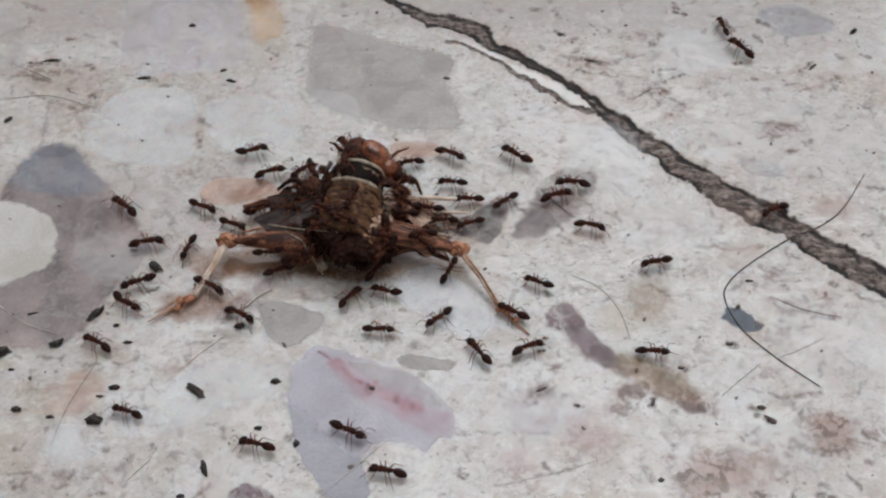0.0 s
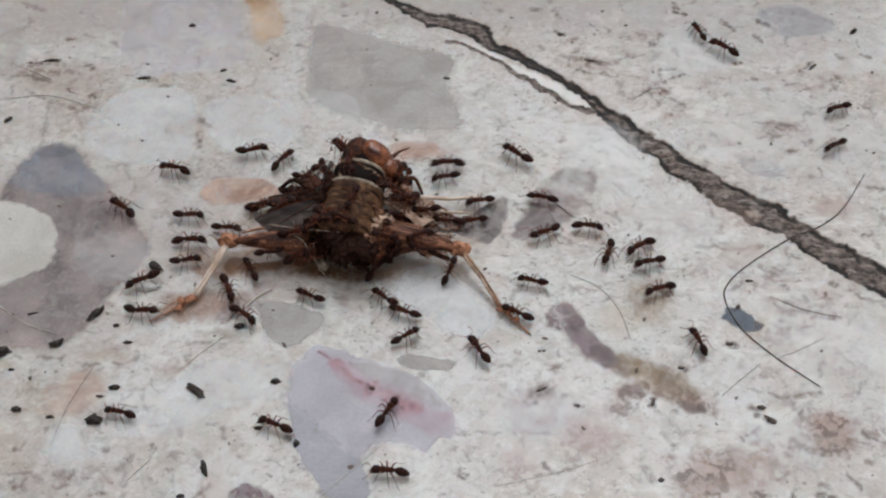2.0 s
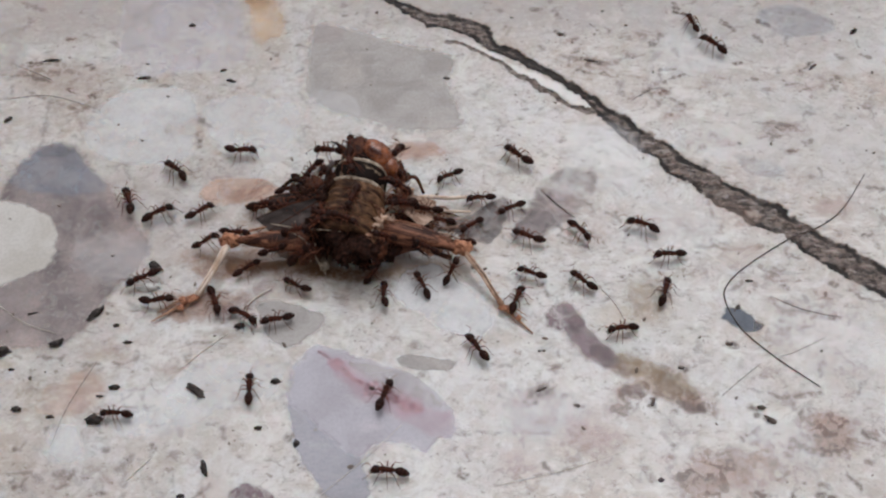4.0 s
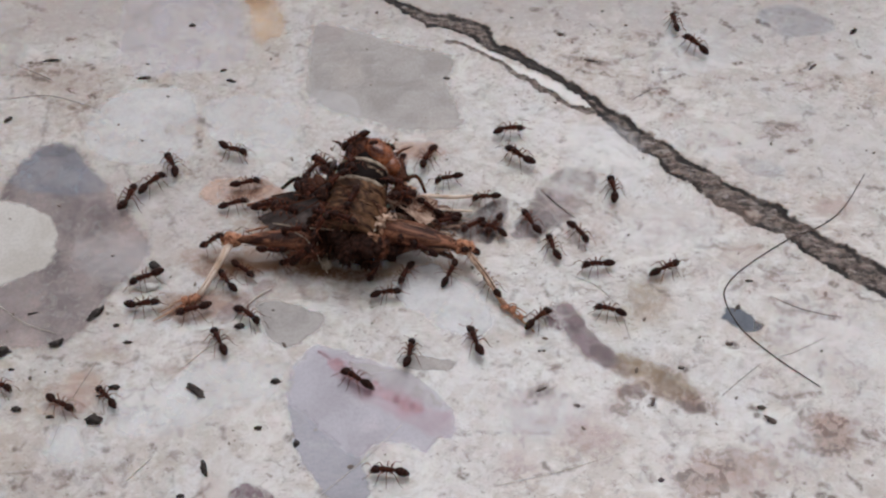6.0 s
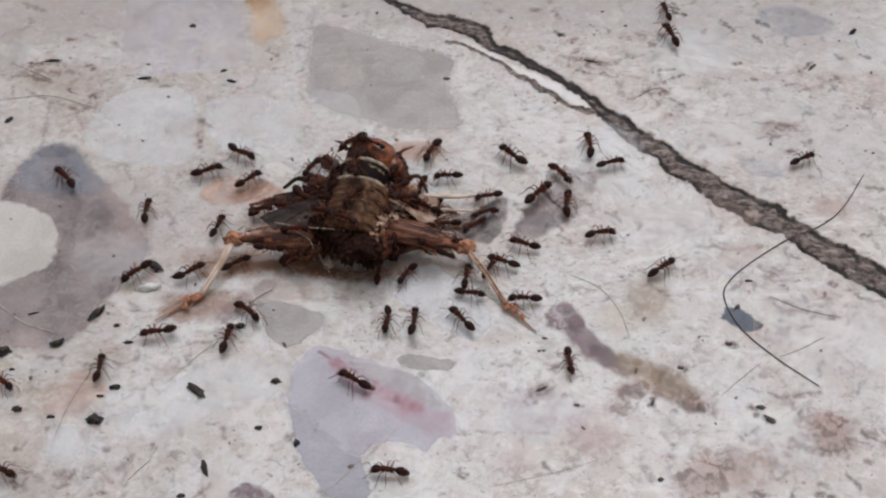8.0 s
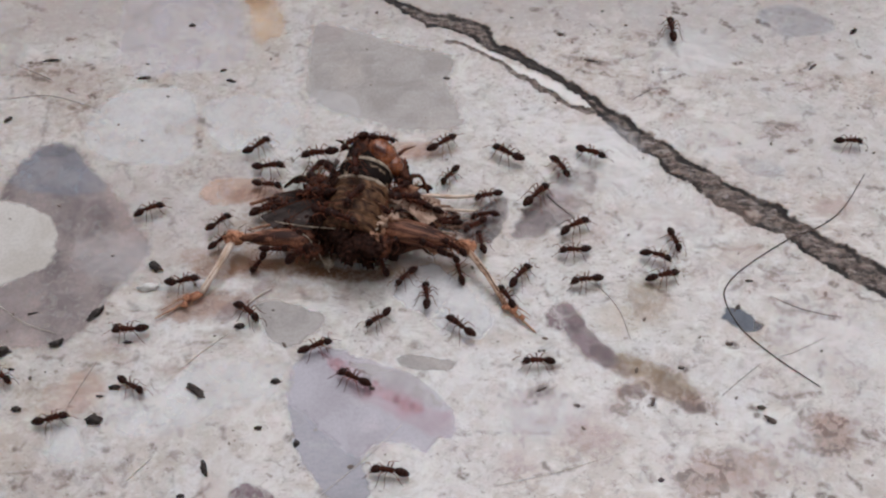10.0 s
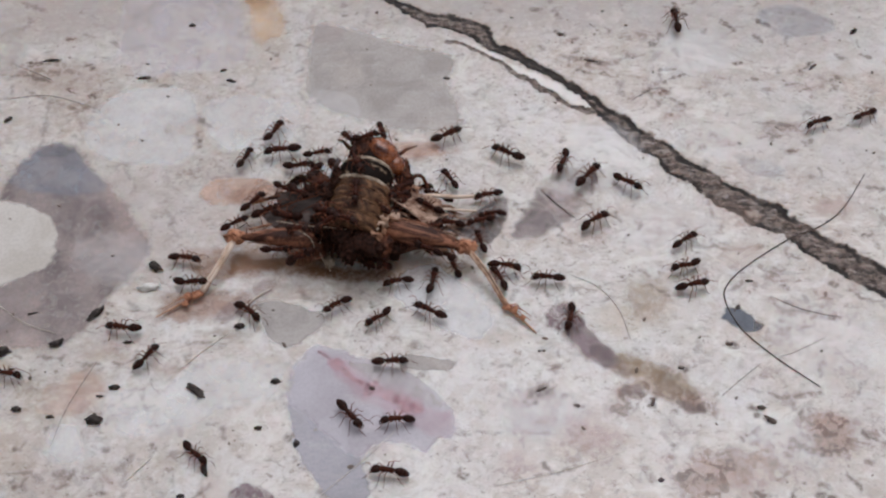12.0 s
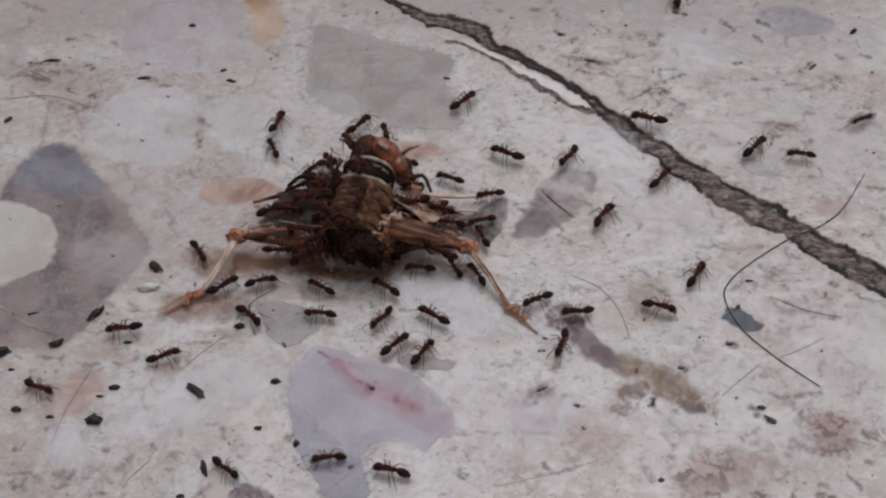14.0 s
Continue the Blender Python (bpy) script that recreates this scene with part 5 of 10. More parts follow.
        for layer in (0, 1):
            b = layer * n * m
            for i in range(n - 1):
                for k in range(m - 1):
                    q = (b + i * m + k, b + (i + 1) * m + k, b + (i + 1) * m + k + 1, b + i * m + k + 1)
                    faces.append(q if layer else q[::-1])
        ob = link(name, verts, faces, skin, cricket)
        return tagged(ob, label) if label else ob

    mantle("wing_cover", -0.04, 0.52, 118, 46, 4.0, M_DARKSHELL, 2.3, "black-brown wing case stuck to the flank")
    mantle("wing_cover", 0.05, 0.80, 128, 62, 4.15, M_WING, 5.1, "torn smoky wing case on the flank")
    mantle("wing_cover", -0.06, 0.30, -120, -58, 4.1, M_BROWNWING, 8.4, "ragged tan wing case remnant")
    for x, y in ((-13.8, -2.1), (-11.3, -2.4)):
        dome("eye", Vector((x, y, 2.3)), (0.5, 0.5, 0.6), M_EYE, cricket, 0.0, None, "", 10, 7)
    # hind legs
    for hip, knee, heel, toe, thick, shin in (((-15.4, -1.3, 2.7), (-25.7, -0.7, 2.6), (-29.2, -7.5, 0.5), (-34.0, -11.0, 0.3), 1.0, M_TIBIA), ((-8.0, 0.1, 3.6), (2.3, -1.9, 2.5), (7.1, -9.2, 0.5), (10.3, -12.6, 0.2), 0.84, M_SHIN)):
        hip, knee, heel, toe = Vector(hip), Vector(knee), Vector(heel), Vector(toe)
        bow = Vector((0, 0, 0.35))
        stops = [(0, 0.9), (0.1, 1.6), (0.25, 1.9), (0.45, 1.75), (0.65, 1.3), (0.85, 0.8), (0.95, 0.66), (1.0, 0.5)]
        femur = limb("hind_femur", [hip.lerp(knee, t) + bow * math.sin(math.pi * t) for t, _ in stops], [r * (0.72 if thick == 1.0 else 0.88) for _, r in stops], M_FEMUR, cricket, 20, 0.85, "orange-brown striped thigh", 0.12)
        side = (knee - hip).cross(Vector((0, 0, 1))).normalized()
        for k in range(3):
            off = (side * (1.05 * (k - 1.5) / 2) + Vector((0, 0, 0.92 - 0.12 * abs(k - 1.5)))) * (0.72 if thick == 1.0 else 0.86)
            limb("ridge", [hip.lerp(knee, t) + bow * math.sin(math.pi * t) + off * f for t, f in ((0.08, 0.8), (0.3, 1.22), (0.55, 0.95), (0.9, 0.5))], [0.05, 0.09, 0.08, 0.05],
                 M_SHRED if k % 2 == 0 else M_FEMUR, femur, 5)
        dome("knee", knee, (1.25, 1.0, 0.9), M_KNEE, cricket, 0.55, None, "orange knee joint", 16, 12)
        mid = knee.lerp(heel, 0.5) + Vector((0.2, 0, 0.2))
        tibia = limb("hind_tibia", [knee, knee.lerp(mid, 0.6), mid, mid.lerp(heel, 0.7), heel], [thick * 1.15 * r for r in (0.42, 0.40, 0.36, 0.33, 0.40)], shin, cricket, 12, 0.85, "straw-coloured shin" if shin is M_TIBIA else "thin tan-brown shin")
        for k in range(5):
            p = mid.lerp(heel, k / 5)
            limb("spine", [p, p + Vector((0.55 * (1 if k % 2 else -1), 0.1, 0.25))], [0.09, 0.02], M_TARSUS, tibia, 5)
        limb("hind_tarsus", [heel, heel.lerp(toe, 0.3), heel.lerp(toe, 0.34), heel.lerp(toe, 0.7), toe], [(0.27 if thick == 1 else 0.3) * r for r in (1.0, 0.85, 0.6, 0.5, 0.25)], M_TARSUS, cricket, 8, 1.0, "", 0.25)
        limb("tibia_groove", [knee + Vector((0, -0.05, 0.30 * thick)), mid + Vector((0.05, 0, 0.33 * thick)), heel + Vector((0, 0, 0.30 * thick))], [0.07, 0.10, 0.05], M_SHIN if shin is M_TIBIA else M_FEMUR, tibia, 6)
        for k in range(4):
            dome("gnawed_flesh", heel.lerp(toe, 0.05 + 0.13 * k) + Vector((0.5 * (k % 2) - 0.1, -0.25 + 0.3 * (k % 3), 0.25)), (thick * (0.7 - 0.1 * k), thick * 0.4, thick * 0.3), M_KNEE, cricket, 0.5, Matrix.Rotation(0.8 * k, 3, "Z"), "", 12, 8)
        for dx, dy, far in ((0.9, 0.8, 0.62), (-0.5, 0.8, 0.6), (1.2, -0.3, 0.5), (-0.9, 0.2, 0.75), (0.5, 1.2, 0.35)):
            tip = heel.lerp(toe, far) + Vector((dx, dy, 0))
            limb("spur", [heel, heel.lerp(tip, 0.5) + Vector((0.2 * dy, 0.1, 0.3)), tip], [0.11, 0.09, 0.03], M_TARSUS, cricket, 6)
    # the shorter legs, bent and broken
    for line, r, material in (([(-6.5, 3.6, 3.2), (-2.8, 6.3, 2.2), (1.1, 7.0, 1.3), (4.9, 7.9, 0.5)], 0.32, M_TIBIA),
                              ([(-6.2, 2.6, 2.6), (-2.8, 4.9, 1.4), (3.6, 5.4, 0.4)], 0.25, M_TIBIA),
                              ([(-5.9, 7.1, 3.6), (-3.5, 9.6, 2.4), (-2.3, 8.3, 0.6)], 0.3, M_SHRED),
                              ([(-15.6, 3.6, 3.2), (-20.1, 6.4, 2.0), (-24.8, 6.4, 0.5)], 0.32, M_FEMUR),
                              ([(-15.0, -0.2, 2.6), (-20.4, 1.7, 2.2), (-24.5, 1.6, 1.2)], 0.20, M_TARSUS),
                              ([(-15.6, 5.7, 4.2), (-18.4, 8.7, 3.0), (-20.6, 9.0, 0.8)], 0.35, M_DARKSHELL),
                              ([(-6.4, -2.2, 1.6), (-3.0, -1.4, 1.9), (1.1, -2.4, 1.0)], 0.45, M_FEMUR)):
        pts = spline(line, 4)
        limb("short_leg", pts, [r * (1.15 - 0.6 * i / len(pts)) for i in range(len(pts))], material, cricket, 8)
    # smoky wings slumped over the flanks
    for root, tip, fold, skin in (((-13.6, 3.6, 5.9), (-23.8, 3.0, 1.7), (-17.6, -1.6, 2.2), M_SMOKE), ((-14.2, 4.3, 5.2), (-22.4, 7.3, 1.2), (-19.4, 1.5, 1.6), M_WING), ((-13.0, 5.9, 6.2), (-18.4, 5.3, 2.2), (-15.5, -2.1, 3.2), M_WING),
                                  ((-7.2, 4.0, 4.4), (-0.3, 4.9, 1.0), (-2.2, 1.3, 2.0), M_PALEWING), ((-9.0, 0.5, 5.2), (1.5, -1.1, 2.9), (-0.8, -2.6, 1.0), M_BROWNWING),
                                  ((-7.0, 5.2, 4.2), (-0.2, 6.6, 1.0), (-1.2, 3.2, 1.3), M_PALEWING)):
        root, tip, fold = Vector(root), Vector(tip), Vector(fold)
        up, n, m = Vector((0, 0, 0.05)), 9, 6
        verts, faces = [], []
        for layer in (0, 1):
            for i in range(n):
                for j in range(m):
                    a, b = i / (n - 1), j / (m - 1)
                    p = root.lerp(tip.lerp(fold, b), a * (1 - 0.16 * abs(b - 0.5)))
                    p = p + Vector((0, 0, 0.55 * math.sin(math.pi * a) * (0.6 + 0.4 * math.cos(7 * b)) + 0.12 * noise.noise(p * 1.5)))
                    verts.append(p - ROOT + up * layer)
        for layer in (0, 1):
            b0 = layer * n * m
            for i in range(n - 1):
                for j in range(m - 1):
                    q = (b0 + i * m + j, b0 + (i + 1) * m + j, b0 + (i + 1) * m + j + 1, b0 + i * m + j + 1)
                    faces.append(q if layer else q[::-1])
        wing = link("wing", verts, faces, skin, cricket)
        tagged(wing, {M_WING: "crumpled smoky grey wing", M_SMOKE: "smooth smoky grey wing sheet", M_PALEWING: "pale beige wing scrap"}.get(skin, "torn tan wing stub"))
        for b in (() if skin is M_PALEWING else (0.0, 0.5) if skin in (M_WING, M_SMOKE) else (0.0, 0.25, 0.5, 0.75, 1.0)):
            line = [verts[n * m + i * m + round(b * (m - 1))] + ROOT + Vector((0, 0, 0.05)) for i in range(n)]
            limb("vein", line, [0.09 - 0.06 * i / n for i in range(n)], M_SHRED if skin in (M_WING, M_SMOKE) else M_BROWNWING, wing, 5)
    # lumps of torn flesh where the thighs join
    rng = random.Random(4)
    for spot, r, skin in (((-8.2, 0.1, 4.6), 1.7, M_SHIN), ((-9.0, -1.4, 4.6), 1.0, M_BAND), ((-6.4, 0.3, 3.6), 1.3, M_PALEWING), ((-14.5, -1.0, 4.2), 1.2, M_DARKSHELL), ((-9.9, -3.0, 4.8), 1.3, M_DARKSHELL),
                          ((-12.3, -2.9, 5.4), 1.2, M_DARKSHELL), ((-15.5, -2.3, 2.4), 1.2, M_SHRED), ((-6.4, -2.5, 2.4), 1.3, M_DARKSHELL), ((-14.2, -3.4, 1.2), 0.6, M_BAND), ((-9.8, -2.7, 1.8), 1.2, M_DARKSHELL),
                          ((-5.6, 8.6, 3.2), 1.2, M_SHRED), ((-4.8, 6.6, 2.6), 1.2, M_BROWNWING), ((-15.6, 6.4, 4.4), 1.3, M_SHRED), ((-16.7, 5.2, 3.6), 1.4, M_DARKSHELL), ((-5.6, 10.1, 3.4), 1.0, M_SHRED), ((-13.7, 3.9, 5.2), 1.4, M_DARKSHELL), ((-14.0, 1.1, 4.8), 1.5, M_DARKSHELL), ((-13.0, -1.4, 5.2), 1.4, M_DARKSHELL), ((-13.0, 6.1, 5.6), 1.1, M_SHRED), ((-9.6, -3.8, 5.0), 1.4, M_DARKSHELL), ((-11.5, -4.5, 4.6), 1.5, M_DARKSHELL), ((-7.8, -3.0, 4.0), 1.3, M_SHRED)):
        dome("torn_flesh", spot, (r * rng.uniform(0.8, 1.4), r * rng.uniform(0.7, 1.1), r * rng.uniform(0.5, 0.9)), skin, cricket, 0.7, Matrix.Rotation(rng.uniform(0, 6), 3, "Z"), "", 24, 18)
    # fibres hanging from the chest down to the floor in front and at the flanks
    rng = random.Random(33)
    for name, skin, amount, reach in (("front_shred", M_DARKSHELL, 420, 1.0), ("front_shred", M_SHRED, 120, 1.08), ("flank_shred", M_WING, 90, 1.25)):
        pieces = []
        for k in range(amount):
            a = radians(rng.uniform(168, 372)) if skin is not M_WING else radians(rng.uniform(130, 215))
            r = rng.uniform(0.35, 1.0) * reach
            p = Vector((0.2 + 4.2 * r * math.cos(a), 0.9 + 2.5 * r * math.sin(a), 0))
            p.z = max(0.3, 5.6 * math.sqrt(max(0.02, 1 - (r / 1.3) ** 2)) + rng.uniform(-1.2, 0.5) - 0.8)
            out = Vector((math.cos(a) + rng.uniform(-0.6, 0.6), math.sin(a) + rng.uniform(-0.6, 0.6), 0)).normalized()
            q = p + out * rng.uniform(0.3, 1.3) + Vector((rng.uniform(-0.8, 0.8), 0, rng.uniform(-1.6, 0.3)))
            q.z = max(0.08, q.z)
            mid = p.lerp(q, 0.5) + Vector((rng.uniform(-0.3, 0.3), rng.uniform(-0.3, 0.3), rng.uniform(0.1, 0.5)))
            w = rng.uniform(0.04, 0.15)
            pieces.append(tube_data([p, mid, q], [w, w * 0.8, w * 0.2], 5, 0.6))
        v, f = joined(pieces)
        tagged(link(name, v, f, skin, cricket), "ragged fibres hanging from the chest", kind="stuff")
    # short bristles on the thighs and along the flanks
    rng = random.Random(71)
    for name, a, b, high, amount in (("bristles", (-15.0, -1.2, 2.9), (-25.0, -0.7, 2.8), 1.1, 120), ("bristles", (-7.8, 0.1, 3.8), (1.6, -1.7, 2.7), 1.2, 130), ("bristles", (-14.4, -1.5, 4.2), (-13.4, 6.5, 6.0), 1.4, 130)):
        pieces = []
        for k in range(amount):
            p = Vector(a).lerp(Vector(b), rng.random()) + Vector((rng.gauss(0, 0.3), rng.gauss(0, 0.75), rng.uniform(-0.5, 0.5) * high)) - ROOT
            q = p + Vector((rng.gauss(0, 0.7), rng.gauss(-0.2, 0.7), rng.uniform(0.0, 0.7)))
            pieces.append(tube_data([p, p.lerp(q, 0.6) + Vector((0, 0, 0.1)), q], [0.06, 0.045, 0.012], 4))
        v, f = joined(pieces)
        tagged(link(name, v, f, M_SHRED, cricket), "fine dark bristles", kind="stuff")
    # torn legs, skin and wing fibres strewn out from the flank that faces the crack
    rng = random.Random(52)
    for name, skin, amount in (("brown_strip", M_BROWNWING, 36), ("beige_strip", M_PALEWING, 60), ("dark_strip", M_SHRED, 22)):
        pieces = []
        for k in range(amount):
            p = Vector((rng.uniform(4.2, 12.5), rng.uniform(0.4, 7.4), 0))
            p.z = max(0.25, 4.4 - 0.42 * (p.x - 4) + rng.uniform(-1.6, 0.3) - 0.15 * abs(p.y - 3))
            b = radians(rng.gauss(-4, 24))
            q = p + Vector((math.cos(b), math.sin(b), 0)) * rng.uniform(0.8, 3.4)
            q.z = max(0.12, p.z - rng.uniform(0.1, 1.2))
            mid = p.lerp(q, 0.5) + Vector((0, rng.uniform(-0.4, 0.4), rng.uniform(0.0, 0.4)))
            w = rng.uniform(0.06, 0.26)
            pieces.append(tube_data([p, p.lerp(mid, 0.5), mid, q], [w * 0.5, w, w * 0.8, w * 0.2], 6, 0.5))
        v, f = joined(pieces)
        tagged(link(name, v, f, skin, cricket), "torn strips of dry wing and leg", kind="stuff")
    # torn shreds and bristles round the chest
    rng = random.Random(11)
    for name, skin, amount, zone in (("dark_shred", M_DARKSHELL, 120, (-4.0, 5.2, -0.1, 4.2)), ("brown_shred", M_SHRED, 60, (-6.0, 6.5, 2.2, 7.0)), ("tan_shred", M_PALEWING, 50, (3.5, 11.0, 1.0, 6.5))):
        pieces = []
        for k in range(amount):
            p = Vector((rng.uniform(zone[0], zone[1]), rng.uniform(zone[2], zone[3]), 0))
            spread = math.hypot(p.x / 8.5, (p.y - 2) / 6.5)
            if spread > 1.15:
                continue
            p.z = max(0.15, 4.2 * (1 - spread) + rng.uniform(-0.8, 0.6))
            b = rng.uniform(0, 2 * math.pi) if rng.random() < 0.4 else math.atan2(p.y - 1, p.x) + rng.uniform(-0.7, 0.7)
            q = p + Vector((math.cos(b), math.sin(b), rng.uniform(-0.7, 0.4))) * rng.uniform(0.5, 2.6)
            m = p.lerp(q, 0.5) + Vector((rng.uniform(-0.5, 0.5), rng.uniform(-0.5, 0.5), 0.3))
            q.z = max(q.z, 0.1)
            w = rng.uniform(0.05, 0.24)
            pieces.append(tube_data([p, m, q], [w * 0.7, w * 0.6, w * 0.15], 5, 0.6))
        v, f = joined(pieces)
        tagged(link(name, v, f, skin, cricket), "ragged torn fibres of skin", kind="stuff")
    for line in ([(-20.8, 1.2, 3.3), (-16.9, -0.8, 4.9), (-14.5, -1.7, 5.8), (-12.0, -2.2, 6.0)], [(-18.6, -0.4, 4.0), (-16.3, -2.0, 3.8), (-15.8, -3.6, 2.0)], [(-22.0, 4.4, 2.2), (-18.2, 1.6, 3.4), (-15.3, 0.3, 4.0)], [(-15.2, -0.9, 3.5), (-15.2, -3.2, 2.6), (-14.0, -4.7, 1.0)]):
        pts = spline(line, 5)
        limb("feeler", pts, [0.085] * len(pts), M_BAND, cricket, 5, 1.0, "thin pale thread")


build_cricket()


# ---- ants ----
STAND = 1.22  # height of the hips over the floor


def leg_mesh(name, out, reach, side):
    """A leg from its hip at the origin: thick thigh up and out, shin down, thin foot on the floor."""
    s = side
    knee = Vector((reach * 0.42, s * out * 0.50, 0.42))
    ankle = Vector((reach * 0.88, s * out * 0.90, -STAND + 0.20))
    foot = Vector((reach * 1.12, s * out * 1.14, -STAND + 0.04))
    pts = [Vector((0, 0, 0)), Vector((reach * 0.05, s * 0.16, -0.06)), knee * 0.35 + Vector((0, 0, 0.02)), knee * 0.7 + Vector((0, 0, 0.06)), knee, knee.lerp(ankle, 0.15),
           knee.lerp(ankle, 0.55), ankle, foot]
    v, f = tube_data(pts, [0.10, 0.07, 0.088, 0.075, 0.05, 0.045, 0.045, 0.028, 0.02], 7)
    return link(name, v, f, M_LEG)


def build_ant():
    ant = tagged(new("ant"), "dark brown worker ant on the terrazzo", "ant", "ants round the cricket")

    def lump(name, pieces, material, parent, at=(0, 0, 0)):
        v, f = joined(pieces)
        ob = link(name, v, f, material, parent)
        ob.location = Vector(at) * MM
        return ob

    tilt = Matrix.Rotation(radians(26), 3, "Y")
    head = lump("head", [blob_data((0.04, 0, -0.02), (0.62, 0.50, 0.42), 0.03, 1, 16, 11, tilt), blob_data((-0.16, -0.17, 0.05), (0.42, 0.34, 0.38), 0, 1, 12, 9),
                         blob_data((-0.16, 0.17, 0.05), (0.42, 0.34, 0.38), 0, 1, 12, 9)], M_ANT, ant, (1.66, 0, 1.26))
    for s in (-1, 1):
        lump("eye", [blob_data((0, 0, 0), (0.13, 0.07, 0.12), 0, 1, 8, 6)], M_EYE, head, (0.1, s * 0.46, 0.12))
        v, f = tube_data([(0, 0, 0), (0.22, s * 0.05, -0.08), (0.38, -s * 0.10, -0.16)], [0.13, 0.10, 0.03], 6, 0.6)
        ob = link("mandible", v, f, M_ANTRED, head)
        ob.location = Vector((0.44, s * 0.15, -0.28)) * MM
        v, f = tube_data([(0, 0, 0), (0.26, s * 0.40, 0.28), (0.38, s * 0.60, 0.26), (0.85, s * 0.78, -0.05), (1.30, s * 0.74, -0.55)], [0.042, 0.035, 0.035, 0.04, 0.035], 6)
        ob = link("antenna", v, f, M_LEG, head)
        ob.location = Vector((0.38, s * 0.16, 0.08)) * MM
    lump("mesosoma", [blob_data((0.62, 0, 0.10), (0.52, 0.40, 0.42), 0.06, 1, 14, 10), blob_data((0.14, 0, 0.04), (0.52, 0.34, 0.38), 0.06, 1, 14, 10),
                      blob_data((-0.36, 0, -0.04), (0.44, 0.32, 0.34), 0.06, 1, 14, 10),
                      tube_data([(0.9, 0, 0.04), (1.3, 0, -0.06)], [0.24, 0.20], 8)], M_ANTRED, ant, (0.12, 0, 1.34))
    lump("petiole", [blob_data((0, 0, 0.14), (0.20, 0.21, 0.28), 0, 1, 10, 8), blob_data((-0.28, 0, 0.04), (0.20, 0.24, 0.24), 0, 1, 10, 8),
                     tube_data([(0.3, 0, -0.02), (-0.5, 0, 0)], [0.15, 0.16], 7)], M_ANTRED, ant, (-0.62, 0, 1.22))
    gaster = lump("gaster", [blob_data((0.40, 0, 0.02), (0.38, 0.42, 0.40), 0, 1, 16, 10), blob_data((0.06, 0, 0), (0.52, 0.55, 0.52), 0, 1, 16, 10),
                             blob_data((-0.34, 0, -0.05), (0.50, 0.50, 0.47), 0, 1, 16, 10), blob_data((-0.66, 0, -0.12), (0.38, 0.34, 0.32), 0, 1, 14, 9)], M_ANT, ant, (-1.42, 0, 1.20))
    for x, r in ((0.30, 0.475), (-0.16, 0.535), (-0.56, 0.42)):
        v, f = tube_data([(x - 0.05, 0, -0.02), (x - 0.02, 0, -0.02), (x + 0.02, 0, -0.02), (x + 0.05, 0, -0.02)], [r * 0.95, r * 1.03, r * 1.03, r * 0.95], 14)
        link("gaster_ring", v, f, M_ANTRED, gaster)
    for x, out, reach in ((0.72, 1.15, 1.05), (0.30, 1.42, -0.10), (-0.10, 1.38, -1.32)):
        for s in (-1, 1):
            ob = leg_mesh("leg", out, reach, s)
            ob.parent = ant
            ob.location = Vector((x, s * 0.24, STAND)) * MM
    return ant


first_ant = build_ant()
ants = [first_ant] + [copy_thing(first_ant, pose(0, 0, 0)) for _ in range(92 - 1)]
fresh = iter(ants)


def march(size, *rows):
    """Send the next ant along its rows of (seconds, x, y, heading and, where it climbs, z, pitch, roll), millimetres and degrees, its legs stepping with the way it goes."""
    ant = next(fresh)
    size *= 0.95
    ant.scale = (size, size, size)
    full = [(*r, 0, 0, 0)[:7] if len(r) == 4 else r for r in rows]
    sunk = [0.36 * size * min(1, z / 0.8) for _, _, _, _, z, _, _ in full]  # on the carcass the ants crouch
    walk(ant, [(t, pose(x * MM, (y - 0.28 * size + 0.78 * k) * MM, (z - k) * MM, rx, ry, rz)) for (t, x, y, rz, z, ry, rx), k in zip(full, sunk)])
    # moments at which the feet change over: after every 1.2 mm of way or 25 degrees of turn
    beats, gone, last = [0.0], 0.0, -1
    for a, b in zip(full, full[1:]):
        way = math.hypot(b[1] - a[1], b[2] - a[2], b[4] - a[4]) / 1.2 + abs(b[3] - a[3]) / 25
        steps = min(int(gone + way), int((b[0] - a[0]) / 0.1))
        for k in range(1, steps + 1):
            t = a[0] + (b[0] - a[0]) * k / (steps + 1)
            if t - beats[-1] > 0.07:
                beats.append(t)
        gone = (gone + way) % 1 if steps else gone + way
    if 14 - beats[-1] > 0.07:
        beats.append(14.0)
    rng = random.Random(round(1000 * abs(full[0][1]) + 10 * abs(full[0][2])))
    for o in ant.children:  # no two are held alike: heads turned, hind bodies swung and dipped
        if o.name.startswith("head"):
            o.rotation_euler = (0, radians(rng.uniform(-14, 18)), radians(rng.uniform(-24, 24)))
        elif o.name.startswith("gaster"):
            swing = Matrix.Rotation(radians(rng.uniform(-26, 26)), 3, "Z") @ Matrix.Rotation(radians(rng.uniform(-16, 12)), 3, "Y")
            o.rotation_euler = swing.to_euler()
            o.location = Vector((-0.86, 0, 1.22)) * MM + swing @ (Vector((-0.56, 0, -0.02)) * MM)
    legs = [o for o in ant.children if o.name.startswith("leg")]
    for k, leg in enumerate(legs):
        x, y, z = leg.location
        even = k in (0, 3, 4)
        mirror = 1 if y > 0 else -1
        walk(leg, [(t, pose(x, y, z, mirror * (7 if (i % 2 == 0) == even else 0), 0, mirror * (15 if (i % 2 == 0) == even else -15))) for i, t in enumerate(beats)])


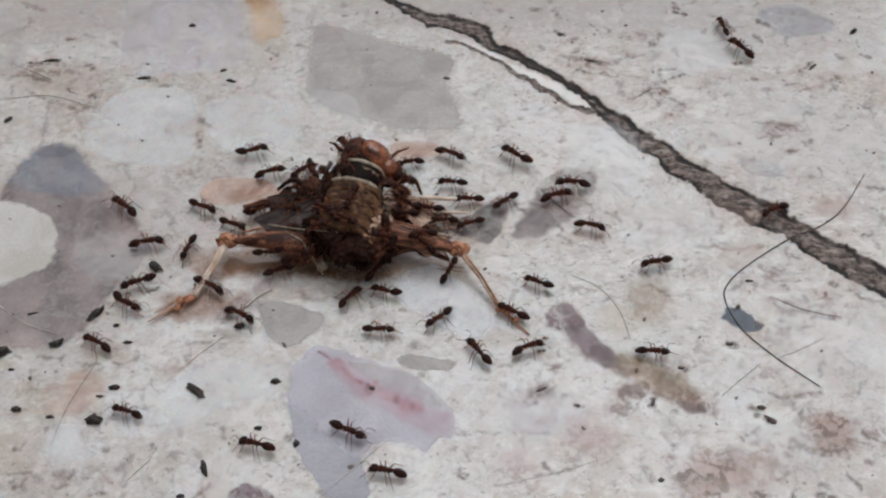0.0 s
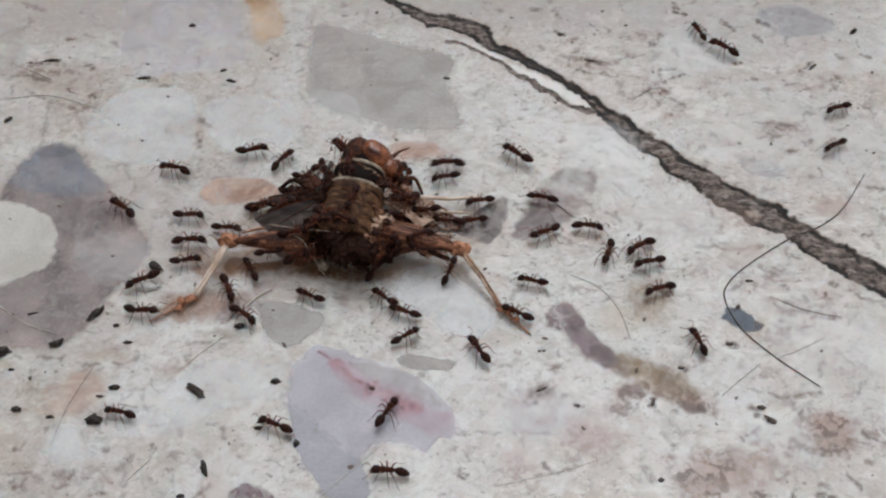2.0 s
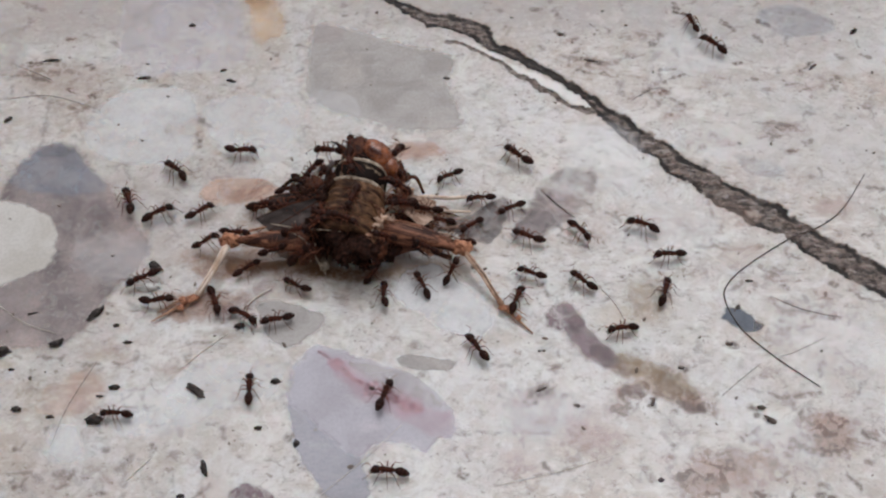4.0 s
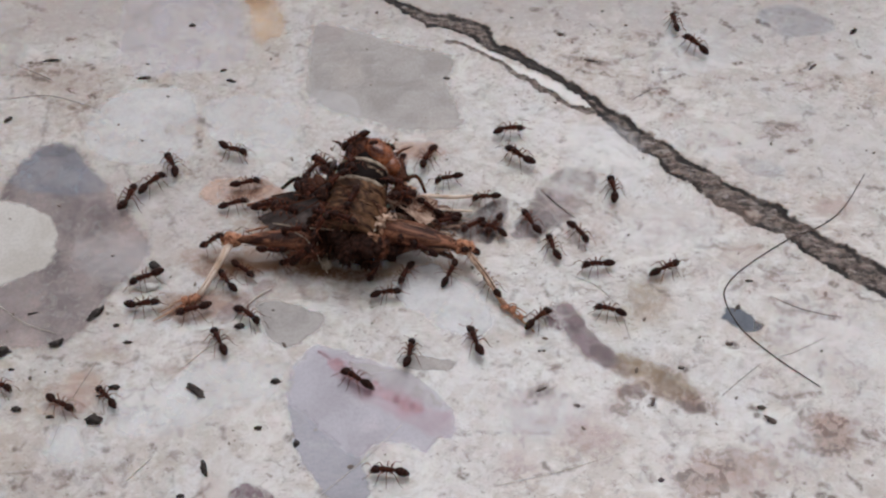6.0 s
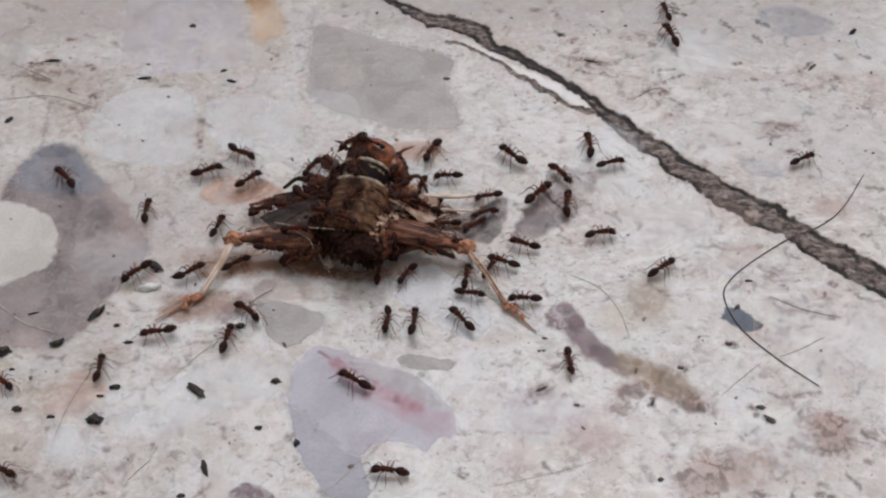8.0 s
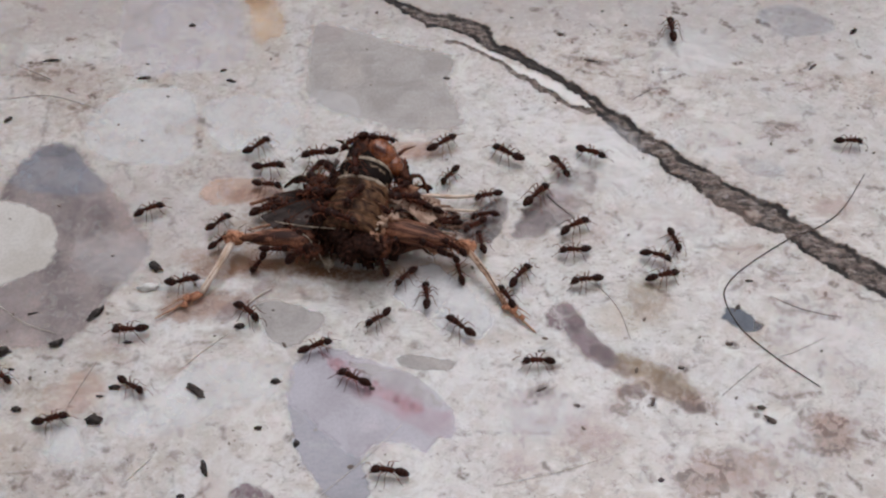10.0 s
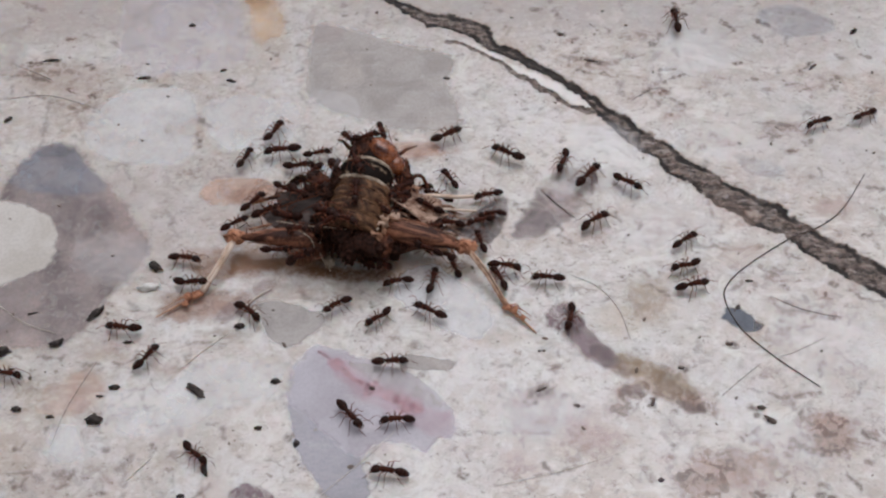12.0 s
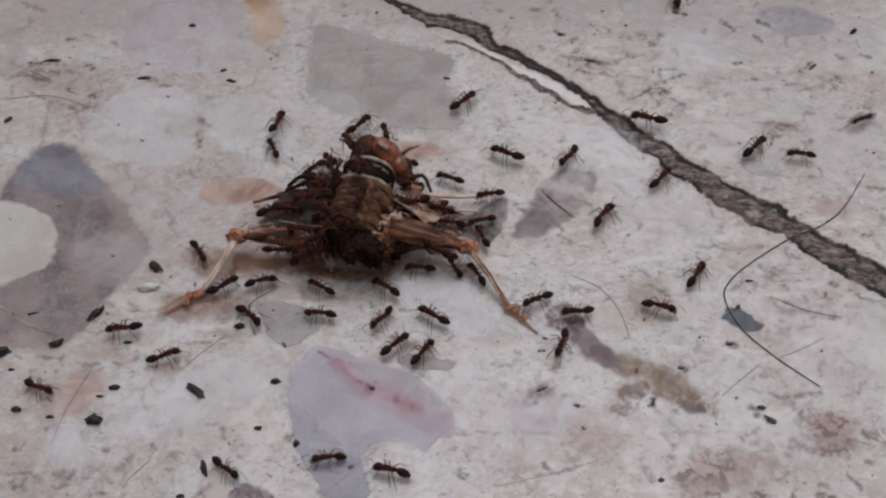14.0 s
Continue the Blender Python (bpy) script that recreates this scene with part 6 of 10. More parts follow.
def motions():
    base = ROOT * MM
    walk(cricket, [(t, Matrix.Translation(base + Vector((x, y, 0)) * MM) @ pose(0, 0, 0, 0, 0, a)) for t, x, y, a in
                   ((0, -0.4, 0, 0), (1.5, -0.3, 0.0, 0), (3.0, -0.2, 0.05, 0.2), (5.5, 0.1, 0.2, 0.3), (6.5, 0.2, 0.25, 0.3), (8, 0.35, 0.3, 0.2),
                    (10.5, 0.4, 0.4, -0.3), (12, 0.5, 0.45, -0.5), (14, 0.7, 0.5, -0.8))])
    march(0.97, (0, -24.9, 15.8, 19), (0.5, -24.9, 15.8, 19), (1, -24.9, 15.8, 19), (1.5, -24.9, 15.5, 23), (2, -24.9, 15.9, 16), (2.5, -25.8, 16.7, -13), (3, -25.9, 15.8, 5), (5.5, -27.4, 15.8, -15), (6, -27.5, 16.0, -20), (6.5, -27.5, 16.0, -21), (7, -27.7, 16.2, -23), (7.5, -27.5, 15.9, -25), (8, -26.4, 15.5, -26), (9.27, -25.2, 16.1, 15), (10.5, -24.0, 16.7, 55), (11, -24.0, 16.7, 55), (11.5, -24.0, 16.7, 58), (12, -22.3, 19.3, 65), (12.5, -22.5, 20.9, 85), (13, -22.1, 20.7, 78), (13.5, -22.1, 20.8, 63), (14, -22.0, 21.0, 75))
    march(0.93, (0, -22.3, 12.2, 15), (0.5, -22.3, 12.1, 13), (1, -22.1, 12.0, 16), (1.5, -21.5, 12.1, 6), (2, -20.9, 14.3, 50), (2.5, -16.1, 17.2, 28), (2.73, -13.6, 15.7, -14, 1.9, -8, -1), (3, -11.1, 14.3, -55, 3.8, -17, -3), (5.5, -11.5, 10.8, -114, 6.8, 7, 40), (6, -10.5, 11.1, -147, 7.2, 14, 15), (6.5, -10.7, 11.6, -137, 6.9, 14, 30), (7, -10.3, 11.5, -181, 6.6, 25, 6), (7.5, -11.6, 13.7, -234, 3.8, 20, -5), (7.73, -11.2, 12.3, -193, 5.4, 20, 6), (8, -10.8, 11.0, -152, 7.0, 20, 18), (10.5, -10.6, 10.9, -146, 7.1, 15, 17), (11, -10.8, 11.0, -163, 6.9, 24, 12), (11.5, -10.6, 10.9, -146, 7.1, 15, 17), (11.73, -11.1, 12.5, -192, 5.4, 16, 6), (12, -11.7, 14.2, -239, 3.8, 18, -5), (12.5, -11.2, 14.1, -232, 3.8, 16, 2), (13, -11.4, 14.8, -233, 3.8, 17, 3), (13.5, -11.5, 14.4, -235, 3.8, 18, -1), (14, -11.7, 13.9, -241, 3.8, 17, -5))
    march(1.04, (0, -39.9, 6.3, 143), (0.5, -39.2, 6.5, 142), (1, -39.7, 6.9, 141), (1.5, -39.6, 6.9, 137), (2, -40.1, 6.1, 143), (2.5, -40.4, 6.5, 140), (3, -40.1, 7.0, 136), (5.5, -39.4, 7.4, 79), (6, -39.7, 7.7, 77), (6.5, -39.9, 7.7, 77), (7, -40.4, 7.2, 94), (7.5, -44.7, 8.7, 145), (8, -48.4, 11.2, 136), (9.53, -66.9, 12.0, 178), (14, -66.9, 12.0, 178))
    march(0.91, (0, -30.3, 6.3, -24), (0.5, -30.4, 6.4, -16), (1, -30.3, 6.1, -13), (1.5, -30.9, 5.0, 16), (2, -31.8, 4.9, -2), (2.5, -31.1, 4.8, 17), (3, -30.7, 4.8, 38), (5.5, -28.5, 9.0, 25), (6, -25.2, 10.2, 14), (6.5, -25.4, 10.3, 9), (7, -25.3, 10.7, 34), (7.5, -25.1, 11.2, 49), (8, -24.9, 10.9, 42), (10.5, -21.5, 9.8, -12), (11, -20.8, 9.3, -9), (11.5, -23.0, 7.7, 35), (12, -23.9, 7.1, 50), (12.5, -25.1, 10.1, 89), (13, -23.3, 8.8, 42), (13.5, -21.0, 7.1, 19), (14, -21.2, 6.0, 30))
    march(0.87, (0, -26.2, 3.5, -24), (0.5, -26.2, 3.0, -8), (1, -26.1, 3.0, -7), (1.5, -26.0, 2.7, 7), (2, -26.9, 2.9, -7), (2.5, -27.4, 2.4, 13), (3, -24.2, -1.1, -21, 3.3, 1, 19), (5.5, -27.3, 5.9, 19), (6, -26.4, 6.8, 18), (6.5, -25.0, 6.5, 0), (7, -23.2, 5.2, -23, 1.0, -20, 9), (7.5, -23.1, 5.0, -11, 1.0, -22, -4), (8, -22.4, 4.9, -15, 1.2, -26, 2), (10.5, -21.5, 4.7, -19, 1.4, -29, 6), (11, -21.7, 4.8, -9, 1.4, -28, -6), (11.5, -22.4, 6.6, 27), (12, -20.1, 9.3, -32), (12.5, -19.4, 9.5, 0), (13, -19.3, 9.5, 5), (13.5, -18.5, 9.5, 14), (14, -18.3, 9.7, 27))
    march(1.00, (0, -36.4, 0.6, 6), (0.5, -36.3, 0.9, 20), (1, -34.4, 1.6, 30), (1.5, -31.4, 1.1, 10), (2, -31.2, 0.9, -2), (2.5, -32.2, 0.7, -4), (3, -33.4, 1.2, 22), (5.5, -37.6, 10.5, 35), (6, -37.2, 10.3, 44), (6.5, -37.1, 11.0, 34), (7, -38.5, 12.2, -20), (7.43, -11.5, -1.5, -27, 2.3, 0, 0), (14, -11.5, -1.5, -27, 2.3, 0, 0))
    march(0.87, (0, -31.2, -0.2, -106), (0.5, -31.6, -3.3, -94), (1, -31.9, -4.9, -109), (1.5, -31.7, -4.1, -114), (1.73, -31.5, -3.2, -51), (2, -31.2, -2.2, 11), (2.5, -31.4, -1.5, 20), (3, -27.9, -0.6, 2, 1.5, -40, -7), (5.5, -29.7, 0.3, 42), (6, -27.5, -0.6, 7, 1.7, -36, -12), (6.5, -27.0, 1.6, 36), (7, -27.6, 1.5, 35), (7.5, -26.4, 2.5, 32), (8, -28.0, 3.2, 75), (10.5, -27.8, 4.1, 42), (11, -27.6, 8.1, 50), (11.5, -26.9, 13.2, 73), (12, -25.7, 14.6, 69), (12.5, -24.9, 15.3, 56), (13, -21.6, 16.9, 28), (13.5, -19.7, 15.2, 34), (13.73, -20.9, 15.7, 75), (14, -22.2, 16.3, 115))
    march(0.99, (0, -36.5, -5.5, -157), (0.5, -36.5, -5.6, -153), (1, -36.5, -5.6, -152), (1.5, -36.3, -5.2, -149), (2, -36.0, -5.2, -150), (2.5, -36.0, -5.4, -155), (3, -36.0, -4.9, -149), (5.5, -36.0, -5.0, -151), (6, -35.6, -4.8, -152), (6.5, -35.2, -4.8, -153), (7, -35.9, -5.0, -165), (7.5, -36.6, -4.5, -151), (8, -37.0, -4.0, -136), (8.7, -28.8, -2.9, -88, 0.8, 0, 0), (9.4, -20.5, -1.7, -40, 1.5, 0, 0), (10.07, -12.3, -0.5, 8, 2.3, 0, 0), (14, -12.3, -0.5, 8, 2.3, 0, 0))
    march(0.96, (0, -37.5, -8.5, -29), (0.5, -35.8, -9.6, 2), (1, -35.6, -10.3, -15), (1.5, -35.2, -10.2, -7), (2, -35.5, -9.7, 0), (2.5, -34.3, -8.3, 33), (3, -32.7, -7.6, 29), (5.5, -36.0, -9.4, -10), (6, -35.5, -8.8, 11), (6.5, -32.6, -7.5, 29), (7, -31.7, -7.1, 39), (7.5, -31.6, -5.3, 52), (8, -30.5, -4.0, 39), (10.5, -31.3, -5.6, 16), (11, -30.9, -5.1, 17), (11.5, -30.9, -5.3, 20), (12, -30.2, -5.6, 4), (12.5, -28.9, -6.1, -10), (13, -27.2, -6.6, 4), (13.5, -27.0, -6.5, -2), (14, -26.2, -6.1, 40))
    march(0.97, (0, -27.9, -5.9, -34), (0.5, -27.8, -6.2, -31), (1, -27.6, -6.6, -26), (1.5, -26.0, -7.2, -31), (2, -25.6, -6.3, -69), (2.5, -26.3, -6.0, -64), (3, -25.9, -7.0, -24), (4.27, -27.4, -8.3, -91), (5.5, -28.8, -9.6, -158), (6, -29.3, -9.5, -163), (6.5, -29.1, -10.5, -141), (7, -30.0, -11.4, -140), (7.5, -31.7, -12.5, -141), (8, -33.1, -12.7, -171), (10.5, -36.7, -12.3, -178), (11, -37.0, -12.2, -178), (11.5, -37.4, -12.1, -187), (12, -37.2, -12.1, -188), (12.5, -37.0, -12.1, -199), (13, -37.0, -12.1, -195), (13.5, -37.0, -12.3, -174), (14, -37.1, -12.2, -174))
    march(0.95, (0, -23.8, -10.1, -34), (0.5, -23.7, -10.1, -35), (1, -23.6, -9.8, -42), (1.5, -23.7, -10.1, -38), (2, -23.4, -10.1, -43), (2.5, -23.5, -10.1, -40), (3, -23.7, -10.1, -38), (5.5, -22.8, -10.5, -37), (6, -22.9, -10.1, -42), (6.5, -23.1, -9.7, -43), (7, -23.2, -9.5, -51), (7.5, -23.0, -9.5, -48), (8, -23.0, -9.6, -46), (10.5, -23.0, -9.6, -46), (11, -22.9, -9.6, -44), (11.5, -23.0, -9.6, -46), (12, -22.9, -9.6, -45), (12.5, -22.7, -9.7, -40), (13, -22.8, -9.9, -45), (13.5, -22.8, -10.0, -44), (14, -22.7, -10.2, -47))
    march(0.92, (0, -39.8, -14.1, 154), (0.5, -41.4, -14.2, 174), (1, -43.2, -14.8, 188), (1.5, -46.2, -14.6, 176), (1.8, -59.9, -14.0, 178), (2.93, -59.2, -16.5, 118), (4.07, -58.6, -18.9, 58), (5.2, -57.9, -21.3, -2), (5.5, -43.3, -21.8, -54), (6, -42.6, -22.2, -26), (6.27, -43.4, -22.7, -73), (6.5, -44.1, -23.1, -119), (7, -45.1, -27.2, -108), (7.27, -46.3, -28.9, -67), (7.5, -47.5, -30.6, -27), (8, -47.4, -30.3, -26), (10.5, -41.7, -23.1, 22), (11, -40.1, -22.3, 16), (11.5, -37.4, -19.9, 39), (12, -33.8, -16.1, 58), (12.5, -32.6, -15.7, 42), (13, -32.7, -15.4, 54), (13.5, -32.2, -15.5, 38), (14, -31.9, -16.0, 24))
    march(0.86, (0, -34.9, -23.2, 163), (0.5, -34.8, -23.4, 170), (1, -34.6, -23.6, 178), (1.5, -34.9, -23.8, 197), (2, -35.7, -23.3, 170), (2.5, -35.9, -23.9, 191), (3, -36.0, -23.7, 186), (5.5, -36.3, -22.8, 159), (6, -37.5, -21.3, 137), (6.5, -39.6, -19.9, 136), (7, -39.1, -18.8, 116), (7.5, -38.4, -17.0, 85), (8, -39.0, -17.5, 89), (9.27, -36.3, -19.2, 22), (10.5, -33.6, -20.9, -44), (11, -30.9, -22.8, -24), (11.5, -28.5, -25.5, -41), (12, -26.8, -28.4, -40), (12.5, -26.1, -28.1, -20), (13, -24.0, -29.0, -3), (13.5, -22.9, -29.4, -12), (14, -23.3, -30.2, -35))
    march(0.94, (0, -20.2, -27.3, 167), (0.5, -18.6, -27.2, 181), (1, -17.4, -27.1, 192), (1.5, -17.7, -25.7, 190), (2, -18.4, -24.9, 159), (2.5, -19.8, -23.7, 129), (3, -20.1, -23.2, 79), (5.5, -25.2, -14.6, 122), (6, -25.8, -13.9, 119), (6.5, -26.3, -13.7, 124), (7, -26.4, -13.5, 129), (7.5, -26.0, -13.9, 116), (8, -25.0, -13.5, 80), (10.5, -12.6, -14.8, 21), (11, -11.3, -14.4, 18), (11.5, -9.4, -15.3, -6), (12, -6.0, -16.7, 2), (12.5, -2.8, -15.8, 28), (13, -2.2, -15.4, 39), (13.5, -2.3, -15.1, 44), (14, -2.3, -15.4, 54))
    march(0.97, (0, -10.4, -25.6, -26), (0.5, -9.6, -27.0, -52), (1, -6.9, -25.0, 17), (1.5, -6.7, -24.9, 25), (2, -6.2, -23.3, 58), (2.5, -6.1, -23.0, 56), (3, -4.9, -22.4, 29), (4.27, -7.3, -20.7, 87), (5.5, -9.7, -19.0, 146), (6, -9.7, -19.0, 146), (6.5, -9.9, -18.9, 150), (7, -9.9, -18.9, 154), (7.5, -10.0, -18.9, 155), (8, -10.0, -19.2, 148), (10.5, -10.0, -18.9, 153), (11, -9.8, -18.9, 151), (11.27, -9.9, -20.2, 200), (11.5, -10.0, -21.5, 249), (12, -10.3, -23.6, 309), (12.27, -9.3, -23.6, 346), (12.5, -8.3, -23.7, 382), (13, -8.5, -23.3, 384), (13.5, -9.7, -17.6, 442), (14, -5.5, -14.4, 402))
    march(0.95, (0, -5.9, -30.5, 171), (0.5, -5.7, -30.5, 178), (1, -5.7, -30.5, 180), (1.5, -5.7, -30.5, 180), (2, -5.7, -30.5, 177), (2.5, -5.7, -30.5, 177), (3, -5.7, -30.5, 177), (5.5, -5.7, -30.5, 177), (6, -5.7, -30.5, 177), (6.5, -5.7, -30.5, 177), (7, -5.7, -30.5, 177), (7.5, -5.7, -30.5, 177), (8, -5.7, -30.5, 177), (10.5, -5.7, -30.5, 175), (11, -5.7, -30.5, 175), (11.5, -5.7, -30.5, 175), (12, -5.7, -30.5, 175), (12.5, -5.7, -30.5, 173), (13, -5.7, -30.5, 173), (13.5, -5.7, -30.5, 173), (14, -5.5, -30.4, 168))
    march(0.86, (0, -11.1, -7.6, 45), (0.5, -11.8, -6.9, 109), (1, -11.6, -6.9, 109), (1.5, -11.8, -7.2, 78), (1.73, -13.8, -7.3, 115), (2, -15.8, -7.5, 152), (2.5, -16.4, -7.5, 146), (3, -16.6, -7.6, 136), (5.5, -18.1, -2.5, 168, 1.2, 22, -52), (6, -17.7, -3.1, 168, 1.6, 31, -25), (6.5, -17.9, -2.6, 170, 1.3, 23, -48), (7, -18.0, -2.7, 172, 1.2, 20, -50), (7.5, -17.3, -2.6, 168, 1.7, 37, -44), (8, -17.5, -2.7, 174, 1.7, 37, -40), (10.5, -22.3, -2.2, 200, 1.4, 55, -44), (11, -22.1, -1.9, 176, 1.9, 60, -51), (11.5, -21.3, -1.9, 174, 2.8, 24, -86), (11.6, -18.5, -1.4, 119, 2.6, 16, -57), (11.7, -15.6, -0.9, 65, 2.5, 8, -29), (11.8, -12.7, -0.4, 10, 2.3, 0, 0), (12.27, -13.0, -0.4, 63, 2.3, 0, 0), (12.73, -13.3, -0.4, 117, 2.3, 0, 0), (13.2, -13.5, -0.4, 170, 2.3, 0, 0), (13.33, -21.1, 1.0, 205, 1.1, 0, 0), (13.5, -28.6, 2.4, 241), (14, -29.8, -0.7, 299))
    march(0.86, (0, -6.8, -6.8, 161), (0.5, -7.0, -7.3, 142), (1, -7.1, -7.7, 142), (1.5, -7.1, -7.9, 135), (2, -7.0, -7.7, 138), (2.5, -7.1, -7.4, 142), (3, -7.1, -7.3, 134), (4.27, -7.0, -7.2, 75), (5.5, -6.8, -7.2, 16), (6, -6.8, -7.0, 6), (6.5, -7.1, -8.0, -42), (7, -6.9, -9.3, -100), (7.5, -6.7, -10.8, -95), (8, -6.5, -10.9, -100), (10.5, -7.6, -10.7, -149), (11, -7.2, -10.8, -148), (11.5, -7.0, -10.7, -139), (12, -7.5, -10.6, -146), (12.5, -7.6, -10.7, -147), (13, -7.5, -10.7, -148), (13.5, -7.1, -10.7, -133), (14, -7.1, -10.7, -135))
    march(0.86, (0, -7.5, -12.3, -2), (0.5, -4.8, -13.6, -21), (1, -4.8, -13.4, -16), (1.5, -4.4, -12.7, 35), (2, -4.3, -13.2, 34), (2.5, -2.8, -12.9, 21), (2.73, -2.6, -10.5, 72), (3, -2.4, -8.0, 123), (5.5, -2.4, -3.4, 122, 1.2, -43, -27), (5.8, -13.0, 1.4, 155, 2.3, 0, 0), (6.27, -12.8, 0.8, 215, 2.3, 0, 0), (6.73, -12.6, 0.2, 275, 2.3, 0, 0), (7.2, -12.4, -0.4, 335, 2.3, 0, 0), (7.5, -0.9, -5.8, 281), (8, 3.2, -7.1, 351), (8.83, 5.0, -7.3, 402), (9.67, 6.8, -7.5, 454), (10.5, 8.6, -7.7, 505), (11, 8.8, -7.7, 502), (11.5, 8.1, -6.8, 477), (12, 6.8, -4.8, 479), (12.5, 6.2, -3.4, 507), (13, 3.6, -5.3, 520), (13.5, 3.8, -5.1, 502), (14, 4.1, -4.2, 484))
    march(0.90, (0, -0.4, -10.6, -142), (0.5, -0.9, -10.6, -157), (1, -2.9, -10.5, -180), (1.5, -4.2, -9.6, -206), (2, -4.5, -9.8, -203), (2.5, -11.9, -9.8, -198), (3, -16.7, -11.5, -168), (5.5, -22.6, -7.2, -175), (6, -25.9, -5.3, -236), (6.5, -28.7, -4.2, -209), (7, -30.6, -2.7, -224), (7.5, -36.5, 2.9, -216), (8, -37.3, 5.7, -275), (9.27, -37.0, 5.8, -318), (10.5, -36.7, 5.9, -360), (11, -32.3, 0.5, -387), (11.5, -31.5, -2.7, -395), (12, -31.4, -1.8, -372), (12.5, -31.0, -2.7, -365), (13, -28.4, -3.3, -357), (13.5, -23.5, -4.7, -356), (14, -21.8, -5.3, -349))
    march(0.96, (0, 4.1, -15.4, 125), (0.5, 4.1, -15.4, 124), (1, 4.2, -15.4, 123), (1.5, 4.1, -15.3, 123), (2, 4.1, -15.1, 120), (2.5, 4.3, -15.3, 124), (3, 4.2, -15.1, 123), (5.5, 3.7, -14.5, 117), (6, 3.7, -13.9, 108), (6.5, 3.4, -12.5, 114), (7, 2.2, -11.4, 117), (7.5, 1.6, -10.2, 125), (8, 2.2, -10.9, 128), (10.5, 1.9, -11.9, 145), (11, 0.4, -11.1, 152), (11.5, -0.4, -10.4, 140), (12, -1.5, -9.7, 151), (12.5, -1.2, -10.2, 152), (13, -1.0, -10.5, 156), (13.5, -1.0, -10.5, 156), (14, -1.1, -10.4, 145))
    march(0.92, (0, 9.7, -14.7, 16), (0.5, 13.7, -10.4, 57), (1, 17.6, -4.4, 48), (1.5, 20.8, -2.1, 48), (1.67, 20.7, -1.7, -6), (1.83, 20.5, -1.2, -60), (2, 20.3, -0.8, -114), (2.5, 21.4, -6.3, -106), (2.73, 20.1, -7.0, -142), (3, 18.8, -7.6, -178), (4.27, 16.3, -4.4, -236), (5.5, 13.7, -1.2, -294), (6, 13.4, -0.1, -257), (6.5, 14.3, -0.0, -285), (6.73, 13.8, -0.8, -237), (7, 13.3, -1.6, -189), (7.5, 11.1, -0.0, -203), (8, 10.0, 0.3, -202), (10.5, 16.9, -1.6, -156), (11, 16.0, -4.6, -117), (11.5, 15.7, -7.9, -111), (12, 15.0, -10.4, -107), (12.5, 14.1, -10.9, -138), (13, 14.1, -11.7, -132), (13.5, 13.9, -11.7, -128), (14, 13.8, -14.1, -114))
    march(0.94, (0, 8.2, -9.8, 149), (0.5, 8.5, -10.0, 153), (1, 8.8, -10.1, 153), (1.5, 8.6, -9.8, 155), (2, 8.7, -10.0, 151), (2.5, 8.5, -10.1, 148), (3, 7.9, -8.0, 114), (4.27, 8.9, -8.0, 53), (5.5, 10.0, -8.1, -7), (6, 11.1, -10.7, 39), (6.27, 10.8, -9.4, 97), (6.5, 10.5, -8.0, 155), (7, 8.9, -4.4, 126), (7.5, 6.9, -1.9, 143), (8, 7.3, -2.4, 158), (8.83, 8.1, -3.2, 111), (9.67, 8.8, -4.0, 64), (10.5, 9.6, -4.8, 17), (11, 7.2, -3.7, -27), (11.5, 7.3, -3.4, -18), (12, 7.5, -3.0, -13), (12.5, 9.5, -7.6, 12), (13, 16.0, -7.4, -20), (13.5, 21.3, -6.1, 6), (14, 25.5, -9.0, -20))
    march(0.86, (0, 11.4, -5.5, 156), (0.5, 11.2, -5.4, 158), (1, 10.9, -5.4, 168), (1.5, 10.8, -5.4, 168), (2, 10.7, -5.3, 165), (2.5, 10.8, -5.3, 166), (3, 10.8, -5.2, 162), (5.5, 7.8, -2.7, 142), (6, 5.8, -6.1, 117), (6.5, 5.8, -3.8, 106), (7, 5.5, -3.2, 100), (7.5, 5.9, -4.7, 105), (8, 5.7, -3.2, 58), (10.5, 4.6, 0.8, 104), (11, 4.6, 0.8, 104), (11.5, 4.6, 0.8, 104), (12, 4.6, 0.8, 104), (12.5, 4.6, 1.6, 104), (13, 4.8, 1.6, 110), (13.5, 4.8, 1.6, 110), (14, 4.8, 1.6, 110))
    march(0.91, (0, 18.3, 3.3, -19), (0.5, 18.3, 3.3, -19), (1, 18.3, 3.4, -9), (1.5, 18.0, 3.1, -8), (2, 18.0, 3.2, -13), (2.5, 17.1, 2.9, -46), (3, 17.2, 2.5, -53), (5.5, 16.6, 2.7, -61), (6, 16.8, 2.3, -61), (6.5, 16.9, 2.4, -53), (7, 17.3, 2.1, -42), (7.5, 18.3, 2.0, -21), (8, 19.5, 2.1, 4), (10.5, 26.5, -1.8, -50), (11, 25.0, -0.7, -107), (11.5, 26.3, -3.6, -157), (12, 29.4, -3.0, -165), (12.5, 22.1, -8.3, -148), (13, 19.7, -9.0, -178), (13.5, 18.8, -9.6, -176), (14, 15.8, -9.8, -178))
